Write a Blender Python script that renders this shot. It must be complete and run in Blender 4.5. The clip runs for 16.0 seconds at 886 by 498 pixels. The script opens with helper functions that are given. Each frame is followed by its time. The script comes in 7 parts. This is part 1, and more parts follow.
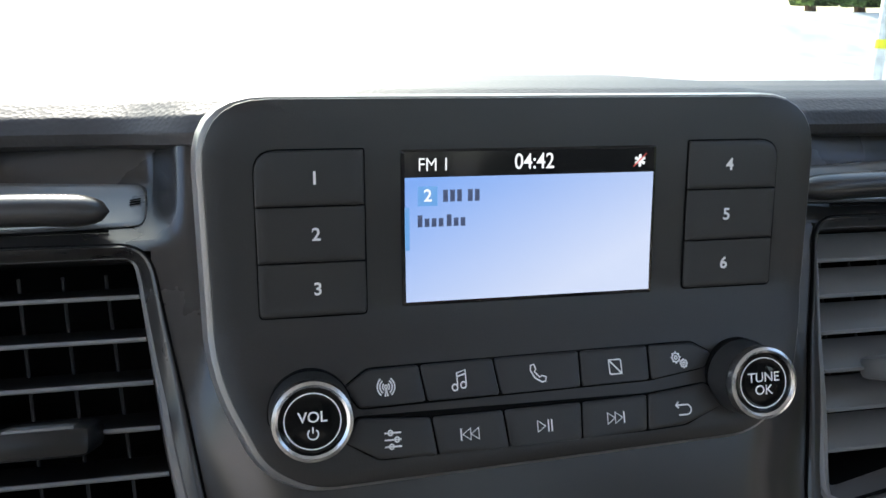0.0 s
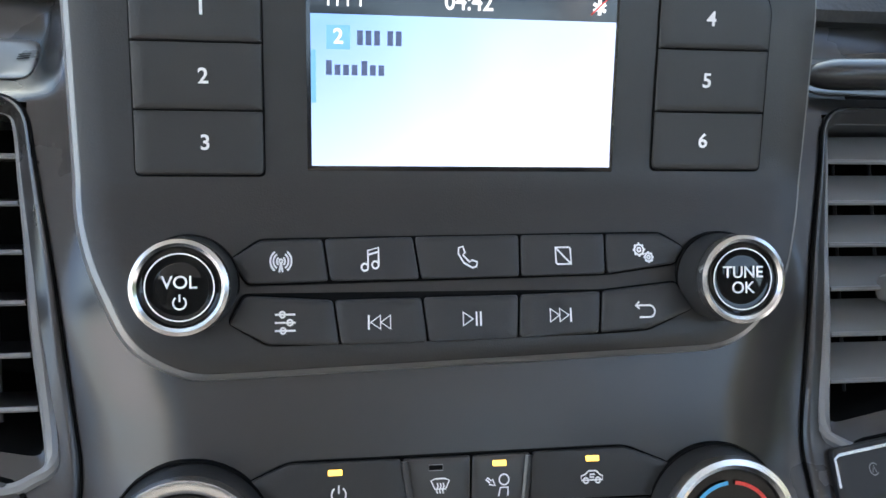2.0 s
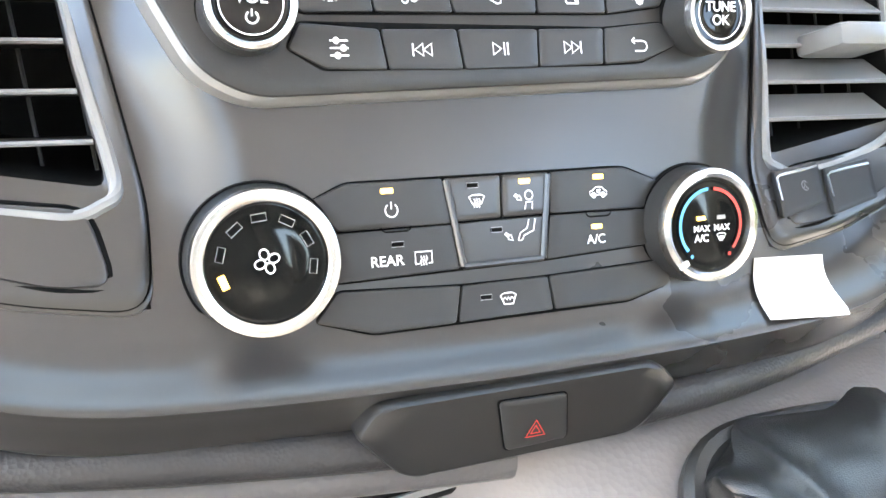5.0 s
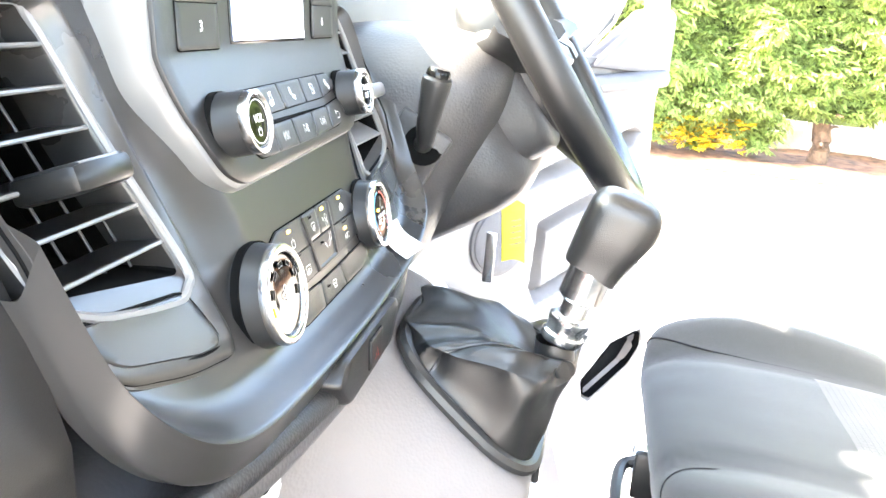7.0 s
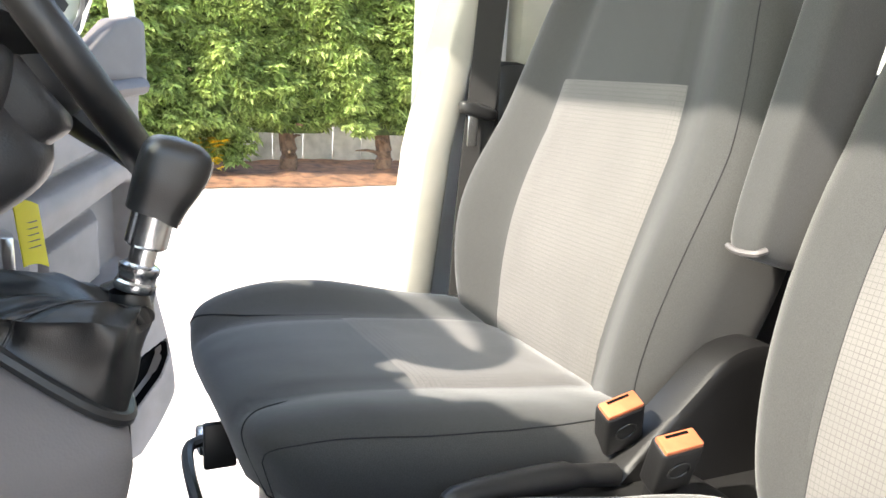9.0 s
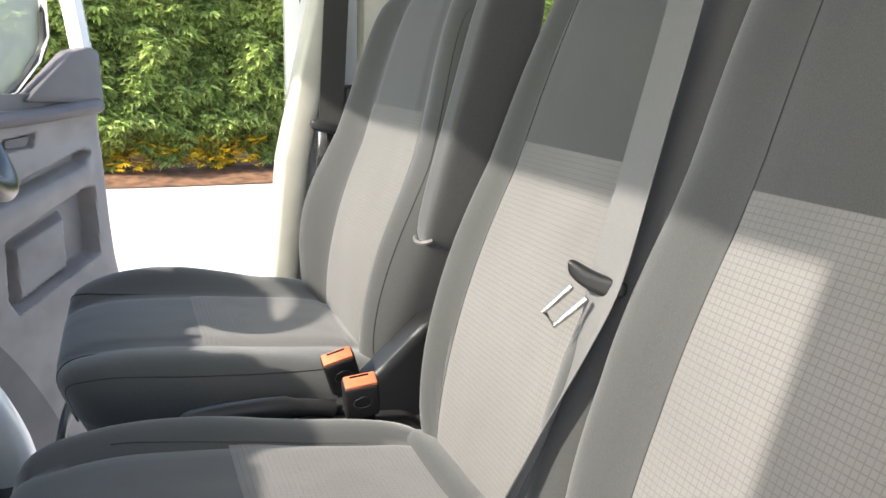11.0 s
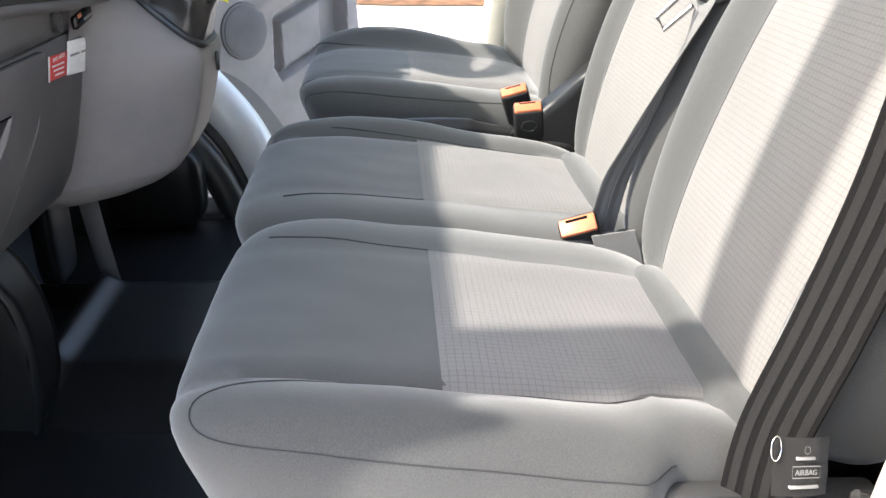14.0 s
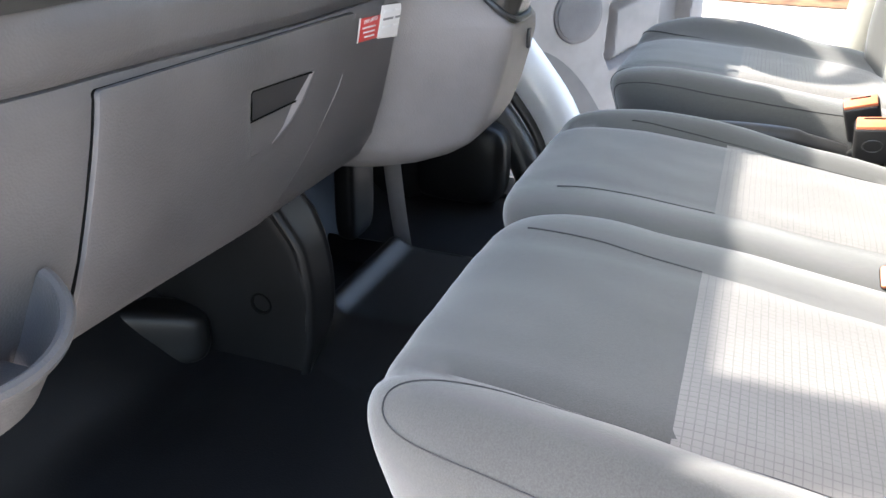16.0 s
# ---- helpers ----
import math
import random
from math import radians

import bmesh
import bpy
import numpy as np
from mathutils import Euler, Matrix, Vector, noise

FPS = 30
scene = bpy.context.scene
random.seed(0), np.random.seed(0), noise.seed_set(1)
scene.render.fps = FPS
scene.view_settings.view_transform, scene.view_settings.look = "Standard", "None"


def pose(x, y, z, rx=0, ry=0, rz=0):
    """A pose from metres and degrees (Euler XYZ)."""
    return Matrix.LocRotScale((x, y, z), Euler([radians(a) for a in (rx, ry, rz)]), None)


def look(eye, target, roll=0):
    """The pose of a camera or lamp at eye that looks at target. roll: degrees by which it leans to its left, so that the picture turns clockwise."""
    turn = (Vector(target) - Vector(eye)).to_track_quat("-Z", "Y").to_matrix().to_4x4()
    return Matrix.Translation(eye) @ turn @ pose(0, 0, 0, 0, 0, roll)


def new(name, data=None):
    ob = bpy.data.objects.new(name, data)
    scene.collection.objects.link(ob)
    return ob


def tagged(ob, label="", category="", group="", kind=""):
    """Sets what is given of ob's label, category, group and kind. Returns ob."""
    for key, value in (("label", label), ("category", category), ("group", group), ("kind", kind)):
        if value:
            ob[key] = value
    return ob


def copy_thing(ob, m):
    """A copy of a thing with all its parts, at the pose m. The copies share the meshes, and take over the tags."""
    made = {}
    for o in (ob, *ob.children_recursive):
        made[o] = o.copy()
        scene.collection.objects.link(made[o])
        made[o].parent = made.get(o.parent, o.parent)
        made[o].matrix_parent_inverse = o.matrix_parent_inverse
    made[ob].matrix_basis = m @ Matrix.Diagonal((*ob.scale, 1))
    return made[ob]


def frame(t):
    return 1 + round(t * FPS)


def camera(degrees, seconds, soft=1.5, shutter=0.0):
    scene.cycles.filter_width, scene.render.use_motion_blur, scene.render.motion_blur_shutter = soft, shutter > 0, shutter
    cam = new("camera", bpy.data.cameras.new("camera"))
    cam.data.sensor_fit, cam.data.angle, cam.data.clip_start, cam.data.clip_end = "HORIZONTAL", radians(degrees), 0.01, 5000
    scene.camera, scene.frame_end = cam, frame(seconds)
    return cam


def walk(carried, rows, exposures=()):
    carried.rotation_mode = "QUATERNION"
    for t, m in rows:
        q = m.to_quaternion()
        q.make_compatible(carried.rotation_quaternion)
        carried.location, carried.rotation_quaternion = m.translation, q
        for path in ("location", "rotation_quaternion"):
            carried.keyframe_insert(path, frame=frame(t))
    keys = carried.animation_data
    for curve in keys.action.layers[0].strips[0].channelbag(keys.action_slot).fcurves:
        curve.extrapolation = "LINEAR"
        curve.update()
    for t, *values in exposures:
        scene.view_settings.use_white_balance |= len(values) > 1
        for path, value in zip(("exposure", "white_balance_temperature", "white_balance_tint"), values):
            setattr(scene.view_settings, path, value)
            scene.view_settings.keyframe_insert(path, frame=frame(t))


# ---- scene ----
cam = camera(56.5, 16.0)
PATH = [
    (0, (-0.093, -0.274, 1.044), (0.321, 1.613, 0.526), 0.7),
    (0.5, (-0.057, -0.258, 1.03), (0.235, 1.651, 0.51), 0.9),
    (1, (-0.038, -0.248, 1.019), (0.245, 1.668, 0.517), 1.6),
    (1.5, (-0.041, -0.248, 1.009), (0.24, 1.667, 0.506), 1.8),
    (2, (-0.043, -0.249, 0.988), (0.244, 1.668, 0.493), 1.6),
    (2.5, (-0.05, -0.257, 0.98), (0.254, 1.653, 0.473), 1.7),
    (3, (-0.044, -0.274, 0.974), (0.307, 1.602, 0.377), 1.9),
    (3.5, (-0.047, -0.253, 0.958), (0.404, 1.577, 0.289), 2.2),
    (4, (-0.053, -0.25, 0.932), (0.419, 1.576, 0.266), 2.2),
    (4.5, (-0.078, -0.267, 0.924), (0.456, 1.548, 0.275), 2.1),
    (4.7, (-0.091, -0.275, 0.928), (0.488, 1.523, 0.271), 2.3),
    (6.8, (-0.382, -0.192, 0.97), (1.447, 0.362, 0.382), 5.1),
    (7, (-0.404, -0.163, 0.973), (1.491, 0.144, 0.413), 5.4),
    (7.5, (-0.398, -0.122, 0.944), (1.525, -0.28, 0.417), 4.8),
    (8, (-0.426, -0.105, 0.931), (1.467, -0.515, 0.431), 3.2),
    (8.5, (-0.438, -0.099, 0.918), (1.399, -0.764, 0.49), 3.2),
    (9, (-0.468, -0.118, 0.926), (1.295, -0.965, 0.509), 2.9),
    (9.5, (-0.5, -0.124, 0.95), (1.211, -1.074, 0.537), 2.5),
    (10, (-0.614, -0.208, 0.999), (1.095, -1.161, 0.586), 2.4),
    (10.2, (-0.68, -0.255, 1.004), (1.053, -1.162, 0.585), 2.2),
    (12.3, (-1.046, -0.415, 0.994), (0.832, -0.925, 0.532), 0.5),
    (12.5, (-1.062, -0.409, 0.982), (0.826, -0.884, 0.521), 0.5),
    (13, (-1.108, -0.41, 0.952), (0.792, -0.783, 0.451), 1.0),
    (13.5, (-1.139, -0.421, 0.929), (0.701, -0.703, 0.198), 0.9),
    (14, (-1.162, -0.427, 0.92), (0.658, -0.551, 0.099), 1.0),
    (14.5, (-1.163, -0.462, 0.902), (0.658, -0.473, 0.075), 1.1),
    (15, (-1.169, -0.501, 0.904), (0.643, -0.355, 0.072), 1.0),
    (15.5, (-1.143, -0.488, 0.902), (0.614, -0.041, 0.057), 1.1),
    (16, (-1.078, -0.469, 0.894), (0.625, 0.142, 0.042), 1.2),
]
walk(cam, [(t, look(eye, target, roll)) for t, eye, target, roll in PATH],
     [(0, 2.08, 6700, 10), (0.7, 2.23, 6700, 10), (1.5, 2.7, 6700, 10), (2.5, 3.18, 6900, 10), (3.0, 3.44, 7100, 10), (3.5, 3.84, 7300, 10), (4.0, 4.29, 7500, 10), (4.4, 4.56, 7500, 10),
      (4.7, 4.66, 7500, 10), (6.8, 4.88, 7400, 10), (7.2, 4.83, 7500, 10), (7.5, 4.33, 7500, 10), (8.2, 3.57, 7400, 10), (8.6, 3.14, 7300, 10), (9, 2.65, 7200, 10), (9.5, 2.4, 7200, 10),
      (10.2, 2.17, 7100, 10), (12.3, 2.1, 6950, 10), (13, 2.2, 6950, 10), (13.5, 2.43, 6850, 10), (14, 2.66, 6850, 10), (14.5, 2.78, 6850, 10), (15.0, 2.96, 6850, 10), (15.5, 3.21, 6850, 10),
      (16, 3.27, 6850, 10)])

# ---- world and sun ----
SUN = Vector((-0.23, 1.0, 0.80)).normalized()
world = bpy.data.worlds.new("sky")
scene.world = world
world.use_nodes = True
wn = world.node_tree.nodes
sky = wn.new("ShaderNodeTexSky")
sky.sky_type = 'NISHITA'
sky.sun_disc = False
sky.sun_elevation = math.asin(SUN.z)
sky.sun_rotation = math.atan2(SUN.x, SUN.y)
sky.dust_density = 2.2
wn["Background"].inputs["Strength"].default_value = 0.15
world.node_tree.links.new(sky.outputs["Color"], wn["Background"].inputs["Color"])
sun = new("sun", bpy.data.lights.new("sun", 'SUN'))
sun.data.energy = 2.0
sun.data.angle = radians(1.0)
sun.data.color = (1.0, 0.965, 0.91)
sun.matrix_world = look(SUN * 30, (0, 0, 0))

# ---- materials ----
def mat(name, base, rough=0.5, metal=0.0, grain=0.0, grain_size=900.0, vary=0.12, vary_size=9.0, tint=None, spec=0.5,
        emit=None, power=0.0, per_piece=0.0, coat=0.0, sheen=0.0):
    """A procedural surface: base colour, broad uneven wear, fine grain in bump and gloss."""
    m = bpy.data.materials.new(name)
    m.use_nodes = True
    n, l = m.node_tree.nodes, m.node_tree.links
    b = n["Principled BSDF"]
    b.inputs["Roughness"].default_value = rough
    b.inputs["Metallic"].default_value = metal
    b.inputs["Specular IOR Level"].default_value = spec
    b.inputs["Coat Weight"].default_value = coat
    b.inputs["Sheen Weight"].default_value = sheen
    base = (*base, 1.0) if len(base) == 3 else base
    b.inputs["Base Color"].default_value = base
    tc = n.new("ShaderNodeTexCoord")
    if vary or per_piece:
        noi = n.new("ShaderNodeTexNoise")
        noi.inputs["Scale"].default_value = vary_size
        noi.inputs["Detail"].default_value = 6.0
        l.new(tc.outputs["Object"], noi.inputs["Vector"])
        mix = n.new("ShaderNodeMix")
        mix.data_type = 'RGBA'
        other = tint or tuple(c * (1 - 2.2 * vary) for c in base[:3])
        lighter = tuple(min(1.0, c * (1 + vary)) for c in base[:3])
        mix.inputs["A"].default_value = (*other, 1.0)
        mix.inputs["B"].default_value = (*lighter, 1.0)
        ramp = n.new("ShaderNodeMapRange")
        ramp.inputs["From Min"].default_value, ramp.inputs["From Max"].default_value = 0.32, 0.62
        l.new(noi.outputs["Fac"], ramp.inputs["Value"])
        l.new(ramp.outputs["Result"], mix.inputs["Factor"])
        out = mix.outputs["Result"]
        if per_piece:
            geo = n.new("ShaderNodeNewGeometry")
            hsv = n.new("ShaderNodeHueSaturation")
            mr = n.new("ShaderNodeMapRange")
            mr.inputs["To Min"].default_value, mr.inputs["To Max"].default_value = 1 - per_piece, 1 + per_piece
            l.new(geo.outputs["Random Per Island"], mr.inputs["Value"])
            l.new(mr.outputs["Result"], hsv.inputs["Value"])
            l.new(out, hsv.inputs["Color"])
            out = hsv.outputs["Color"]
        l.new(out, b.inputs["Base Color"])
        rr = n.new("ShaderNodeMapRange")
        rr.inputs["To Min"].default_value, rr.inputs["To Max"].default_value = max(0.02, rough - 0.06), min(1.0, rough + 0.06)
        l.new(noi.outputs["Fac"], rr.inputs["Value"])
        l.new(rr.outputs["Result"], b.inputs["Roughness"])
    if grain:
        g = n.new("ShaderNodeTexNoise")
        g.inputs["Scale"].default_value = grain_size
        g.inputs["Detail"].default_value = 3.0
        l.new(tc.outputs["Object"], g.inputs["Vector"])
        bump = n.new("ShaderNodeBump")
        bump.inputs["Strength"].default_value = grain
        bump.inputs["Distance"].default_value = 0.001
        l.new(g.outputs["Fac"], bump.inputs["Height"])
        l.new(bump.outputs["Normal"], b.inputs["Normal"])
    if emit:
        b.inputs["Emission Color"].default_value = (*emit, 1.0)
        b.inputs["Emission Strength"].default_value = power
    return m


def leather_mat(name, base, rough, cell, strength):
    """Moulded or stitched skin grain: small rounded cells."""
    m = mat(name, base, rough, vary=0.10, vary_size=7.0)
    n, l = m.node_tree.nodes, m.node_tree.links
    tc = n.new("ShaderNodeTexCoord")
    v = n.new("ShaderNodeTexVoronoi")
    v.inputs["Scale"].default_value = cell
    l.new(tc.outputs["Object"], v.inputs["Vector"])
    bump = n.new("ShaderNodeBump")
    bump.inputs["Strength"].default_value = strength
    bump.inputs["Distance"].default_value = 0.0015
    l.new(v.outputs["Distance"], bump.inputs["Height"])
    l.new(bump.outputs["Normal"], n["Principled BSDF"].inputs["Normal"])
    return m


def weave_mat(name, base, pitch=1300.0, strength=0.35, dust_haze=0.25):
    """Woven seat cloth: fine ribs, soft sheen and a little dust."""
    m = mat(name, base, 0.92, vary=0.10, vary_size=6.0, sheen=0.34, spec=0.2, tint=tuple(c * (1 + dust_haze) for c in base))
    n, l = m.node_tree.nodes, m.node_tree.links
    tc = n.new("ShaderNodeTexCoord")
    g = n.new("ShaderNodeTexNoise")
    g.inputs["Scale"].default_value = pitch * 0.62
    g.inputs["Detail"].default_value = 4.0
    l.new(tc.outputs["Object"], g.inputs["Vector"])
    b = n["Principled BSDF"]
    was = b.inputs["Base Color"].links[0].from_socket
    mr = n.new("ShaderNodeMapRange")
    mr.inputs["From Min"].default_value, mr.inputs["From Max"].default_value = 0.3, 0.7
    mr.inputs["To Min"].default_value, mr.inputs["To Max"].default_value = 0.84, 1.16
    l.new(g.outputs["Fac"], mr.inputs["Value"])
    hsv = n.new("ShaderNodeHueSaturation")
    l.new(mr.outputs["Result"], hsv.inputs["Value"])
    l.new(was, hsv.inputs["Color"])
    l.new(hsv.outputs["Color"], b.inputs["Base Color"])
    bump = n.new("ShaderNodeBump")
    bump.inputs["Strength"].default_value = strength
    bump.inputs["Distance"].default_value = 0.0006
    l.new(g.outputs["Fac"], bump.inputs["Height"])
    l.new(bump.outputs["Normal"], b.inputs["Normal"])
    return m


def check_mat(name, base, line, pitch=0.0058):
    """Light seat cloth with a fine darker check, ruled in the panel's own map."""
    m = mat(name, base, 0.95, vary=0.06, vary_size=5.0, sheen=0.2, spec=0.15)
    n, l = m.node_tree.nodes, m.node_tree.links
    b = n["Principled BSDF"]
    uv = n.new("ShaderNodeUVMap")
    noi = n.new("ShaderNodeTexNoise")
    noi.inputs["Scale"].default_value = 60.0
    l.new(uv.outputs["UV"], noi.inputs["Vector"])
    sep = n.new("ShaderNodeSeparateXYZ")
    l.new(uv.outputs["UV"], sep.inputs[0])
    lines = []
    for axis, width in (("X", 0.17), ("Y", 0.18)):
        div = n.new("ShaderNodeMath")
        div.operation = 'DIVIDE'
        div.inputs[1].default_value = pitch
        l.new(sep.outputs[axis], div.inputs[0])
        fr = n.new("ShaderNodeMath")
        fr.operation = 'FRACT'
        l.new(div.outputs[0], fr.inputs[0])
        lt = n.new("ShaderNodeMath")
        lt.operation = 'LESS_THAN'
        lt.inputs[1].default_value = width
        l.new(fr.outputs[0], lt.inputs[0])
        lines.append(lt)
    mx = n.new("ShaderNodeMath")
    mx.operation = 'MAXIMUM'
    l.new(lines[0].outputs[0], mx.inputs[0])
    l.new(lines[1].outputs[0], mx.inputs[1])
    amt = n.new("ShaderNodeMath")
    amt.operation = 'MULTIPLY'
    l.new(mx.outputs[0], amt.inputs[0])
    mr = n.new("ShaderNodeMapRange")
    mr.inputs["To Min"].default_value, mr.inputs["To Max"].default_value = 0.3, 1.0
    l.new(noi.outputs["Fac"], mr.inputs["Value"])
    l.new(mr.outputs["Result"], amt.inputs[1])
    mix = n.new("ShaderNodeMix")
    mix.data_type = 'RGBA'
    was = b.inputs["Base Color"].links[0].from_socket
    l.new(was, mix.inputs["A"])
    mix.inputs["B"].default_value = (*line, 1.0)
    l.new(amt.outputs[0], mix.inputs["Factor"])
    l.new(mix.outputs["Result"], b.inputs["Base Color"])
    bump = n.new("ShaderNodeBump")
    bump.inputs["Strength"].default_value = 0.5
    bump.inputs["Distance"].default_value = 0.0008
    bump.invert = True
    l.new(amt.outputs[0], bump.inputs["Height"])
    l.new(bump.outputs["Normal"], b.inputs["Normal"])
    return m


def glass_mat(name, tint=(0.85, 0.92, 0.9), veil=0.0):
    """A thin pane: clear, with a mirror gloss on it."""
    m = bpy.data.materials.new(name)
    m.use_nodes = True
    n, l = m.node_tree.nodes, m.node_tree.links
    n.remove(n["Principled BSDF"])
    tr = n.new("ShaderNodeBsdfTransparent")
    tr.inputs["Color"].default_value = (*tint, 1.0)
    gl = n.new("ShaderNodeBsdfGlossy")
    gl.inputs["Roughness"].default_value = 0.02
    lw = n.new("ShaderNodeLayerWeight")
    lw.inputs["Blend"].default_value = 0.5
    fr = n.new("ShaderNodeMath")
    fr.operation = 'POWER'
    fr.inputs[1].default_value = 4.0
    l.new(lw.outputs["Facing"], fr.inputs[0])
    mix = n.new("ShaderNodeMixShader")
    l.new(fr.outputs[0], mix.inputs[0])
    # pale diffuse film that paints haze and reflections on the pane
    dust_haze = n.new("ShaderNodeBsdfDiffuse")
    dust_haze.inputs["Color"].default_value = (0.8, 0.8, 0.78, 1.0)
    film = n.new("ShaderNodeMixShader")
    film.inputs[0].default_value = veil
    l.new(tr.outputs[0], film.inputs[1])
    l.new(dust_haze.outputs[0], film.inputs[2])
    l.new(film.outputs[0], mix.inputs[1])
    l.new(gl.outputs[0], mix.inputs[2])
    l.new(mix.outputs[0], n["Material Output"].inputs["Surface"])
    return m


M_FASCIA = mat("satin_black_fascia", (0.018, 0.0172, 0.0168), 0.36, grain=0.10, grain_size=1800, vary=0.06)
M_FASCIA_GREY = mat("satin_charcoal_fascia", (0.030, 0.0285, 0.0275), 0.29, 0.0, vary=0.02, spec=0.65)
M_BEZEL = mat("satin_grey_bezel", (0.20, 0.195, 0.19), 0.30, 0.25, vary=0.03, spec=0.8)
M_BUTTON = mat("soft_touch_button", (0.021, 0.021, 0.021), 0.42, grain=0.08, grain_size=2200, vary=0.06)
# Near-black that paints the shade of gaps and recesses; also on unlit lamps.
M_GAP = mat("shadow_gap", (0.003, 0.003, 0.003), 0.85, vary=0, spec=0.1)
M_GLOSS = mat("gloss_black", (0.006, 0.006, 0.006), 0.05, vary=0, spec=0.3)
M_CHROME = mat("satin_chrome", (0.62, 0.61, 0.60), 0.24, 1.0, vary=0.05, vary_size=40)
M_STEEL = mat("polished_steel", (0.72, 0.72, 0.72), 0.22, 1.0, vary=0.05, vary_size=40)
M_MARK = mat("printed_white", (0.84, 0.84, 0.84), 0.5, vary=0)
M_MARK_DIM = mat("printed_grey", (0.25, 0.25, 0.25), 0.5, vary=0)
M_RED = mat("printed_red", (0.65, 0.05, 0.04), 0.4, vary=0)
M_BLUE = mat("printed_blue", (0.08, 0.42, 0.75), 0.4, vary=0)
M_LED = mat("amber_led", (0.9, 0.55, 0.1), 0.4, vary=0, emit=(1.0, 0.58, 0.08), power=0.45)
M_PAD = leather_mat("grey_moulded_plastic", (0.088, 0.083, 0.084), 0.48, 420.0, 0.16)
M_CONSOLE = leather_mat("taupe_console_plastic", (0.185, 0.171, 0.169), 0.55, 420.0, 0.16)
M_COLUMN = leather_mat("dark_grey_column_plastic", (0.066, 0.062, 0.062), 0.45, 420.0, 0.16)
M_DARKPAD = leather_mat("dark_moulded_plastic", (0.028, 0.027, 0.028), 0.48, 650.0, 0.16)
M_DASHTOP = leather_mat("grained_dash_top_skin", (0.030, 0.029, 0.030), 0.55, 520.0, 0.14)
M_SHIELD = leather_mat("black_shield_plastic", (0.013, 0.013, 0.0135), 0.45, 650.0, 0.12)
M_TRIM = leather_mat("light_grey_door_plastic", (0.235, 0.215, 0.208), 0.55, 420.0, 0.12)
M_TRIM_DARK = leather_mat("mid_grey_door_plastic", (0.115, 0.107, 0.107), 0.55, 420.0, 0.12)
M_CREAM = mat("pale_cream_pillar_trim", (0.45, 0.435, 0.375), 0.5, grain=0.1, grain_size=1200, vary=0.06)
M_WHITE = mat("white_body_paint", (0.78, 0.79, 0.80), 0.22, vary=0.03, coat=0.6)
M_RUBBER = leather_mat("black_rubber_mat", (0.010, 0.010, 0.011), 0.34, 330.0, 0.10)
M_RUBBER.node_tree.nodes["Principled BSDF"].inputs["Specular IOR Level"].default_value = 0.32
M_PLASTIC = mat("black_plastic", (0.027, 0.027, 0.027), 0.38, grain=0.15, grain_size=1400, vary=0.08)
M_LEATHER = leather_mat("black_leather", (0.013, 0.013, 0.013), 0.32, 1500.0, 0.15)
M_LEATHER.node_tree.nodes["Principled BSDF"].inputs["Specular IOR Level"].default_value = 0.7
M_CLOTH = weave_mat("charcoal_seat_cloth", (0.045, 0.0455, 0.0450), dust_haze=0.2)
M_SIDE = weave_mat("dark_seat_side_cloth", (0.045, 0.0455, 0.0450), dust_haze=0.2)
M_CHECK = check_mat("light_grey_check_cloth", (0.152, 0.1455, 0.141), (0.104, 0.100, 0.098))
M_THREAD = mat("dark_thread", (0.026, 0.026, 0.028), 0.9, vary=0)
M_BELT = weave_mat("grey_belt_webbing", (0.115, 0.113, 0.113), 2400, 0.6, 0.15)
M_BELT.node_tree.nodes["Principled BSDF"].inputs["Sheen Weight"].default_value = 0.1
M_BELT_DARK = weave_mat("dark_grey_belt_webbing", (0.024, 0.0235, 0.024), 2400, 0.6, 0.15)
M_BELT_MID = weave_mat("charcoal_belt_webbing", (0.0090, 0.0087, 0.0088), 1500, 0.6, 0.15)
M_BELT_MID.node_tree.nodes["Principled BSDF"].inputs["Sheen Weight"].default_value = 0.05
M_BELT_BLACK = weave_mat("black_belt_webbing", (0.0060, 0.0058, 0.0060), 1500, 0.6, 0.15)
M_BELT_BLACK.node_tree.nodes["Principled BSDF"].inputs["Specular IOR Level"].default_value = 0.06
M_BELT_BLACK.node_tree.nodes["Principled BSDF"].inputs["Sheen Weight"].default_value = 0.0
M_ORANGE = mat("orange_buckle_button", (0.58, 0.17, 0.08), 0.4, grain=0.1, vary=0.08, vary_size=60)
M_YELLOW = mat("yellow_plastic_tag", (0.88, 0.78, 0.02), 0.5, vary=0.05)
M_PAPER = mat("white_paper", (0.82, 0.81, 0.80), 0.7, vary=0.03)
M_BARK = mat("brown_bark", (0.16, 0.10, 0.065), 0.9, grain=0.9, grain_size=60, vary=0.25, vary_size=14)
M_LEAF = mat("conifer_leaf", (0.34, 0.42, 0.155), 0.5, vary=0.2, vary_size=2.5, tint=(0.27, 0.37, 0.125), per_piece=0.5, spec=0.3)
LEAF_N, LEAF_L = M_LEAF.node_tree.nodes, M_LEAF.node_tree.links
LEAF_GLOW, LEAF_MIX = LEAF_N.new("ShaderNodeBsdfTranslucent"), LEAF_N.new("ShaderNodeMixShader")
LEAF_L.new(LEAF_N["Principled BSDF"].inputs["Base Color"].links[0].from_socket, LEAF_GLOW.inputs["Color"])
LEAF_MIX.inputs[0].default_value = 0.55
LEAF_L.new(LEAF_N["Principled BSDF"].outputs[0], LEAF_MIX.inputs[1])
LEAF_L.new(LEAF_GLOW.outputs[0], LEAF_MIX.inputs[2])
LEAF_L.new(LEAF_MIX.outputs[0], LEAF_N["Material Output"].inputs["Surface"])
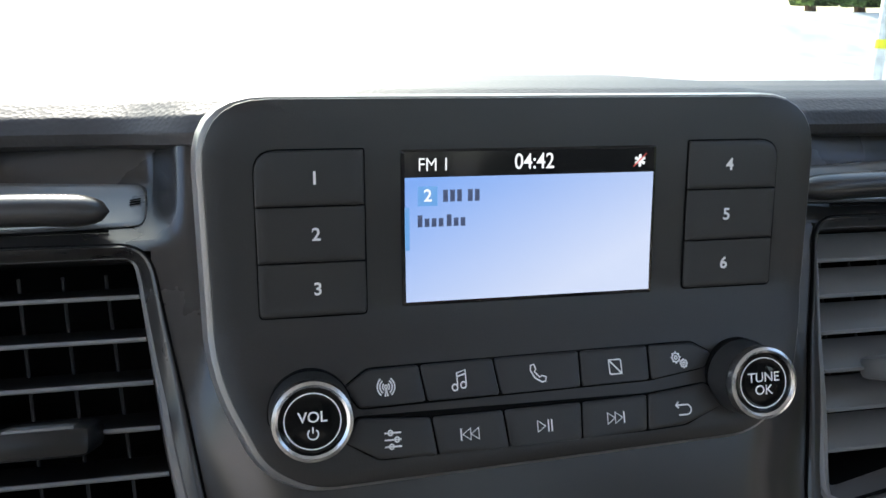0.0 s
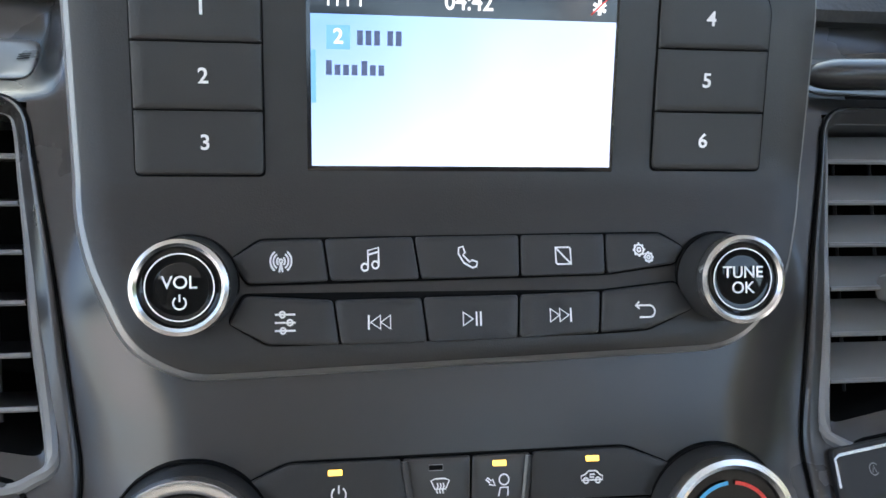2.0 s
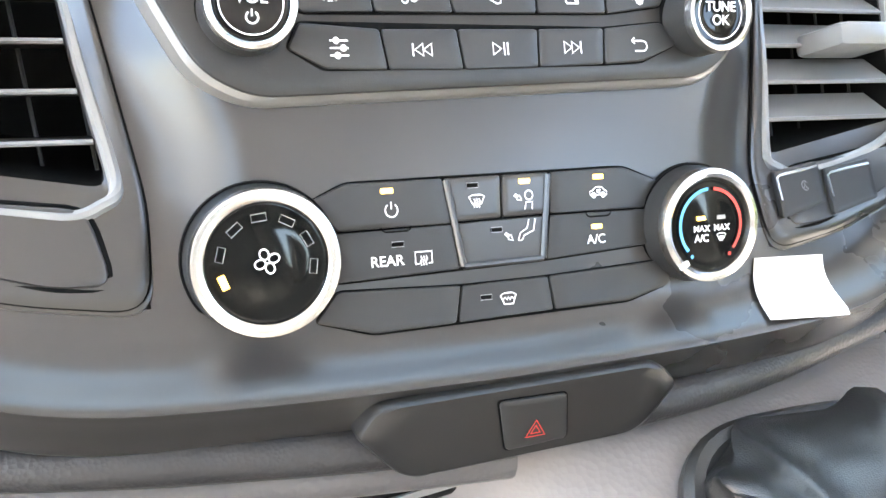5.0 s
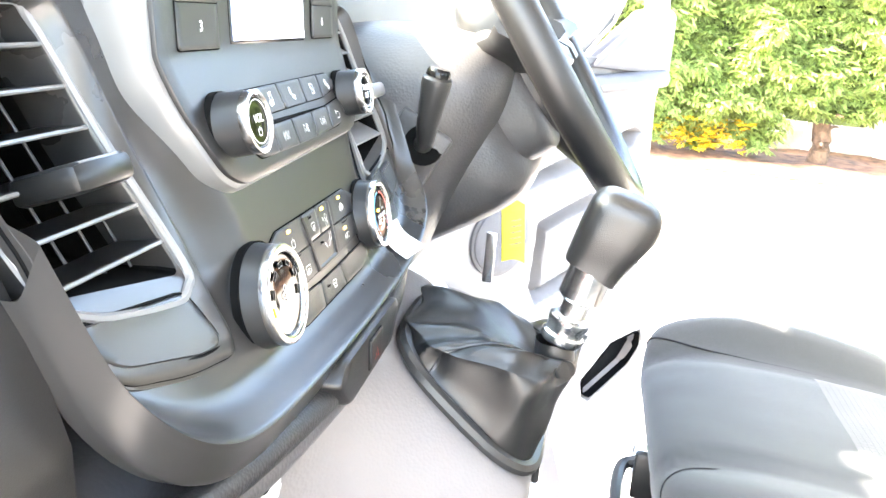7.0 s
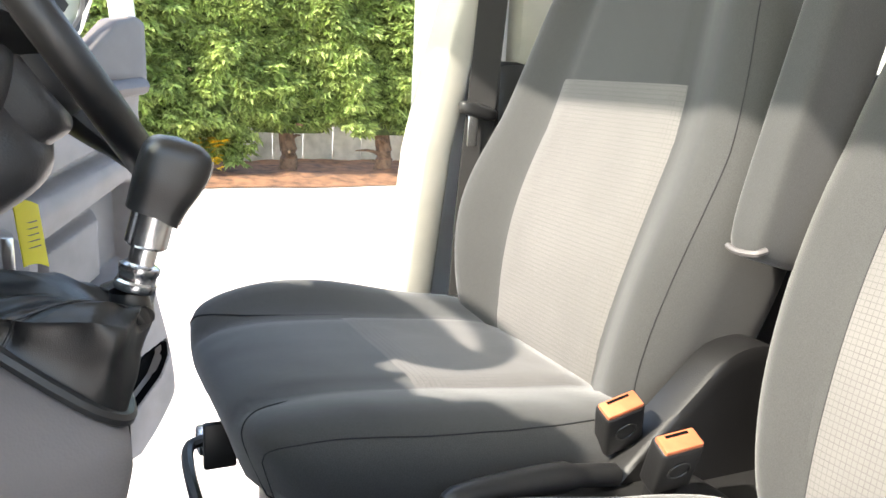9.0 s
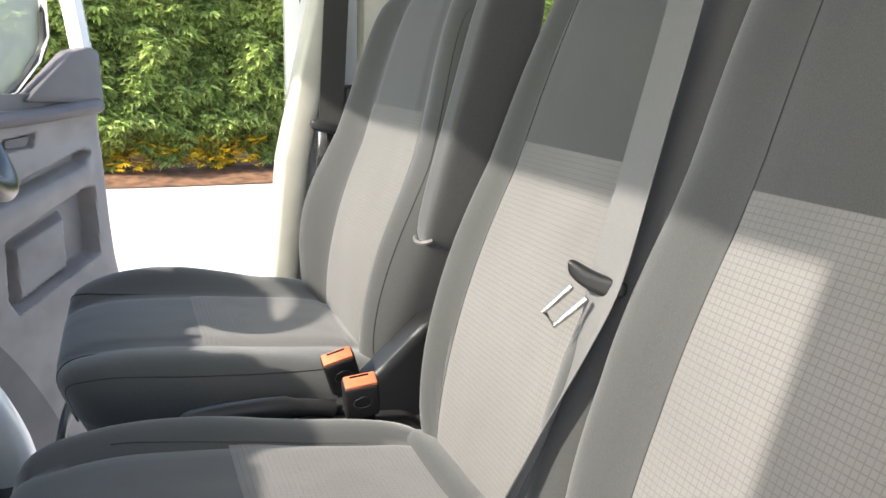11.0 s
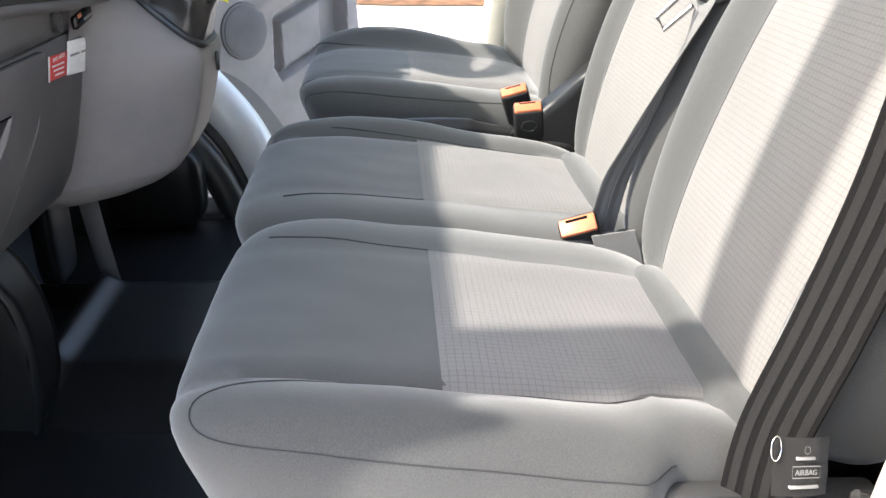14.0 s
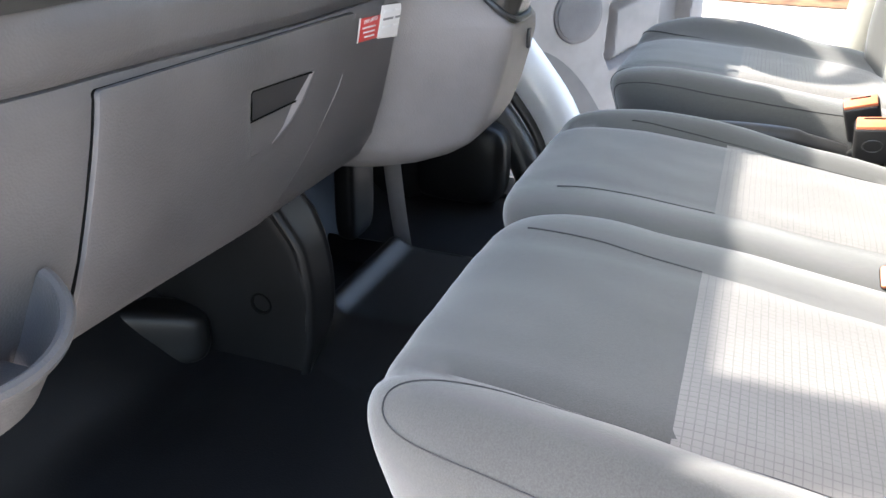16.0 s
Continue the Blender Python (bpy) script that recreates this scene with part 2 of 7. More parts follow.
# Darker leaf green that paints in the shade inside the crown.
M_LEAF_SHADED = mat("shaded_foliage", (0.075, 0.115, 0.035), 0.9, vary=0.3, vary_size=5)
M_MULCH = mat("brown_mulch", (0.17, 0.085, 0.045), 0.95, grain=1.0, grain_size=45, vary=0.3, vary_size=7, tint=(0.07, 0.036, 0.02))
M_GROUND = mat("pale_concrete_yard", (0.64, 0.60, 0.565), 0.9, grain=0.5, grain_size=120, vary=0.12, vary_size=0.8)
M_FENCE = mat("white_painted_board", (0.72, 0.70, 0.68), 0.7, grain=0.3, grain_size=60, vary=0.12, vary_size=5)
# One slat plastic in two colours: shade painted in first, light in second.
M_SLAT_SHADED = mat("satin_slat_shaded", (0.010, 0.010, 0.010), 0.34, vary=0.04, spec=0.35)
M_SLAT_LIT = mat("satin_slat_lit", (0.20, 0.199, 0.199), 0.30, grain=0.05, grain_size=1500, vary=0.04)
M_FAINT = mat("faint_print", (0.55, 0.55, 0.56), 0.7, vary=0)
M_GLASS = glass_mat("window_glass")
# The veil stands in for bright reflections and haze on the side glass.
M_GLASS_HAZY = glass_mat("hazy_side_glass", veil=0.42)
M_LINER = mat("matt_black_liner", (0.009, 0.009, 0.0095), 0.38, vary=0.1, spec=0.22)
M_LINING = mat("pale_headlining", (0.52, 0.51, 0.495), 0.9, grain=0.3, grain_size=500, vary=0.05)
M_BULK = mat("grey_bulkhead", (0.09, 0.09, 0.095), 0.6, vary=0.1)


# ---- shape helpers ----
def part(name, bm, material, parent=None, label="", smooth=True):
    """Links a bmesh as one mesh object under its thing or part."""
    bmesh.ops.recalc_face_normals(bm, faces=bm.faces)
    me = bpy.data.meshes.new(name)
    bm.to_mesh(me)
    bm.free()
    if smooth:
        me.shade_smooth()
        me.set_sharp_from_angle(angle=radians(38))
    me.materials.append(material)
    ob = new(name, me)
    if parent is not None:
        ob.parent = parent
        base = parent
        while base.parent is not None:
            base = base.parent
        ob.matrix_parent_inverse = Matrix.Translation(-base.location) if parent is base and base.type == 'EMPTY' else Matrix()
        if parent is not base and base.type == 'EMPTY':
            ob.matrix_parent_inverse = Matrix()
    if label:
        ob["label"] = label
    return ob


def thing(name, at, label, category, group="", kind=""):
    ob = new(name)
    ob.location = at
    ob.empty_display_size = 0.02
    return tagged(ob, label, category, group, kind)


def grid(f, nu, nv, close_u=False, close_v=False, cap_u=False, uv=None, bm=None):
    """A surface f(u, v) with u and v from 0 to 1."""
    bm = bm or bmesh.new()
    rows = [[bm.verts.new(f(i / (nu if close_u else nu - 1), j / (nv if close_v else nv - 1))) for j in range(nv)] for i in range(nu)]
    lay = bm.loops.layers.uv.verify() if uv else None
    for i in range(nu if close_u else nu - 1):
        for j in range(nv if close_v else nv - 1):
            i2, j2 = (i + 1) % nu, (j + 1) % nv
            fc = bm.faces.new((rows[i][j], rows[i2][j], rows[i2][j2], rows[i][j2]))
            if uv:
                for loop, (a, b) in zip(fc.loops, ((i, j), (i + 1, j), (i + 1, j + 1), (i, j + 1))):
                    loop[lay].uv = uv(a / (nu - 1), b / (nv - 1))
    if cap_u:
        bm.faces.new(rows[0])
        bm.faces.new(rows[-1])
    return bm


def box(cx, cy, cz, sx, sy, sz, bevel=0.002, turn=(0, 0, 0), bm=None, seg=2):
    """A bevelled block."""
    own = bmesh.new()
    bmesh.ops.create_cube(own, size=1.0, matrix=Matrix.Diagonal((sx, sy, sz, 1)))
    if bevel:
        bmesh.ops.bevel(own, geom=own.edges[:], offset=min(bevel, 0.45 * min(sx, sy, sz)), segments=seg, affect='EDGES', profile=0.5)
    bmesh.ops.transform(own, matrix=pose(cx, cy, cz, *turn), verts=own.verts)
    if bm is None:
        return own
    me = bpy.data.meshes.new("tmp")
    own.to_mesh(me)
    own.free()
    bm.from_mesh(me)
    bpy.data.meshes.remove(me)
    return bm


def smooth_path(pts, n):
    """n points on a soft curve through pts."""
    pts = [Vector(p) for p in pts]
    out = []
    for k in range(n):
        s = k / (n - 1) * (len(pts) - 1)
        i = min(int(s), len(pts) - 2)
        t = s - i
        p0, p1, p2, p3 = pts[max(i - 1, 0)], pts[i], pts[i + 1], pts[min(i + 2, len(pts) - 1)]
        out.append(0.5 * ((2 * p1) + (p2 - p0) * t + (2 * p0 - 5 * p1 + 4 * p2 - p3) * t * t + (3 * p1 - p0 - 3 * p2 + p3) * t ** 3))
    return out


def tube(pts, radius, sides=10, closed=False, bm=None, flat=(1.0, 1.0), up=(0, 0, 1)):
    """A round or oval bar along pts; radius is a number or one per point."""
    pts = [Vector(p) for p in pts]
    n = len(pts)
    rad = radius if isinstance(radius, (list, tuple)) else [radius] * n
    bm = bm or bmesh.new()
    rings = []
    for i, p in enumerate(pts):
        d = (pts[(i + 1) % n] - pts[i - 1]) if closed else (pts[min(i + 1, n - 1)] - pts[max(i - 1, 0)])
        d.normalize()
        a = d.cross(Vector(up))
        if a.length < 1e-3:
            a = d.cross(Vector((1, 0, 0)))
        a.normalize()
        b = a.cross(d)
        rings.append([bm.verts.new(p + rad[i] * (a * flat[0] * math.cos(2 * math.pi * k / sides) + b * flat[1] * math.sin(2 * math.pi * k / sides))) for k in range(sides)])
    for i in range(n if closed else n - 1):
        r1, r2 = rings[i], rings[(i + 1) % n]
        for k in range(sides):
            bm.faces.new((r1[k], r1[(k + 1) % sides], r2[(k + 1) % sides], r2[k]))
    if not closed:
        bm.faces.new(rings[0])
        bm.faces.new(rings[-1])
    return bm


def lathe(profile, m, sides=48, bm=None):
    """Turns (radius, height) rows round the z axis of the pose m."""
    bm = bm or bmesh.new()
    rings = []
    for r, h in profile:
        if r < 1e-6:
            rings.append([bm.verts.new(m @ Vector((0, 0, h)))])
        else:
            rings.append([bm.verts.new(m @ Vector((r * math.cos(2 * math.pi * k / sides), r * math.sin(2 * math.pi * k / sides), h))) for k in range(sides)])
    for a, b in zip(rings, rings[1:]):
        for k in range(sides):
            k2 = (k + 1) % sides
            if len(a) == 1 and len(b) == 1:
                continue
            if len(a) == 1:
                bm.faces.new((a[0], b[k], b[k2]))
            elif len(b) == 1:
                bm.faces.new((a[k], a[k2], b[0]))
            else:
                bm.faces.new((a[k], a[k2], b[k2], b[k]))
    return bm


def rounded(pts, r, seg=5):
    """A polygon with its corners rounded."""
    out = []
    n = len(pts)
    rr = r if isinstance(r, (list, tuple)) else [r] * n
    for i in range(n):
        p, a, b = Vector(pts[i]), Vector(pts[i - 1]), Vector(pts[(i + 1) % n])
        da, db = (a - p), (b - p)
        ra = min(rr[i], 0.45 * da.length, 0.45 * db.length)
        p1, p2 = p + da.normalized() * ra, p + db.normalized() * ra
        for k in range(seg + 1):
            t = k / seg
            out.append(tuple((1 - t) ** 2 * p1 + 2 * t * (1 - t) * p + t * t * p2))
    return out


def plate(outline, place, height, bevel=0.0008, depth=0.002, rings=5, bm=None, centre=None):
    """A raised plate on a curved face: place(a, b, off) gives the point over the face."""
    bm = bm or bmesh.new()
    cx = sum(p[0] for p in outline) / len(outline) if centre is None else centre[0]
    cy = sum(p[1] for p in outline) / len(outline) if centre is None else centre[1]
    rows = [(0.0, -depth), (0.0, height - bevel), (bevel * 0.35, height - bevel * 0.3), (bevel, height)]
    loops = []
    for inset, off in rows:
        ring = []
        for a, b in outline:
            d = math.hypot(a - cx, b - cy)
            s = max(0.05, 1 - inset / d)
            ring.append(bm.verts.new(place(cx + (a - cx) * s, cy + (b - cy) * s, off)))
        loops.append(ring)
    for k in range(1, rings):
        s0 = 1 - k / rings
        ring = []
        for a, b in outline:
            d = math.hypot(a - cx, b - cy)
            s = max(0.05, 1 - bevel / d) * s0
            ring.append(bm.verts.new(place(cx + (a - cx) * s, cy + (b - cy) * s, height)))
        loops.append(ring)
    n = len(outline)
    for r1, r2 in zip(loops, loops[1:]):
        for k in range(n):
            bm.faces.new((r1[k], r1[(k + 1) % n], r2[(k + 1) % n], r2[k]))
    c = bm.verts.new(place(cx, cy, height))
    for k in range(n):
        bm.faces.new((loops[-1][k], loops[-1][(k + 1) % n], c))
    return bm


def sheet(f, nu, nv, thick, uv=None):
    """A thin solid skin over f(u, v), thick metres deep along its normal."""
    bm = grid(f, nu, nv, uv=uv)
    bmesh.ops.recalc_face_normals(bm, faces=bm.faces)
    bmesh.ops.solidify(bm, geom=bm.faces[:], thickness=thick)
    return bm


def strap(pts, wide, thick=0.0016, n=40, axis=(1, 0, 0)):
    """Flat webbing along a soft path; axis is a way or one per point for its width."""
    path = smooth_path(pts, n)
    axes = smooth_path(axis, n) if isinstance(axis[0], (list, tuple)) else [Vector(axis)] * n
    bm = bmesh.new()
    rows = []
    for i, p in enumerate(path):
        d = (path[min(i + 1, n - 1)] - path[max(i - 1, 0)]).normalized()
        a = (axes[i] - d * axes[i].dot(d)).normalized()
        nn = d.cross(a)
        w = wide / 2
        ring = []
        for s, h in ((-1, 0), (-0.95, 1), (-0.70, 1.0), (-0.64, 0.2), (-0.36, 0.2), (-0.30, 1), (-0.06, 1), (-0.03, 0.4), (0.03, 0.4), (0.06, 1), (0.30, 1), (0.36, 0.2), (0.64, 0.2), (0.70, 1), (0.95, 1), (1, 0), (0.95, -1), (0.6, -1), (0, -1), (-0.6, -1), (-0.95, -1)):
            ring.append(bm.verts.new(p + a * s * w + nn * h * thick / 2))
        rows.append(ring)
    for r1, r2 in zip(rows, rows[1:]):
        m = len(r1)
        for k in range(m):
            bm.faces.new((r1[k], r1[(k + 1) % m], r2[(k + 1) % m], r2[k]))
    bm.faces.new(rows[0])
    bm.faces.new(rows[-1])
    return bm


def stripe(pts, off, wide, axis, n=60):
    """A narrow woven stripe that lies on webbing, off metres from its middle."""
    path = smooth_path(pts, n)
    axes = smooth_path(axis, n) if isinstance(axis[0], (list, tuple)) else [Vector(axis)] * n
    out, side = [], []
    for i, p in enumerate(path):
        d = (path[min(i + 1, n - 1)] - path[max(i - 1, 0)]).normalized()
        a = (axes[i] - d * axes[i].dot(d)).normalized()
        out.append(p + a * off)
        side.append(tuple(a))
    return strap([tuple(p) for p in out], wide, 0.0030, n, side)


def words(text, size, m, material, parent, name="lettering", wide=1.0, bold=0.0, align='CENTER'):
    """Flat lettering as a mesh; m puts its x along the writing and z out of the face."""
    cu = bpy.data.curves.new("text", 'FONT')
    cu.body, cu.size, cu.align_x, cu.align_y = text, size, align, 'CENTER'
    cu.offset = bold
    cu.extrude = 0.00006
    tmp = bpy.data.objects.new("text", cu)
    me = bpy.data.meshes.new_from_object(tmp)
    bpy.data.objects.remove(tmp)
    bpy.data.curves.remove(cu)
    me.transform(m @ Matrix.Diagonal((wide, 1, 1, 1)))
    me.materials.clear()
    bm = bmesh.new()
    bm.from_mesh(me)
    bpy.data.meshes.remove(me)
    return part(name, bm, material, parent, smooth=False)


def interp(rows, x):
    """Soft piecewise curve through (x, y) rows sorted by x."""
    if x <= rows[0][0]:
        return rows[0][1]
    for (x0, y0), (x1, y1) in zip(rows, rows[1:]):
        if x <= x1:
            t = (x - x0) / (x1 - x0)
            return y0 + (y1 - y0) * t
    return rows[-1][1]


def smooth01(t):
    t = max(0.0, min(1.0, t))
    return t * t * (3 - 2 * t)


def spline(rows, x):
    """Smooth curve through (x, y) rows that never overshoots them."""
    if x <= rows[0][0]:
        return rows[0][1]
    if x >= rows[-1][0]:
        return rows[-1][1]
    slope = [(b[1] - a[1]) / (b[0] - a[0]) for a, b in zip(rows, rows[1:])]

    def tangent(i):
        if i == 0 or i == len(rows) - 1:
            return slope[0 if i == 0 else -1]
        a, b = slope[i - 1], slope[i]
        return 0.0 if a * b <= 0 else 2 * a * b / (a + b)
    for i, ((x0, y0), (x1, y1)) in enumerate(zip(rows, rows[1:])):
        if x <= x1:
            h = x1 - x0
            t = (x - x0) / h
            return (y0 * (1 + 2 * t) * (1 - t) ** 2 + h * tangent(i) * t * (1 - t) ** 2
                    + y1 * t * t * (3 - 2 * t) - h * tangent(i + 1) * t * t * (1 - t))
    return rows[-1][1]


# ---- the yard ----
GROUND, FLOOR = -0.42, 0.15


def ground_height(x, y):
    bank = 2.4 * smooth01((y - 26) / 9) * smooth01((x - 13) / 8)
    return GROUND + bank + 0.012 * noise.noise(Vector((x * 0.4, y * 0.4, 3.0)))


def make_ground():
    bm = bmesh.new()
    xs = [-400, -120, -40] + [-20 + i for i in range(41)] + [23, 26, 29, 32, 35, 40, 60, 120, 400]
    rows = [[bm.verts.new((x, y, ground_height(x, y))) for y in xs] for x in xs]
    for i in range(len(xs) - 1):
        for j in range(len(xs) - 1):
            bm.faces.new((rows[i][j], rows[i + 1][j], rows[i + 1][j + 1], rows[i][j + 1]))
    tagged(part("ground", bm, M_GROUND), "pale sunlit concrete yard, slightly stained", "ground", kind="structure")

    def bed(u, v):
        x, y = 8.55 + 0.12 * noise.noise(Vector((0, v * 30, 1))) + u * 2.6, -13 + 32 * v
        return (x, y, GROUND + 0.015 + 0.10 * min(1.0, u * 4) * (0.7 + 0.5 * noise.noise(Vector((x * 3, y * 3, 0)))))
    tagged(part("mulch_bed", grid(bed, 16, 260), M_MULCH), "strip of reddish-brown needle mulch under the hedge", "flower bed", kind="stuff")


make_ground()


def make_fence():
    f = thing("garden_fence", (10.6, 1, GROUND), "low white painted board fence behind the hedge trunks", "fence", kind="structure")
    for k in range(60):
        h = 0.62 + 0.05 * random.random()
        part("board", box(10.6 + 0.02 * random.random(), -11 + k * 0.42, GROUND + h / 2, 0.03, 0.412, h, 0.008), M_FENCE, f)


make_fence()


def spray(bm, at, out, size, rng):
    """One flat drooping conifer spray: narrow fronds fanned from a stalk."""
    out = (out + Vector((0, 0, -0.30))).normalized()
    side = out.cross(Vector((rng.uniform(-0.35, 0.35), rng.uniform(-0.35, 0.35), 1))).normalized()
    up = side.cross(out)
    for k, (turn, long) in enumerate(((-70, 0.5), (-45, 0.72), (-22, 0.9), (0, 1.0), (24, 0.9), (48, 0.7), (72, 0.5))):
        a = radians(turn + rng.uniform(-9, 9))
        d = out * math.cos(a) + side * math.sin(a)
        w = d.cross(up) * size * rng.uniform(0.09, 0.15)
        n = size * long * rng.uniform(0.8, 1.2)
        root = at + out * size * 0.1
        mid = root + d * n * 0.55 + up * size * rng.uniform(-0.02, 0.07)
        tip = root + d * n - up * size * rng.uniform(0.05, 0.22)
        v = [bm.verts.new(p) for p in (root, mid - w, tip, mid + w)]
        bm.faces.new((v[0], v[1], v[2]))
        bm.faces.new((v[0], v[2], v[3]))


def make_hedge_tree(seed, fringe=0.22, count=7000):
    rng = random.Random(seed)
    t = thing("hedge_conifer", (0, 0, GROUND), "clipped green conifer in a dense hedge with bare brown trunk", "hedge tree", "hedge conifers")
    pts = [(0.05, 0.02, GROUND - 0.02), (0.0, 0.0, GROUND + 0.25), (0.03, 0.04, GROUND + 0.7), (0.0, 0.0, 1.6), (0, 0, 2.4)]
    bm = tube(smooth_path(pts, 14), [0.13 - 0.006 * k for k in range(14)], 9)
    for k in range(7):
        a = rng.uniform(0, 6.28)
        z = GROUND + 0.25 + 0.16 * k
        e = Vector((math.cos(a) * 0.5 - 0.15, math.sin(a) * 0.45, z + rng.uniform(-0.05, 0.2)))
        tube(smooth_path([(0, 0, z), e * 0.5 + Vector((0, 0, z * 0.5 + 0.04)), e], 6), [0.035, 0.03, 0.024, 0.018, 0.012, 0.006], 6, bm=bm)
    part("trunk", bm, M_BARK, t)
    core = bmesh.new()

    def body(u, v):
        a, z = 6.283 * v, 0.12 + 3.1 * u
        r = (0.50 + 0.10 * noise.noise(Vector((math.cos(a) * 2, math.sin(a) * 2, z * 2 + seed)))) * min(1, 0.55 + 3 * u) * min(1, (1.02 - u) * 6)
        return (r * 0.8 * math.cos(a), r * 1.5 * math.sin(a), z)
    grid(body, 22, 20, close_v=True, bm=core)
    part("inner_crown", core, M_LEAF_SHADED, t, "inner foliage, its shade put into a dark green")
    bm = bmesh.new()
    for k in range(count):
        y = rng.uniform(-0.72, 0.72)
        z = fringe - 0.2 + (3.4 - fringe) * rng.random() ** 0.85
        bulge = 0.30 * noise.noise(Vector((y * 1.8 + seed * 7, z * 1.8, 1.3))) + 0.26 * noise.noise(Vector((y * 4 + seed * 7, z * 5.5, 4.3)))
        low = max(0.0, 0.28 + fringe - z)
        depth = rng.random() ** 2 * 0.20
        x = -(0.50 + bulge - 0.55 * low) + depth
        if z < fringe + 0.25 * noise.noise(Vector((y * 3 + seed, 0, 9))):
            continue
        out = Vector((-1.0, rng.uniform(-0.9, 0.9), rng.uniform(-0.35, 0.55))).normalized()
        spray(bm, Vector((x, y, z)), out, rng.uniform(0.08, 0.19), rng)
    part("crown", bm, M_LEAF, t, smooth=False)
    return t


t_a, t_b, t_c = make_hedge_tree(3), make_hedge_tree(11), make_hedge_tree(17, -0.16, 7600)
for k in range(13):
    y = -10.16 + 1.23 * k
    m = pose(9.62 + 0.1 * math.sin(k * 2.1), y, GROUND, 0, 0, 4 * math.sin(k * 1.7))
    if k == 5:
        t_a.matrix_basis = m
    elif k == 6:
        t_b.matrix_basis = m
    elif k == 7:
        t_c.matrix_basis = m
    else:
        copy_thing(t_c if k > 7 and k % 3 else (t_a if k % 2 else t_b), m)

def make_far_end():
    for k in range(9):
        copy_thing(t_a, pose(28.6 + 3.4 * k, 40.0 + 0.6 * math.sin(k), GROUND + 1.2, 0, 0, 90) @ Matrix.Scale(3.0, 4))
    p = thing("yard_post", (14.8, 17.8, GROUND), "grey concrete post with a yellow band", "post")
    part("shaft", lathe([(0.13, 0.0), (0.13, 2.6), (0.10, 2.66), (0.0, 2.66)], pose(14.8, 17.8, GROUND), 20), M_FENCE, p)
    part("band", lathe([(0.136, 1.10), (0.136, 1.32)], pose(14.8, 17.8, GROUND), 20), M_YELLOW, p, "yellow painted band")


make_far_end()

# ---- the van's shell ----
def make_shell():
    van = thing("van_cab", (0, -0.3, FLOOR), "white panel van cab with open side doors", "van", kind="structure")
    # floor with rubber mat and moulded footwell
    bm = bmesh.new()

    def floor_f(u, v):
        x, y = -0.80 + 1.6 * u, -1.0 + 1.55 * v
        z = FLOOR
        tunnel = math.exp(-((x - 0.02) / 0.16) ** 4) * max(0.0, min(1.0, (y - 0.02) / 0.12))
        z += 0.02 * tunnel
        z += max(0.0, y - 0.28) * 1.1
        return (x, y, z)
    part("cab_floor", grid(floor_f, 60, 60), M_RUBBER, van, "black moulded rubber floor mat")
    part("underbody", box(0, -0.2, FLOOR - 0.08, 1.72, 1.7, 0.14, 0.02), M_WHITE, van)
    # bulkhead, roof, header
    part("bulkhead", box(0, -1.03, 0.55, 1.6, 0.03, 0.80, 0.005), M_BULK, van, "grey half-height bulkhead behind the seats")
    part("load_floor", box(0, -1.85, FLOOR - 0.02, 1.7, 1.6, 0.05, 0.01), M_BULK, van)
    for s in (-1, 1):
        part("load_sill", box(s * 0.86, -1.85, 0.50, 0.05, 1.6, 0.75, 0.02), M_WHITE, van)
        part("rear_post", box(s * 0.84, -2.62, 0.86, 0.10, 0.10, 1.5, 0.02), M_WHITE, van)
    part("rear_sill", box(0, -2.66, 0.50, 1.7, 0.05, 0.75, 0.02), M_WHITE, van)
    part("roof", box(0, -1.38, 1.60, 1.60, 2.62, 0.05, 0.02), M_LINING, van)
    part("windscreen_header", box(0, -0.06, 1.54, 1.5, 0.10, 0.07, 0.02), M_LINING, van)
    for s in (-1, 1):
        pts = [(s * 0.70, -0.05, 1.56), (s * 0.76, 0.20, 1.36), (s * 0.81, 0.48, 1.12), (s * 0.84, 0.75, 0.92)]
        part("windscreen_pillar", tube(smooth_path(pts, 16), 0.05, 10, flat=(1.0, 0.8)), M_LINING, van)
        part("roof_rail", tube(smooth_path([(s * 0.71, -0.05, 1.57), (s * 0.745, -0.5, 1.59), (s * 0.745, -1.0, 1.58)], 10), 0.045, 8), M_LINING, van)
        part("front_wall", box(s * 0.83, 0.60, 0.60, 0.10, 0.42, 0.66, 0.03), M_DARKPAD, van)
        part("sill", box(s * 0.80, -0.15, FLOOR - 0.01, 0.12, 1.25, 0.05, 0.012), M_PLASTIC, van)
    part("firewall", box(0, 0.62, 0.55, 1.6, 0.06, 0.85, 0.01), M_DARKPAD, van)
    part("cowl", box(0, 0.80, 0.90, 1.6, 0.30, 0.10, 0.02), M_WHITE, van)

    def screen(u, v):
        return ((u - 0.5) * (1.36 + 0.24 * v), -0.03 + 0.82 * v + 0.03 * (1 - (2 * u - 1) ** 2), 1.55 - 0.60 * v)
    ws = part("windscreen", sheet(screen, 12, 12, 0.005), M_GLASS, van)
    ws.visible_shadow = False
    # bonnet beyond the glass
    def bonnet(u, v):
        return ((u - 0.5) * 1.55, 0.93 + 0.65 * v, 0.93 - 0.05 * v - 0.30 * v ** 3 - 0.10 * abs(2 * u - 1) ** 3)
    part("bonnet", sheet(bonnet, 20, 14, 0.02), M_WHITE, van)
    return van


make_shell()


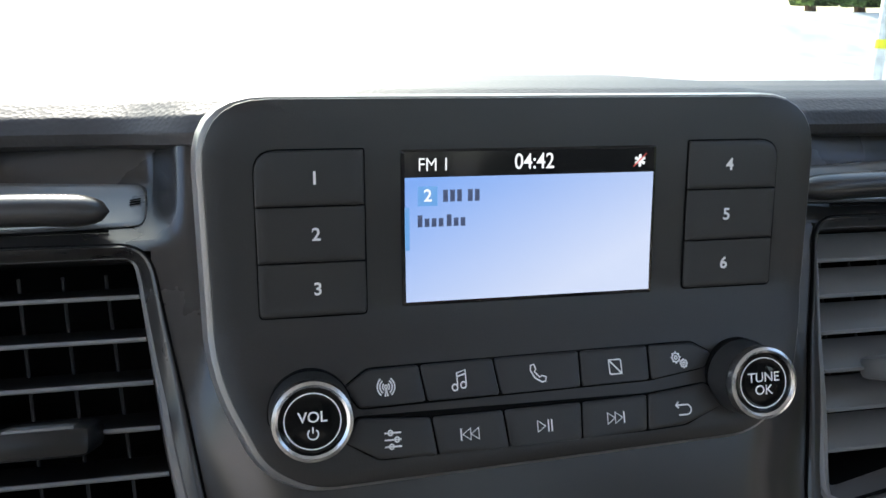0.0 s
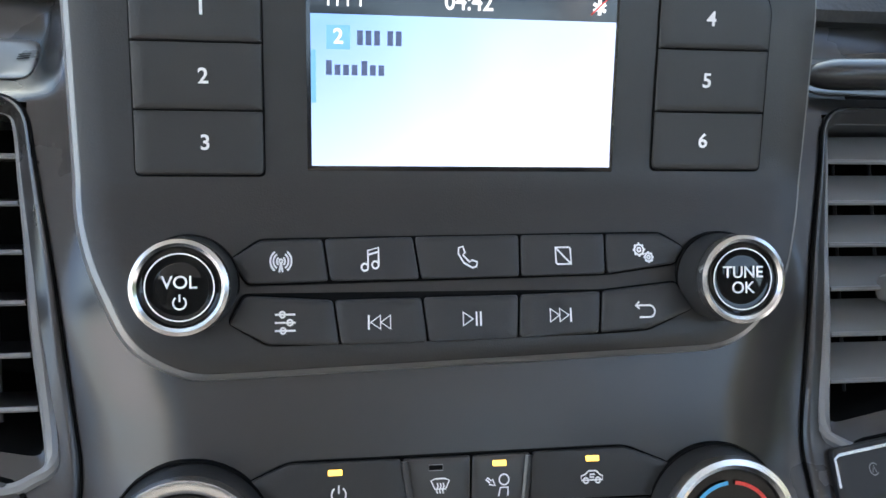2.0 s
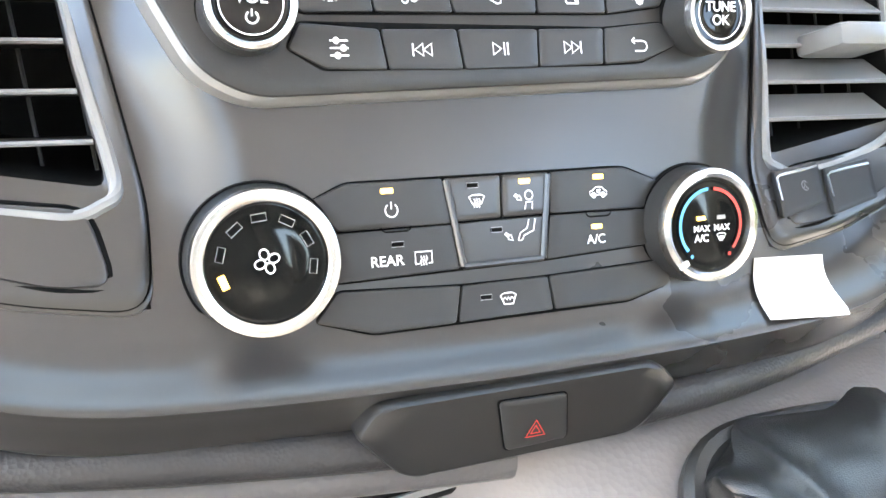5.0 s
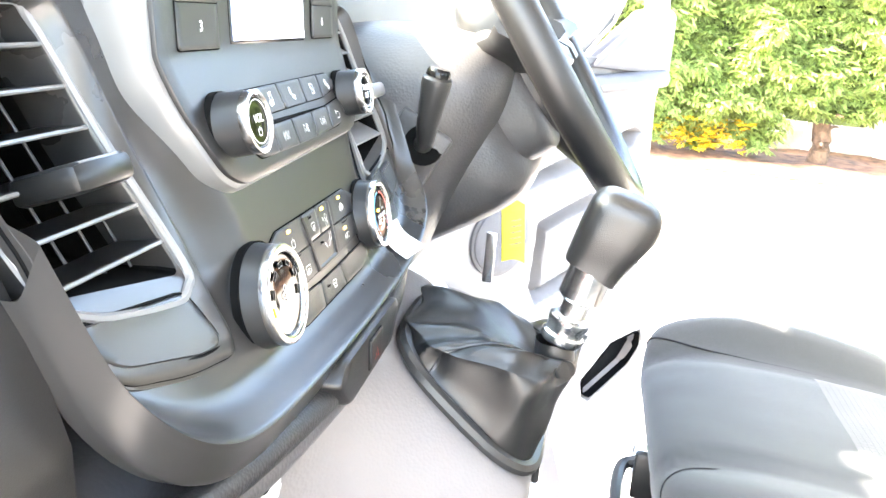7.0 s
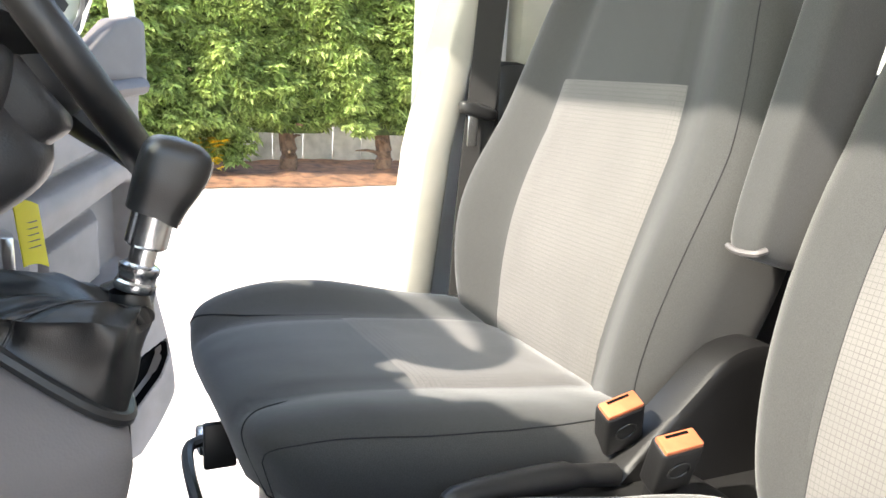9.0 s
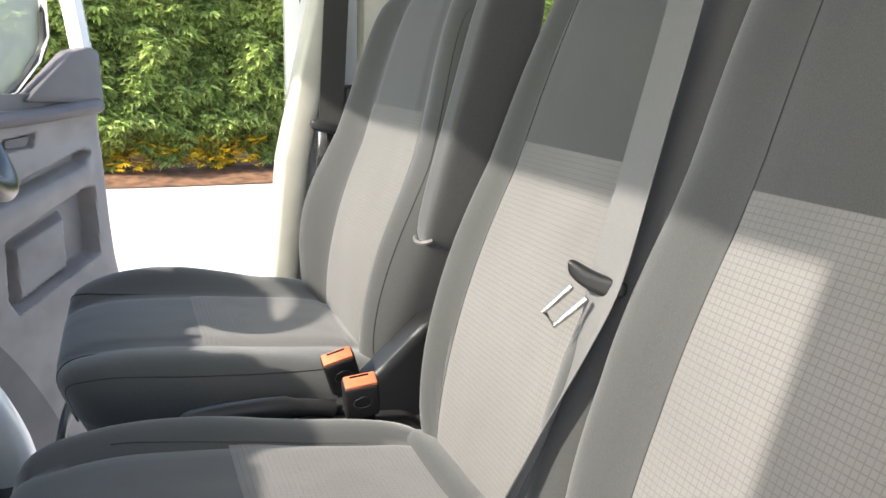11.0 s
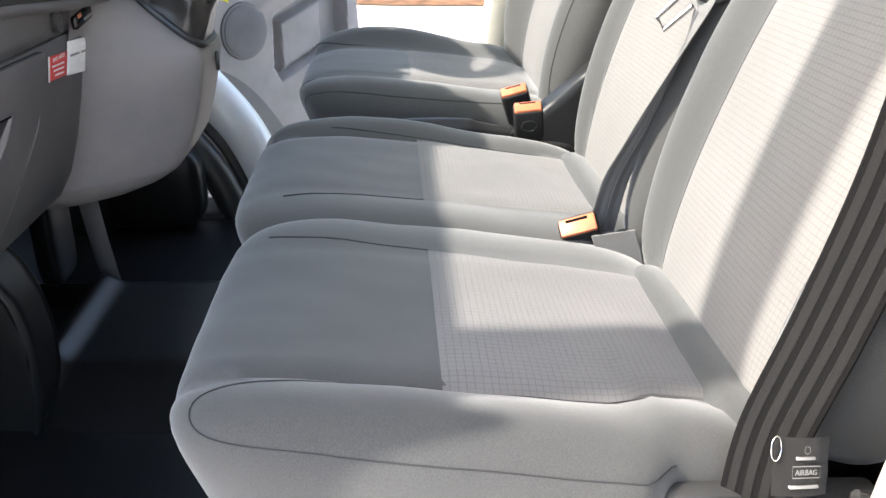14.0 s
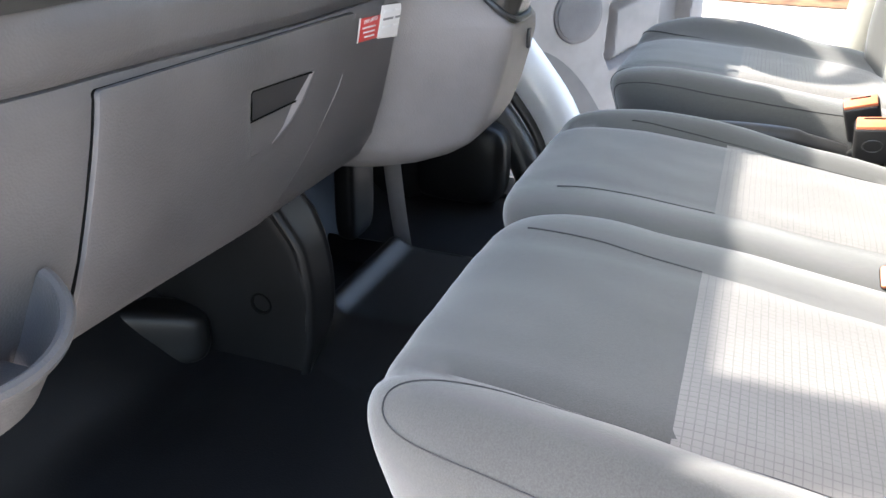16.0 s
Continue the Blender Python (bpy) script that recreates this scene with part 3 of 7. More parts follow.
def make_pillars():
    for s, name in ((1, "driver"), (-1, "passenger")):
        p = thing("door_pillar", (s * 0.82, -0.75, FLOOR), "pale cream door pillar trim with dark belt slot", "pillar", "door pillars", kind="structure")
        out = bmesh.new()
        def post(u, v):
            z = 0.14 + 1.42 * u
            yf = interp([(0.14, -0.605), (0.55, -0.642), (0.80, -0.667), (0.95, -0.700), (1.1, -0.735), (1.56, -0.83)], z)
            x0, wide = 0.775 + 0.02 * (z < 0.5) - 0.05 * max(0, z - 1.0), 0.10
            a = 2 * math.pi * v
            c, q = math.cos(a), math.sin(a)
            px = abs(c) ** 0.35 * (1 if c > 0 else -1)
            py = abs(q) ** 0.35 * (1 if q > 0 else -1)
            return (s * (x0 + 0.05 + 0.05 * px), yf - 0.030 - (0.07 if s < 0 else 0) + 0.030 * py, z)
        part("pillar_trim", grid(post, 40, 24, close_v=True, cap_u=True), M_CREAM, p)
        part("outer_post", box(s * 0.89, -0.80, 0.75, 0.07, 0.20, 1.5, 0.02), M_WHITE, p)
        part("rear_trim", box(s * 0.79, -0.90, 0.52, 0.08, 0.22, 0.86, 0.02), M_PLASTIC, p)
        part("upper_rear_trim", box(s * 0.79, -0.88, 1.22, 0.06, 0.10, 0.62, 0.02), M_CREAM, p)
        part("door_seal", tube(smooth_path([(s * 0.880, -0.66, 0.15), (s * 0.880, -0.685, 0.55), (s * 0.875, -0.715, 0.95), (s * 0.83, -0.75, 1.5)], 20), 0.009, 8), M_PLASTIC, p)


make_pillars()

# ---- seats ----
def soft_box(hw, hy, hz, power, bend, n=14):
    """A padded block: a cube pulled to rounded sides, then bent by bend(x, y, z)."""
    bm = bmesh.new()
    bmesh.ops.create_cube(bm, size=2.0)
    bmesh.ops.subdivide_edges(bm, edges=bm.edges[:], cuts=n * 2 - 1, use_grid_fill=True)
    for v in bm.verts:
        p = v.co
        s = (abs(p.x) ** power + abs(p.y) ** power + abs(p.z) ** power) ** (1 / power)
        q = p / s
        v.co = bend(q.x * hw, q.y * hy, q.z * hz)
    return bm


def top_of(hw, hy, hz, power, bend, x, y, lift):
    r = max(0.0, 1 - abs(x / hw) ** power - abs(y / hy) ** power)
    return Vector(bend(x, y, hz * r ** (1 / power) + lift))


def seam(seat, pts, f, name="seam", r=0.00055):
    part(name, tube([f(*p) for p in pts], r, 6), M_THREAD, seat)


def smooth_seam(pts, n=36):
    return [(p.x, p.y) for p in smooth_path([(x, y, 0) for x, y in pts], n)]


def line(a, b, n=24):
    return [(a[0] + (b[0] - a[0]) * k / (n - 1), a[1] + (b[1] - a[1]) * k / (n - 1)) for k in range(n)]


def panel(seat, f, x0, x1, y0, y1, material, name, lift=0.0025, n=26, lean=0.0, wave=0.0):
    """A cloth panel laid over the padding, its weave mapped in metres."""
    def g(u, v):
        x, y = x0 + (x1 - x0) * u, y0 + (y1 - y0) * v
        x += lean * (v - 0.5) * (2 * u - 1)
        e = min(u, 1 - u, v, 1 - v)
        return f(x, y, lift * min(1.0, e * 14 + 0.15))
    return part(name, grid(g, n, n, uv=lambda u, v: ((x1 - x0) * u, (y1 - y0) * v)), material, seat, "light grey finely checked cloth panel")


def make_cushion(seat, cx, hw, y_front, y_back, z_mid, slope, insert, thick=0.085, bol=(0.014, 0.014), power=6.0, joined=0, corner=0.14, notch=0.0):
    """Seat padding with a side bolster each way; joined names the side that runs on into its neighbour."""
    yc, hy = (y_front + y_back) / 2, (y_front - y_back) / 2

    def bend(x, y, z):
        e, q = abs(x) / hw, y / hy
        meets = joined * x > 0
        z2 = z + slope * y
        if z > 0:
            roll = bol[1] if x > 0 else bol[0]
            z2 += roll * (0.65 + 0.55 * math.exp(-((q - 0.25) / 0.5) ** 2)) * math.exp(-((e - 0.80) / 0.17) ** 2)
            z2 -= 0.006 * math.exp(-((e - insert / hw) / 0.05) ** 2) * (0.3 if meets else 1.0)
            z2 -= 0.060 * max(0.0, q - 0.45) ** 2
            z2 += 0.0022 * noise.noise(Vector((x * 9 + cx * 5, y * 9, 2))) + 0.0012 * noise.noise(Vector((x * 26 + cx * 5, y * 22, 7)))
        y2 = y + (0.035 * (z / thick) if y > 0 else 0.0) * q
        xs = 1 - (0.0 if meets else corner * max(0.0, q - 0.2) ** 1.6 + 0.06 * max(0.0, -z / thick) + notch * smooth01((-q - 0.42) / 0.16))
        x2 = x * xs + (joined * 0.030 * e ** 3 if meets else 0.0)
        return Vector((cx + x2, yc + y2, z_mid - thick + z2))
    part("cushion", soft_box(hw, hy, thick, power, bend), M_CLOTH, seat)
    return lambda x, y, lift=0.0: top_of(hw, hy, thick, power, bend, x, y - yc, lift)


def soft_curve(h):
    rows = [(-0.2, 0.76), (0.0, 0.80), (0.22, 0.93), (0.45, 1.0), (0.62, 0.98), (0.80, 0.88), (1.0, 0.74), (1.2, 0.65)]
    total = 0.0
    for q in (-2, -1, 0, 1, 2):
        x = h + q * 0.05
        for (x0, y0), (x1, y1) in zip(rows, rows[1:]):
            if x <= x1 or (x1, y1) == rows[-1]:
                total += y0 + (y1 - y0) * (x - x0) / (x1 - x0)
                break
    return total / 5


def make_backrest(seat, cx, hw, y0, z0, tilt, height, insert, top_insert, thick=0.065, power=5.5, bol=(0.025, 0.025), joined=0, wing=0.0):
    """The padding leans back by tilt degrees from its foot at y0, z0."""
    hh = height / 2
    ca, sa = math.cos(radians(tilt)), math.sin(radians(tilt))

    def bend(x, y, z):
        h = (y + hh) / height
        e = abs(x) / hw
        w = soft_curve(h)
        if joined * x > 0:
            w = max(w, 0.965) * (1.12 if joined > 0 else 1.0)
        if x > 0:
            w *= 1 + wing * math.exp(-((h - 0.34) / 0.20) ** 2)
        if z > 0:
            roll = (bol[1] if x > 0 else bol[0]) * (0.7 + 0.45 * math.exp(-((h - 0.32) / 0.22) ** 2))
            z = z + roll * math.exp(-((e - 0.80) / 0.17) ** 2) - 0.005 * math.exp(-((e - insert / hw) / 0.05) ** 2)
            z += 0.012 * math.sin(min(1.0, h * 1.8) * math.pi) + 0.0015 * noise.noise(Vector((x * 8 + cx, y * 8, 5)))
        up = y + hh
        return Vector((cx + x * w, y0 - up * sa + (z - thick) * ca, z0 + up * ca + (z - thick) * sa))
    part("backrest", soft_box(hw, hh, thick, power, bend, 16), M_CLOTH, seat)
    return lambda x, h, lift=0.0: top_of(hw, hh, thick, power, bend, x, h - hh, lift)


def make_driver_seat():
    s = thing("driving_chair", (0.435, -0.48, FLOOR), "charcoal cloth driver seat with light grey checked centre, sunlit", "seat", "cab seats")
    top = make_cushion(s, 0.435, 0.262, -0.285, -0.73, 0.590, 0.10, 0.135, bol=(0.012, 0.030))
    panel(s, top, -0.134, 0.132, -0.470, -0.690, M_CHECK, "cushion_insert")
    loop = smooth_path([(-0.138, -0.62, 0), (-0.140, -0.45, 0), (-0.142, -0.345, 0), (-0.165, -0.302, 0), (-0.200, -0.292, 0), (-0.230, -0.315, 0), (-0.243, -0.36, 0), (-0.246, -0.45, 0), (-0.244, -0.55, 0), (-0.236, -0.63, 0)], 60)
    part("bolster_seam", tube([top(p.x, p.y, 0.0006) for p in loop], 0.0008, 6), M_THREAD, s)
    seam(s, smooth_seam(((0.137, -0.68), (0.140, -0.47), (0.150, -0.36), (0.190, -0.295), (0.215, -0.287))), lambda x, y: top(x, y, 0.0008), r=0.0012)
    back = make_backrest(s, 0.435, 0.268, -0.690, 0.515, 14.5, 0.635, 0.140, 0.42, bol=(0.026, 0.042), wing=0.10)
    panel(s, back, -0.141, 0.141, 0.045, 0.425, M_CHECK, "backrest_insert")
    for x in (-0.14, 0.14):
        seam(s, line((x, 0.03), (x, 0.62)), lambda a, h: back(a, h, 0.0005))
    for x in (-0.240, 0.240):
        part("outer_seam", tube([back(x, 0.03 + 0.56 * k / 40, 0.0004) for k in range(41)], 0.0007, 6), M_THREAD, s)
    # base, rails and side shield
    part("seat_base", box(0.435, -0.53, 0.30, 0.36, 0.34, 0.28, 0.02), M_PLASTIC, s)
    part("seat_frame", box(0.435, -0.53, 0.440, 0.40, 0.36, 0.03, 0.008), M_PLASTIC, s)
    for x in (0.235, 0.62):
        part("seat_rail", box(x, -0.50, 0.415, 0.035, 0.44, 0.035, 0.005), M_STEEL, s, "bright steel slide rail")
    part("slide_handle", tube(smooth_path([(0.27, -0.34, 0.43), (0.275, -0.29, 0.425), (0.29, -0.265, 0.418), (0.42, -0.255, 0.415), (0.58, -0.262, 0.418), (0.60, -0.29, 0.425), (0.60, -0.34, 0.43)], 30), 0.008, 8), M_PLASTIC, s)
    part("seat_bracket", box(0.50, -0.290, 0.462, 0.012, 0.04, 0.06, 0.003), M_PLASTIC, s)

    bm = bmesh.new()
    outline = rounded([(-0.56, 0.46), (-0.64, 0.545), (-0.70, 0.60), (-0.76, 0.655), (-0.82, 0.66), (-0.88, 0.58), (-0.90, 0.44)], 0.05)
    plate(outline, lambda a, b, o: Vector((0.168 - o, a, b)), 0.022, 0.008, 0.02, bm=bm)
    part("side_shield", bm, M_SHIELD, s, "dark moulded recliner shield")
    # folded armrest
    def arm_bend(x, y, z):
        up = y + 0.183
        return Vector((0.131 + x, -0.770 - up * 0.26 + z * 0.966, 0.752 + up * 0.966 + z * 0.26))
    part("armrest", soft_box(0.025, 0.183, 0.043, 7, arm_bend, 8), M_CLOTH, s)
    part("armrest_piping", tube(smooth_path([(0.108, -0.745, 0.772), (0.113, -0.734, 0.768), (0.133, -0.731, 0.767), (0.150, -0.736, 0.769)], 12), 0.0035, 6), M_TRIM_DARK, s, "worn grey piping")
    return s


make_driver_seat()


def make_bench():
    s = thing("passenger_bench", (-0.30, -0.48, FLOOR), "charcoal cloth double passenger bench with light grey checked centres", "bench seat", "cab seats")
    for cx, hw, ins, yf, joined in ((-0.100, 0.209, 0.119, -0.258, -1), (-0.510, 0.212, 0.120, -0.275, 1)):
        bol = (0.006, 0.016) if joined < 0 else (0.012, 0.004)
        top = make_cushion(s, cx, hw, yf, -0.735, 0.562, 0.12, ins, thick=0.085, bol=bol, joined=joined, notch=0.13 if joined > 0 else 0.0)
        panel(s, top, -ins, ins, -0.470, -0.688, M_CHECK, "cushion_insert", lean=-0.01)
        seam(s, smooth_seam(((joined * ins * 1.05, -0.47), (joined * ins * 1.10, -0.38), (joined * ins * 1.16, -0.325))), lambda a, b: top(a, b, 0.0004), r=0.0008)
        if joined < 0:
            seam(s, smooth_seam(((ins * 1.02, -0.66), (ins * 1.06, -0.47), (ins * 1.12, -0.36))), lambda a, b: top(a, b, 0.0004), r=0.0009)
        else:
            loop = ((-0.121, -0.66), (-0.123, -0.47), (-0.132, -0.37), (-0.152, -0.318), (-0.178, -0.309), (-0.196, -0.335), (-0.203, -0.40), (-0.204, -0.50), (-0.204, -0.58), (-0.203, -0.64))
            seam(s, smooth_seam(loop, 70), lambda a, b: top(a, b, 0.0005), "bolster_seam", 0.0006)
        back = make_backrest(s, cx, hw + 0.006, -0.700, 0.505, 17.5, 0.70, ins + 0.012, 0.42, bol=(0.018, 0.018), joined=joined)
        panel(s, back, -ins - 0.015, ins, 0.03, 0.425, M_CHECK, "backrest_insert")
        for x in (-1, 1):
            seam(s, line((x * (ins + 0.008) - 0.0075, 0.03), (x * (ins + 0.008) - 0.0075, 0.68)), lambda a, h: back(a, h, 0.0005))
        # plain roll between cushion and backrest
        part("cushion_roll", soft_box(hw - 0.038, 0.05, 0.045, 4, lambda x, y, z, c=cx: Vector((c + x, -0.725 + y - 0.1 * z, 0.495 + z + 0.25 * y)), 8), M_SIDE, s)
    part("front_skirt", soft_box(0.40, 0.22, 0.07, 8, lambda x, y, z: Vector((-0.305 + x, -0.50 + y, 0.40 + z)), 10), M_SIDE, s)
    part("seat_box", box(-0.305, -0.52, 0.25, 0.76, 0.38, 0.24, 0.02), M_PLASTIC, s)
    part("side_bracket", box(-0.700, -0.70, 0.47, 0.02, 0.16, 0.10, 0.006), M_PLASTIC, s)
    part("base_side_cover", soft_box(0.020, 0.30, 0.15, 8, lambda x, y, z: Vector((-0.700 + x, -0.74 + y, 0.31 + z)), 8), M_SIDE, s, "dark cloth side cover")
    part("side_piping", tube(smooth_path([(-0.720, -0.45, 0.452), (-0.722, -0.60, 0.458), (-0.722, -0.78, 0.458), (-0.720, -0.95, 0.45)], 24), 0.004, 8), M_CLOTH, s)
    part("side_shield", soft_box(0.016, 0.13, 0.11, 4, lambda x, y, z: Vector((-0.745 + x, -0.86 + y - 0.2 * z, 0.46 + z)), 8), M_SHIELD, s, "black moulded hinge shield")
    part("hinge_bar", tube(smooth_path([(-0.745, -0.735, 0.545), (-0.752, -0.78, 0.530), (-0.752, -0.83, 0.505)], 12), 0.007, 10), M_STEEL, s, "bright steel hinge bar")
    return s


make_bench()

# ---- dashboard shell ----
def sweep_profile(rows, s):
    k = s * (len(rows) - 1)
    i = min(int(k), len(rows) - 2)
    t = k - i
    return (rows[i][0] + (rows[i + 1][0] - rows[i][0]) * t, rows[i][1] + (rows[i + 1][1] - rows[i][1]) * t)


def make_dash_body():
    d = thing("dashboard", (0, 0.2, 0.5), "dark grey moulded dashboard with pale grey lower pads", "dashboard", kind="structure")
    top = [(0.74, 0.975), (0.45, 1.0), (0.20, 1.018), (0.10, 1.0208), (0.064, 1.0198), (0.051, 1.0170), (0.041, 1.0120), (0.0365, 1.0065), (0.0375, 1.0020), (0.044, 0.9995), (0.058, 0.998)]

    def top_f(u, v):
        x = -0.80 + 1.62 * u
        y, z = sweep_profile(top, v)
        return (x, y + 0.028 * smooth01((abs(x) - 0.112) / 0.04) * smooth01((v - 0.2) / 0.2) + 0.02 * smooth01((abs(x) - 0.22) / 0.5), z - 0.0035 * smooth01((abs(x) - 0.112) / 0.04) - 0.004 * smooth01((-0.15 - x) / 0.3))
    part("dash_top", grid(top_f, 160, 61), M_DASHTOP, d, "dark grained soft dash top")
    upper = [(0.062, 1.004), (0.048, 0.983), (0.032, 0.95), (0.006, 0.90), (-0.010, 0.868), (-0.022, 0.835), (-0.024, 0.80)]
    for x0, x1, back in ((-0.80, -0.2025, 0.0), (0.2025, 0.82, 0.06)):
        part("upper_trim", grid(lambda u, v: (x0 + (x1 - x0) * u, sweep_profile(upper, v)[0] + back, sweep_profile(upper, v)[1]), 40, 25), M_FASCIA, d)
    pad = [(0.03, 0.812), (-0.005, 0.806), (-0.020, 0.796), (-0.027, 0.775), (-0.025, 0.748), (-0.017, 0.735), (-0.004, 0.732)]

    def pad_f(u, v):
        x = -0.80 + 1.0 * u
        y, z = sweep_profile(pad, v)
        return (x, y + 0.05 * smooth01((-0.62 - x) / 0.16) * 0.4, z + 0.010 * smooth01((-0.25 - x) / 0.4))
    part("upper_pad", grid(pad_f, 50, 25), M_PAD, d, "grey grained passenger pad")
    lower = [(-0.004, 0.737), (-0.019, 0.733), (-0.022, 0.72), (-0.018, 0.69), (-0.008, 0.64), (0.004, 0.59), (0.022, 0.535), (0.045, 0.497), (0.085, 0.475), (0.15, 0.462), (0.42, 0.462)]

    def low_f(u, v):
        x = -0.80 + 1.0 * u
        y, z = sweep_profile(lower, v)
        return (x, y + 0.02 * smooth01((-0.62 - x) / 0.16), z + 0.010 * smooth01((-0.25 - x) / 0.4))
    part("lower_panel", grid(low_f, 50, 41), M_PAD, d, "grey grained lower dash panel")
    # black lip under the fascia, running out over the passenger pad
    pts = [(-0.80, 0.004, 0.818), (-0.60, -0.012, 0.816), (-0.40, -0.024, 0.812), (-0.26, -0.030, 0.806), (-0.18, -0.040, 0.800), (-0.10, -0.050, 0.794), (0.0, -0.055, 0.789), (0.10, -0.050, 0.793), (0.20, -0.030, 0.803)]
    pts = [(x, y, z - 0.0065 - 0.002 * smooth01((-0.25 - x) / 0.2)) for x, y, z in pts]
    part("black_roll", tube(smooth_path(pts, 60), 0.0075, 12), M_DARKPAD, d, "black grained roll")
    pts = [(x, y + 0.004, z - 0.0125) for x, y, z in pts[:-2]]
    part("pad_roll", tube(smooth_path(pts, 60), 0.0080, 12), M_PAD, d, "grey grained roll above the pad")

    # driver side
    def drv(u, v):
        prof = [(0.10, 1.0), (0.085, 0.95), (0.075, 0.85), (0.07, 0.75), (0.09, 0.66), (0.13, 0.62), (0.42, 0.60)]
        y, z = sweep_profile(prof, v)
        return (0.17 + 0.65 * u, y, z)
    part("driver_panel", grid(drv, 30, 25), M_PAD, d)
    part("end_panel", box(-0.802, 0.22, 0.74, 0.02, 0.42, 0.50, 0.01), M_FASCIA_GREY, d)
    part("end_panel", box(0.815, 0.32, 0.80, 0.02, 0.42, 0.40, 0.01), M_FASCIA_GREY, d)
    return d


make_dash_body()

# ---- centre face ----
RP = [(0.87, -0.031), (0.89, -0.025), (0.908, -0.019), (0.924, -0.011), (0.935, -0.006), (0.95, 0.0), (1.003, 0.004), (1.06, 0.010)]
HP = [(0.77, -0.053), (0.79, -0.049), (0.81, -0.044), (0.826, -0.039), (0.842, -0.034), (0.863, -0.027), (0.895, -0.015), (0.92, -0.005), (0.95, 0.005), (0.97, 0.014), (1.0, 0.028), (1.03, 0.040)]


def soft_interp(rows, z, w=0.006):
    return (spline(rows, z - w) + 2 * spline(rows, z) + spline(rows, z + w)) / 4


def radio_face(x, z, off=0.0):
    return Vector((x, soft_interp(RP, z, 0.004) - off * 0.97, z + 0.25 * off))


def lip_height(x):
    rows = [(0.0, 0.0), (0.06, 0.001), (0.12, 0.004), (0.15, 0.009), (0.174, 0.019), (0.190, 0.031), (0.2005, 0.047), (0.206, 0.070), (0.211, 0.12), (0.216, 0.2)]
    return 0.8075 + sum(spline(rows, abs(x) + q * 0.004) for q in (-2, -1, 0, 1, 2)) / 5


LIP = [(-0.01, -0.0162), (0.0, -0.0165), (0.0010, -0.0162), (0.0022, -0.0146), (0.0036, -0.0115), (0.0052, -0.0080), (0.0072, -0.0048), (0.0098, -0.0022), (0.013, -0.0006), (0.018, 0.0)]


FLANK_IN = [(0.84, 0.078), (0.875, 0.081), (0.892, 0.087), (0.905, 0.094), (0.92, 0.098), (0.94, 0.097), (0.96, 0.094), (1.02, 0.094)]
FLANK_WIDE = [(0.84, 0.034), (0.87, 0.033), (0.89, 0.033), (0.905, 0.030), (0.92, 0.024), (0.94, 0.018), (0.96, 0.015), (1.02, 0.015)]


def stack_face(x, z, off=0.0):
    dz = z - lip_height(x)
    y = soft_interp(HP, z) + (0.010 + 0.006 * max(-0.5, min(1.0, (z - 0.866) / 0.092))) * smooth01((abs(x) - spline(FLANK_IN, z)) / spline(FLANK_WIDE, z)) * smooth01((z - 0.825) / 0.04)
    y += soft_interp(LIP, dz, 0.0012) + 0.12 * max(0.0, abs(x) - 0.125) * smooth01((z - 0.960) / 0.02)
    y += 0.024 * smooth01((abs(x) - 0.122) / 0.016) * (1 - max(0.0, min(1.0, 1 - (z - 0.9665) / 0.024)) ** 2.2)
    return Vector((x, y - off * 0.94, z + 0.33 * off))


VENT_IN = [(0.206, 0.960), (0.1413, 0.960), (0.1320, 0.900), (0.1238, 0.8655), (0.1940, 0.8770), (0.1985, 0.891)]
VENT_OUT = [(0.213, 0.967), (0.1350, 0.967), (0.1225, 0.905), (0.1135, 0.860), (0.1150, 0.8325), (0.150, 0.8375), (0.183, 0.8465), (0.196, 0.8575), (0.2005, 0.869), (0.2045, 0.889)]
VENT_COVER = [(0.1940, 0.8680), (0.1300, 0.8600), (0.1240, 0.8400), (0.140, 0.8405), (0.1804, 0.8508), (0.189, 0.8566)]
VENT_OPENING = {s: [(s * a, b) for a, b in VENT_IN] for s in (-1, 1)}


def make_stack():
    s = thing("centre_fascia", (0, 0.03, 0.79), "satin charcoal centre fascia with sweeping lower lip", "dashboard", kind="structure")

    def f(u, v):
        x = -0.2065 + 0.413 * u
        zl = lip_height(x)
        if v > 0.86:
            t = (v - 0.86) / 0.14
            p = stack_face(x, zl)
            q = min(1.0, t / 0.75)
            return (x, p.y - 0.0012 * math.sin(min(1.0, t * 5) * 1.57) + 0.0105 * q + 0.03 * max(0.0, t - 0.75), zl - 0.0175 * smooth01(q) - 0.0008 * t)
        z = 1.001 + (zl - 1.001) * (1 - (1 - v / 0.86) ** 1.7)
        return stack_face(x, z)
    bm = grid(f, 190, 210)
    def inside(x, z, poly):
        cx, cz = sum(p[0] for p in poly) / len(poly), sum(p[1] for p in poly) / len(poly)
        big = [(cx + (a - cx) * 0.985, cz + (b - cz) * 0.988) for a, b in poly]
        turn = [(b[0] - a[0]) * (z - a[1]) - (b[1] - a[1]) * (x - a[0]) > 0 for a, b in zip(big, big[1:] + big[:1])]
        return all(turn) or not any(turn)
    holes = [q for q in bm.faces if any(inside(q.calc_center_median().x, q.calc_center_median().z, poly) for poly in ([(k * a, b) for a, b in VENT_OUT] for k in (-1, 1)))]
    bmesh.ops.delete(bm, geom=holes, context='FACES')
    part("fascia_panel", bm, M_FASCIA_GREY, s)
    return s


make_stack()


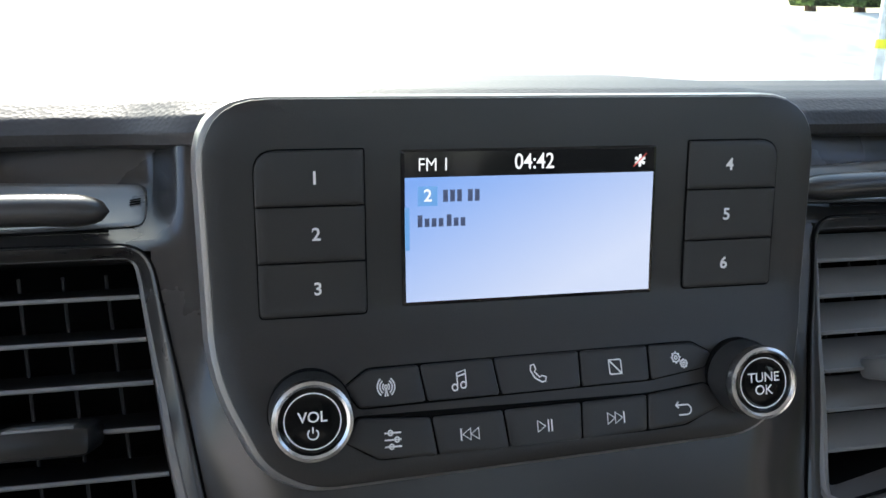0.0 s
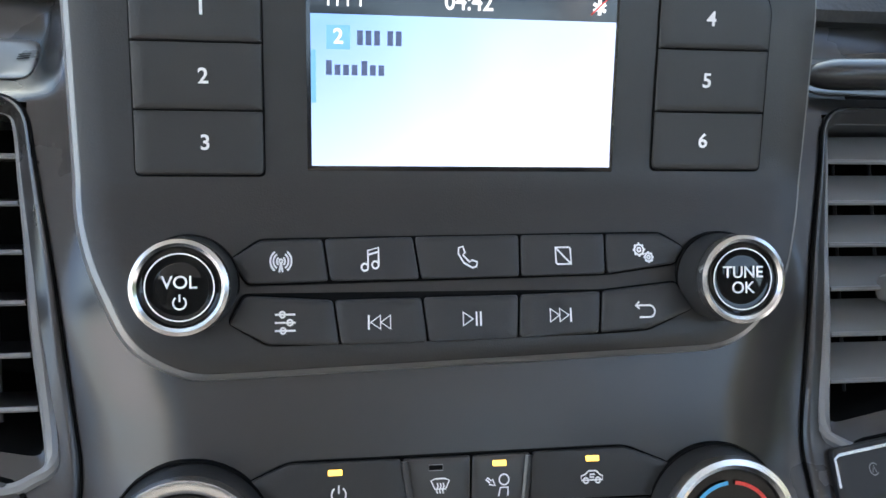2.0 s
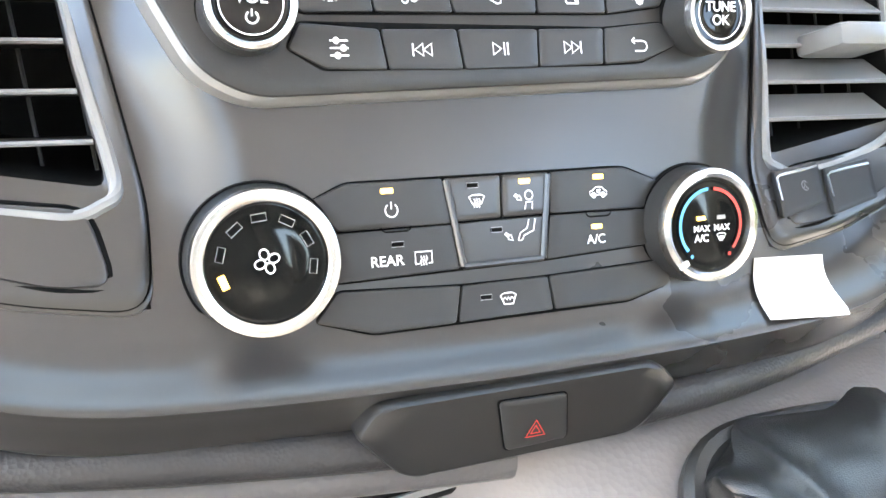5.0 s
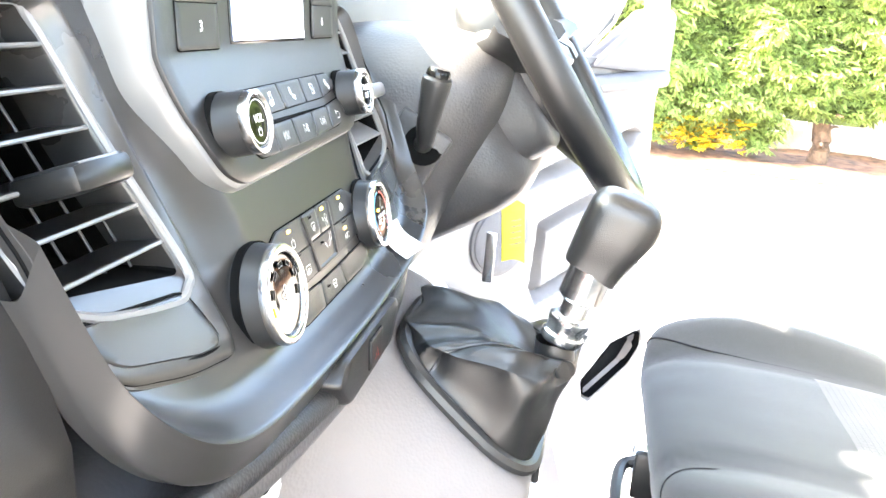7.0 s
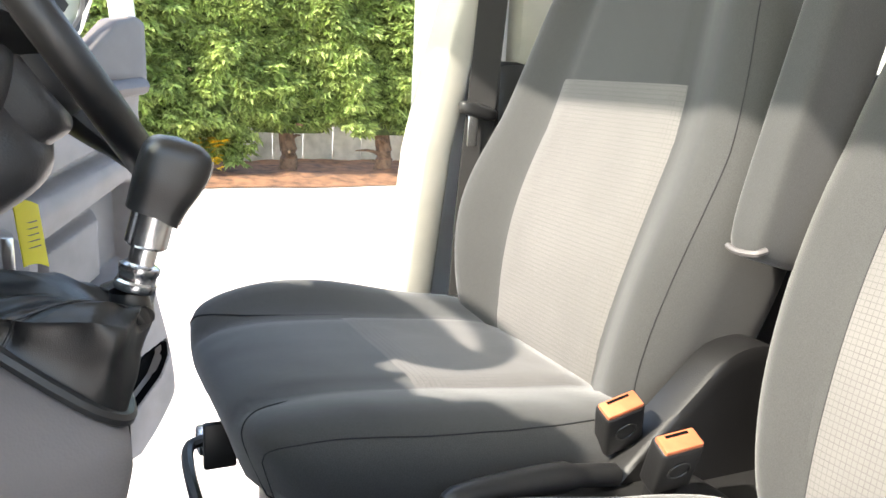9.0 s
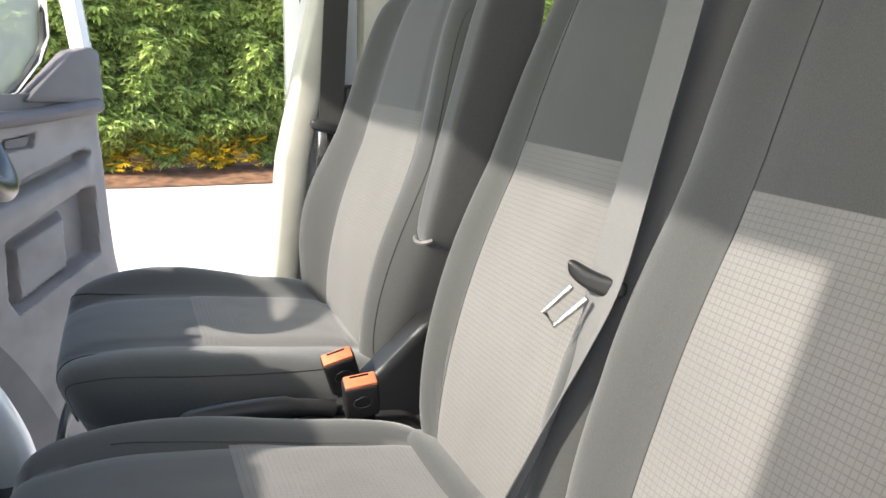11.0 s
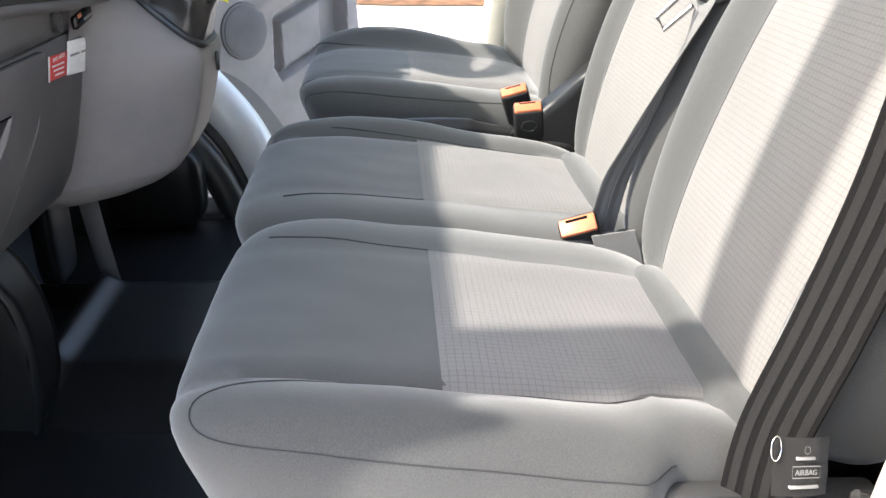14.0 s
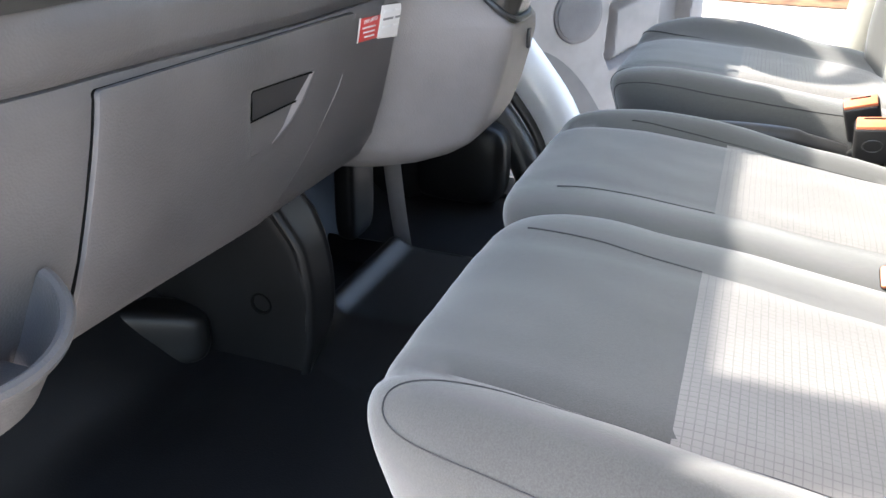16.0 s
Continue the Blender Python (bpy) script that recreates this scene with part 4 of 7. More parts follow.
def strokes(lines, place, cx, cz, k, material, parent, width=0.0005, off=0.0004, name="symbol"):
    """Thin printed lines in millimetres round (cx, cz) on a face."""
    bm = bmesh.new()
    for ln in lines:
        pts = [(cx + a * 0.001 * k, cz + b * 0.001 * k) for a, b in ln]
        closed = len(pts) > 2 and ln[0] == ln[-1]
        if closed:
            pts = pts[:-1]
        n = len(pts)
        l_r = []
        for i, (a, b) in enumerate(pts):
            if closed:
                (a0, b0), (a1, b1) = pts[i - 1], pts[(i + 1) % n]
            else:
                (a0, b0), (a1, b1) = pts[max(i - 1, 0)], pts[min(i + 1, n - 1)]
            dx, dz = a1 - a0, b1 - b0
            q = math.hypot(dx, dz) or 1
            nx, nz = -dz / q * width / 2, dx / q * width / 2
            l_r.append((bm.verts.new(place(a + nx, b + nz, off)), bm.verts.new(place(a - nx, b - nz, off))))
        for i in range(n if closed else n - 1):
            (a, b), (c, d) = l_r[i], l_r[(i + 1) % n]
            bm.faces.new((a, b, d, c))
    return part(name, bm, material, parent, smooth=False)


def arc(r, a0, a1, n=16, cx=0.0, cz=0.0):
    return [(cx + r * math.cos(radians(a0 + (a1 - a0) * k / n)), cz + r * math.sin(radians(a0 + (a1 - a0) * k / n))) for k in range(n + 1)]


def face_pose(place, x, z, off):
    """A pose on a face: x to the right, y up the face, z out of it."""
    p = place(x, z, off)
    up = (place(x, z + 0.003, off) - place(x, z - 0.003, off)).normalized()
    right = (place(x + 0.003, z, off) - place(x - 0.003, z, off)).normalized()
    out = right.cross(up)
    up = out.cross(right)
    m = Matrix((right, up, out)).transposed().to_4x4()
    m.translation = p
    return m


def button(outline, place, parent, r=0.0012, height=0.0013, material=None, gap=0.00035, name="button"):
    cx = sum(p[0] for p in outline) / len(outline)
    cz = sum(p[1] for p in outline) / len(outline)
    pts = []
    for a, b in outline:
        d = math.hypot(a - cx, b - cz)
        pts.append((cx + (a - cx) * (1 - gap / d), cz + (b - cz) * (1 - gap / d)))
    return part(name, plate(rounded(pts, r, 3), place, height, 0.0006, 0.001, 4), material or M_BUTTON, parent)


def gapplate(outline, place, parent, r=0.002, off=0.0003):
    return part("button_surround", plate(rounded(outline, r, 4), place, off, 0.0001, 0.001, 6), M_GAP, parent)


def knob(place, x, z, r, rise, parent, chrome=0.0022, lens=None, tilt=14.0, name="knob"):
    """A turned knob: soft black skirt, satin ring and a gloss black face. Gives the pose of its face."""
    p = place(x, z, 0.0)
    m = Matrix.Translation(p) @ pose(0, 0, 0, 90 - tilt, 0, 0)
    k = part(name, lathe([(r * 1.05, -0.004), (r * 1.05, 0.001), (r * 1.02, 0.003), (r * 1.0, rise - 0.003)], m), M_BUTTON, parent)
    ring = [(r * 1.0, rise - 0.003), (r * 1.01, rise - 0.001), (r * 0.985, rise + 0.0008), (r - chrome * 0.6, rise + 0.0012), (r - chrome, rise + 0.0004), (r - chrome - 0.0002, rise - 0.0012)]
    part("ring", lathe(ring, m), M_CHROME, k, "satin chrome ring")
    li = r - chrome
    part("face", lathe([(li, rise - 0.0011), (li - 0.0006, rise - 0.0009), (li * 0.93, rise - 0.0010), (li * 0.55, rise - 0.0006), (0, rise - 0.0005)], m), M_GLOSS, k, "gloss black face")
    part("collar", lathe([(r * 1.09, -0.003), (r * 1.09, 0.0006), (r * 1.06, 0.0008), (r * 1.05, -0.002)], m), M_GAP, k)
    return k, m @ Matrix.Translation((0, 0, rise - 0.0003))


def on_pose(m):
    return lambda a, b, off=0.0: m @ Vector((a, b, off))


def screen_mat():
    """The lit display: blue-white, brighter towards its lower right corner."""
    m = bpy.data.materials.new("lit_display")
    m.use_nodes = True
    n, l = m.node_tree.nodes, m.node_tree.links
    b = n["Principled BSDF"]
    b.inputs["Base Color"].default_value = (0.02, 0.02, 0.03, 1)
    b.inputs["Roughness"].default_value = 0.15
    uv = n.new("ShaderNodeUVMap")
    sep = n.new("ShaderNodeSeparateXYZ")
    l.new(uv.outputs["UV"], sep.inputs[0])
    add = n.new("ShaderNodeMath")
    add.operation = 'SUBTRACT'
    l.new(sep.outputs["X"], add.inputs[0])
    l.new(sep.outputs["Y"], add.inputs[1])
    mr = n.new("ShaderNodeMapRange")
    mr.inputs["From Min"].default_value, mr.inputs["From Max"].default_value = -0.9, 0.55
    l.new(add.outputs[0], mr.inputs["Value"])
    mix = n.new("ShaderNodeMix")
    mix.data_type = 'RGBA'
    mix.inputs["A"].default_value = (0.20, 0.40, 0.90, 1)
    mix.inputs["B"].default_value = (0.62, 0.72, 0.95, 1)
    l.new(mr.outputs["Result"], mix.inputs["Factor"])
    l.new(mix.outputs["Result"], b.inputs["Emission Color"])
    b.inputs["Emission Strength"].default_value = 0.24
    return m


M_SCREEN = screen_mat()
M_SCREEN_TILE = mat("display_blue_tile", (0.02, 0.02, 0.03), 0.3, vary=0, emit=(0.14, 0.40, 0.85), power=0.22)
M_SCREEN_WHITE = mat("display_white", (0.3, 0.3, 0.3), 0.3, vary=0, emit=(0.85, 0.88, 0.92), power=0.24)
M_SCREEN_DARK = mat("display_dark_lettering", (0.03, 0.04, 0.08), 0.3, vary=0, emit=(0.05, 0.07, 0.14), power=0.2)
M_SCREEN_BLACK = mat("display_black_bar", (0.008, 0.008, 0.009), 0.12, vary=0)


def make_radio():
    r = thing("car_radio", (0, 0.02, 0.89), "dark grey car radio with lit screen and two chrome-ringed knobs", "car radio")
    out = rounded([(-0.1165, 0.930), (-0.1175, 1.0235), (0.1165, 1.0235), (0.1165, 0.945), (0.107, 0.914), (0.088, 0.8955), (-0.084, 0.8905), (-0.100, 0.899)], [0.05, 0.024, 0.024, 0.03, 0.02, 0.02, 0.016, 0.016], 7)

    cx, cz = 0.0, 0.955
    part("bezel", plate(out, radio_face, -0.0016, 0.0060, 0.035, 8), M_BEZEL, r, "satin grey rounded bezel")
    inner = []
    for a, b in out:
        d = math.hypot(a, b - cz)
        inner.append((a * (1 - 0.0042 / d), cz + (b - cz) * (1 - 0.0042 / d)))
    part("face_plate", plate(inner, radio_face, 0.0, 0.0008, 0.004, 14, centre=(0, cz)), M_FASCIA, r)
    # preset buttons
    for side, z_rows in ((-1, (1.0040, 0.9850, 0.9656, 0.9470)), (1, (1.0048, 0.9866, 0.9673, 0.9492))):
        x0, x1 = (-0.0968, -0.0602) if side < 0 else (0.0604, 0.0968)
        ring = rounded([(x0 - 0.0004, z_rows[3] - 0.0004), (x1 + 0.0004, z_rows[3] - 0.0004), (x1 + 0.0004, z_rows[0] + 0.0004), (x0 - 0.0004, z_rows[0] + 0.0004)], [0.002, 0.002, 0.001 if side < 0 else 0.008, 0.008 if side < 0 else 0.001], 5)
        part("button_surround", plate(ring, radio_face, 0.0006, 0.0002, 0.001, 6), M_GAP, r)
        for k in range(3):
            z1, z0 = z_rows[k] - 0.0002, z_rows[k + 1] + 0.0002
            rr = [0.0004] * 4
            if k == 0:
                rr[3 if side < 0 else 2] = 0.008
            if k == 2:
                rr[0] = rr[1] = 0.0018
            b = part("preset_button", plate(rounded([(x0, z0), (x1, z0), (x1, z1), (x0, z1)], rr, 5), radio_face, 0.0014, 0.0006, 0.001, 5), M_BUTTON, r)
            words(str(k + 1 + (3 if side > 0 else 0)), 0.0062, face_pose(radio_face, (x0 + x1) / 2 + (0.0016 if side < 0 else -0.0018), (z0 + z1) / 2 - 0.0002, 0.0016), M_MARK, b, "numeral", bold=0.00012)
    # display behind a flush black window
    part("display_window", plate(rounded([(-0.0475, 0.9485), (0.0475, 0.9485), (0.0475, 1.0035), (-0.0475, 1.0035)], 0.0008, 3), radio_face, 0.0003, 0.0001, 0.001, 6), M_SCREEN_BLACK, r, "black glass window")
    lit = grid(lambda u, v: radio_face(-0.0462 + 0.0924 * u, 0.9498 + 0.0440 * v, 0.0012), 20, 20, uv=lambda u, v: (u, v))
    scr = part("display", lit, M_SCREEN, r, "lit blue-white radio display")
    part("black_bar", grid(lambda u, v: radio_face(-0.0462 + 0.0924 * u, 0.9939 + 0.0086 * v, 0.0012), 12, 5), M_SCREEN_BLACK, scr)
    words("FM 1", 0.0064, face_pose(radio_face, -0.0360, 0.9979, 0.0015), M_SCREEN_WHITE, scr, wide=0.88)
    words("04:42", 0.0078, face_pose(radio_face, 0.0004, 0.9983, 0.0015), M_SCREEN_WHITE, scr, wide=0.86, bold=0.00006)
    sq = [(-2.9, -2.9), (2.9, -2.9), (2.9, 2.9), (-2.9, 2.9)]
    part("blue_tile", plate([(-0.0382 + a * 0.0012, 0.9872 + b * 0.00118) for a, b in sq], radio_face, 0.0014, 0.0001, 0.0, 2), M_SCREEN_TILE, scr)
    words("2", 0.0060, face_pose(radio_face, -0.0382, 0.9872, 0.0017), M_SCREEN_WHITE, scr, bold=0.0001)
    part("blue_marker", plate([(-0.0462, 0.9683), (-0.0447, 0.9683), (-0.0447, 0.9835), (-0.0462, 0.9835)], radio_face, 0.0014, 0.0001, 0.0, 2), M_SCREEN_TILE, scr)
    for x0, z, count in ((-0.0327, 0.9872, 3), (-0.0238, 0.9872, 2), (-0.0418, 0.9785, 4), (-0.0314, 0.9785, 3)):
        for k in range(count):
            a, b, h = x0 + 0.0025 * k, x0 + 0.0025 * k + 0.0017, 0.0021 if z > 0.98 or k == 0 else 0.0015
            part("text_bar", plate([(a, z - 0.0021), (b, z - 0.0021), (b, z - 0.0021 + 2 * h), (a, z - 0.0021 + 2 * h)], radio_face, 0.0014, 0.0001, 0.0, 2), M_SCREEN_DARK, scr)
    star = []
    for k in range(3):
        a = radians(30 + 60 * k)
        star.append([(-2.2 * math.cos(a), -2.2 * math.sin(a)), (2.2 * math.cos(a), 2.2 * math.sin(a))])
    strokes(star, radio_face, 0.0406, 0.9979, 1.0, M_SCREEN_WHITE, scr, 0.0011, 0.0015)
    strokes([[(-2.6, -2.2), (2.4, 2.6)]], radio_face, 0.0406, 0.9979, 1.0, M_RED, scr, 0.0005, 0.0017)
    # two rows of function keys
    row1 = [[(-0.0700, 0.9240), (-0.0650, 0.9172), (-0.0413, 0.9178), (-0.0431, 0.9294), (-0.0615, 0.9292)],
            [(-0.0413, 0.9178), (-0.0145, 0.9180), (-0.0162, 0.9298), (-0.0431, 0.9294)],
            [(-0.0145, 0.9180), (0.0160, 0.9184), (0.0165, 0.9301), (-0.0162, 0.9298)],
            [(0.0160, 0.9184), (0.0431, 0.9188), (0.0436, 0.9303), (0.0165, 0.9301)],
            [(0.0431, 0.9188), (0.0660, 0.9215), (0.0694, 0.9262), (0.0616, 0.9304), (0.0436, 0.9303)]]
    row2 = [[(-0.0662, 0.9146), (-0.0703, 0.9072), (-0.0590, 0.9010), (-0.0384, 0.9007), (-0.0402, 0.9130)],
            [(-0.0402, 0.9130), (-0.0384, 0.9007), (-0.0127, 0.9008), (-0.0141, 0.9133)],
            [(-0.0141, 0.9133), (-0.0127, 0.9008), (0.0146, 0.9013), (0.0153, 0.9136)],
            [(0.0153, 0.9136), (0.0146, 0.9013), (0.0399, 0.9023), (0.0411, 0.9142)],
            [(0.0411, 0.9142), (0.0399, 0.9023), (0.0556, 0.9030), (0.0706, 0.9088), (0.0655, 0.9164)]]
    gapplate([(-0.0704, 0.9240), (-0.0652, 0.9168), (0.0432, 0.9184), (0.0664, 0.9212), (0.0698, 0.9262), (0.0618, 0.9308), (-0.0617, 0.9296)], radio_face, r)
    gapplate([(-0.0666, 0.9150), (-0.0707, 0.9072), (-0.0592, 0.9006), (0.0400, 0.9019), (0.0558, 0.9026), (0.0710, 0.9088), (0.0657, 0.9168), (0.041, 0.9146)], radio_face, r)
    keys = [button(p, radio_face, r, 0.0012, name="function_key") for p in row1 + row2]
    wave = [arc(1.2, -55, 55), arc(1.2, 125, 235), arc(2.2, -58, 58), arc(2.2, 122, 238), arc(3.1, -55, 55), arc(3.1, 125, 235), arc(0.5, 0, 360, 10), [(0, -0.4), (-0.5, -3)], [(0, -0.4), (0.5, -3)]]
    note = [arc(1.0, 0, 360, 12, -1.6, -2.2), arc(1.0, 0, 360, 12, 1.6, -1.6), [(-0.6, -2.2), (-0.6, 2.4), (2.6, 3.2), (2.6, -1.6)], [(-0.6, 1.2), (2.6, 2.0)]]
    phone = [[(-2.6, 2.6), (-1.3, 3.0), (-0.7, 1.2), (-1.4, 0.6), (0.6, -1.4), (1.4, -0.9), (3.0, -1.4), (2.7, -2.7), (1.4, -3.0), (-1.2, -1.6), (-2.8, 1.0), (-2.6, 2.6)]]
    book = [[(-2.4, -2.0), (-2.4, 2.4), (2.0, 2.4), (2.4, 2.0), (2.4, -2.4), (-2.0, -2.4), (-2.4, -2.0)], [(-2.2, 2.2), (2.2, -2.2)]]
    gears = [arc(1.5, 0, 360, 14, -1.3, 1.0), arc(0.6, 0, 360, 8, -1.3, 1.0), arc(1.2, 0, 360, 14, 1.7, -1.2), arc(0.5, 0, 360, 8, 1.7, -1.2)]
    for k in range(8):
        a = radians(45 * k)
        gears.append([(-1.3 + 1.5 * math.cos(a), 1.0 + 1.5 * math.sin(a)), (-1.3 + 2.1 * math.cos(a), 1.0 + 2.1 * math.sin(a))])
        gears.append([(1.7 + 1.2 * math.cos(a), -1.2 + 1.2 * math.sin(a)), (1.7 + 1.7 * math.cos(a), -1.2 + 1.7 * math.sin(a))])
    slide = [[(-3, z), (3, z)] for z in (2.2, 0, -2.2)] + [arc(0.8, 0, 360, 10, -0.8, 2.2), arc(0.8, 0, 360, 10, 1.4, 0), arc(0.8, 0, 360, 10, -0.6, -2.2)]
    tri = lambda x0, x1: [(x0, -1.9), (x1, 0), (x0, 1.9), (x0, -1.9)]
    back2 = [[(-3.4, -2), (-3.4, 2)], tri(0.1, -2.8), tri(3.1, 0.2)]
    play = [tri(-2.6, 0.4), [(1.5, -2), (1.5, 2)], [(2.8, -2), (2.8, 2)]]
    fwd = [[(3.4, -2), (3.4, 2)], tri(-0.1, 2.8), tri(-3.1, -0.2)]
    ret = [[(-2.8, 1.6), (1.6, 1.6), *arc(1.7, 90, -90, 10, 1.6, -0.1)[1:], (-1.8, -1.8)], [(-1.6, 2.7), (-2.9, 1.6), (-1.6, 0.6)]]
    pos = [(-0.0553, 0.9234), (-0.0294, 0.9237), (-0.0001, 0.9240), (0.0297, 0.9241), (0.0554, 0.9246), (-0.0541, 0.9072), (-0.0268, 0.9068), (0.0004, 0.9072), (0.0275, 0.9077), (0.0543, 0.9084)]
    for key, sym, (x, z) in zip(keys, (wave, note, phone, book, gears, slide, back2, play, fwd, ret), pos):
        strokes(sym, radio_face, x, z, 0.98, M_MARK, key, 0.00055, 0.0016)
    # knobs
    for x, z, txt in ((-0.0815, 0.9175, ("VOL", "")), (0.0803, 0.9175, ("TUNE", "OK"))):
        k, m = knob(radio_face, x, z, 0.0133, 0.0150, r)
        f = on_pose(m)
        strokes([arc(9.1, 0, 360, 48)], f, 0, 0, 1.0, M_MARK, k, 0.0004, 0.0003)
        if txt[1]:
            words("TUNE", 0.0049, m @ pose(0, 0.0019, 0.0005), M_MARK, k, bold=0.00005)
            words("OK", 0.0049, m @ pose(0, -0.0027, 0.0005), M_MARK, k, bold=0.00005)
        else:
            words("VOL", 0.0049, m @ pose(0, 0.0012, 0.0005), M_MARK, k, bold=0.00005)
            strokes([arc(1.7, 125, 415, 20, 0, -4.2), [(0, -3.9), (0, -1.9)]], f, 0, 0, 1.0, M_MARK, k, 0.0005, 0.0003)
    return r


make_radio()


def make_climate():
    c = thing("climate_panel", (0, 0.0, 0.815), "heater control panel with fan and temperature knobs, amber lamps lit", "climate control")
    polys = {
        "power": [(-0.0668, 0.8606), (-0.0573, 0.8512), (-0.0179, 0.8514), (-0.0205, 0.8658), (-0.054, 0.8659)],
        "rear": [(-0.0580, 0.8508), (-0.0595, 0.8357), (-0.0160, 0.8367), (-0.0179, 0.8512)],
        "front": [(-0.0205, 0.8658), (-0.0179, 0.8516), (0.0000, 0.8520), (0.0007, 0.8660)],
        "upper": [(0.0007, 0.8660), (0.0000, 0.8520), (0.0180, 0.8522), (0.0192, 0.8661)],
        "lower": [(-0.0179, 0.8513), (-0.0160, 0.8367), (0.0155, 0.8371), (0.0180, 0.8519)],
        "air": [(0.0192, 0.8661), (0.0180, 0.8522), (0.0580, 0.8519), (0.0640, 0.8610), (0.0492, 0.8666)],
        "ac": [(0.0180, 0.8519), (0.0155, 0.8371), (0.0585, 0.8392), (0.0580, 0.8516)],
        "blank_a": [(-0.0590, 0.8333), (-0.0668, 0.8244), (-0.0480, 0.8195), (-0.0187, 0.8199), (-0.0163, 0.8314)],
        "screen": [(-0.0163, 0.8314), (-0.0187, 0.8199), (0.0178, 0.8205), (0.0165, 0.8316)],
        "blank_b": [(0.0165, 0.8316), (0.0178, 0.8205), (0.0484, 0.8204), (0.0660, 0.8244), (0.0688, 0.8334)]}
    gapplate([(-0.0672, 0.8606), (-0.0595, 0.8352), (0.0156, 0.8366), (0.0590, 0.8388), (0.0645, 0.8610), (0.0493, 0.8670), (-0.0541, 0.8663)], stack_face, c, 0.003)
    gapplate([(-0.0594, 0.8337), (-0.0672, 0.8244), (-0.0481, 0.8191), (0.0485, 0.8200), (0.0664, 0.8242), (0.0692, 0.8338), (0.0165, 0.8320), (-0.0163, 0.8318)], stack_face, c, 0.003)
    keys = {}
    for k, p in polys.items():
        keys[k] = button(p, stack_face, c, 0.0011, name="control_key", material=M_FASCIA_GREY if k in ("front", "upper", "lower") else None)
    # raised rim on the air direction block
    for (x0, z0), (x1, z1) in (((-0.0196, 0.8650), (-0.0152, 0.8375)), ((-0.0152, 0.8375), (0.0147, 0.8379)), ((0.0147, 0.8379), (0.0184, 0.8652))):
        part("block_rim", tube([stack_face(x0 + (x1 - x0) * k / 8, z0 + (z1 - z0) * k / 8, 0.0012) for k in range(9)], 0.0012, 8), M_FASCIA_GREY, keys["lower"])
    for x, k in ((-0.0380, "rear"), (0.0375, "ac")):
        strokes([[(-6.5, 1.0), (-5.6, -0.3), (-4.5, -0.8), (4.5, -0.8), (5.6, -0.3), (6.5, 1.0)]], stack_face, x, 0.8508, 0.8, M_GAP, keys[k], 0.0006, 0.0017)
    leds = ((-0.0402, 0.8628, "power", 1), (-0.0103, 0.8630, "front", 0), (0.0092, 0.8634, "upper", 1), (0.0384, 0.8635, "air", 1), (0.0367, 0.8468, "ac", 1), (-0.0025, 0.8483, "lower", 0), (-0.0079, 0.8268, "screen", 0), (-0.0379, 0.8462, "rear", 0))
    for x, z, k, on in leds:
        w, h = 0.0021, 0.0008
        part("indicator_lamp", plate(rounded([(x - w, z - h), (x + w, z - h), (x + w, z + h), (x - w, z + h)], 0.0003, 2), stack_face, 0.0016, 0.0001, 0.0, 2), M_LED if on else M_GAP, keys[k], "lit amber lamp" if on else "")
        if not on:
            strokes([[(-2.1, -0.8), (2.1, -0.8), (2.1, 0.8), (-2.1, 0.8), (-2.1, -0.8)]], stack_face, x, z, 1.0, M_MARK_DIM, keys[k], 0.00025, 0.0018)
    S = lambda sym, k, x, z, s=1.0, w=0.00048: strokes(sym, stack_face, x, z, s, M_MARK, keys[k], w, 0.0018)
    S([arc(2.1, 125, 415, 20), [(0, 0.3), (0, 2.6)]], "power", -0.0392, 0.8568)
    demist = [[(-2.8, 1.6), (-1.4, 2.1), (1.4, 2.1), (2.8, 1.6), (1.6, -0.8), (-1.6, -0.8), (-2.8, 1.6)]] + [[(x, 0.9), (x + 0.25, 0), (x - 0.25, -1.0), (x, -2.0)] for x in (-0.9, 0, 0.9)]
    S(demist, "front", -0.0091, 0.8578)
    S([arc(1.5, 0, 360, 16, 1.2, 1.4), [(-0.6, -3.2), (0.0, -0.8), (2.4, -0.8), (2.2, -3.2)], [(-4.4, 1.5), (-3.2, 0.6), (-3.5, 0.2), (-1.6, -0.2), (-2.4, 1.6), (-2.7, 1.2), (-3.9, 2.0), (-4.4, 1.5)]], "upper", 0.0092, 0.8574)
    S([[(0.6, 3.2), (-0.2, 0.4), (-3.0, -1.2), (-3.8, -3.6), (-2.2, -3.4), (-1.6, -2.0), (2.2, -0.6), (3.0, 3.2)], [(-8.8, -1.2), (-7.4, -2.4), (-7.8, -2.8), (-5.8, -3.4), (-6.6, -1.4), (-7.0, -1.8), (-8.3, -0.7), (-8.8, -1.2)]], "lower", 0.0092, 0.8478)
    S([[(-3.4, -0.9), (-3.4, 0.3), (-2.2, 0.7), (-1.0, 1.7), (1.4, 1.7), (2.6, 0.5), (3.4, 0.2), (3.4, -0.9), (-3.4, -0.9)], arc(0.8, 0, 360, 10, -1.9, -1.0), arc(0.8, 0, 360, 10, 1.9, -1.0), [(1.0, 0.7), (-0.6, 0.7), (-0.6, -0.1), (0.8, -0.1)]], "air", 0.0379, 0.8583)
    words("A/C", 0.0046, face_pose(stack_face, 0.0360, 0.8424, 0.0018), M_MARK, keys["ac"], bold=0.00004)
    words("REAR", 0.0048, face_pose(stack_face, -0.0418, 0.8411, 0.0018), M_MARK, keys["rear"], bold=0.00006)
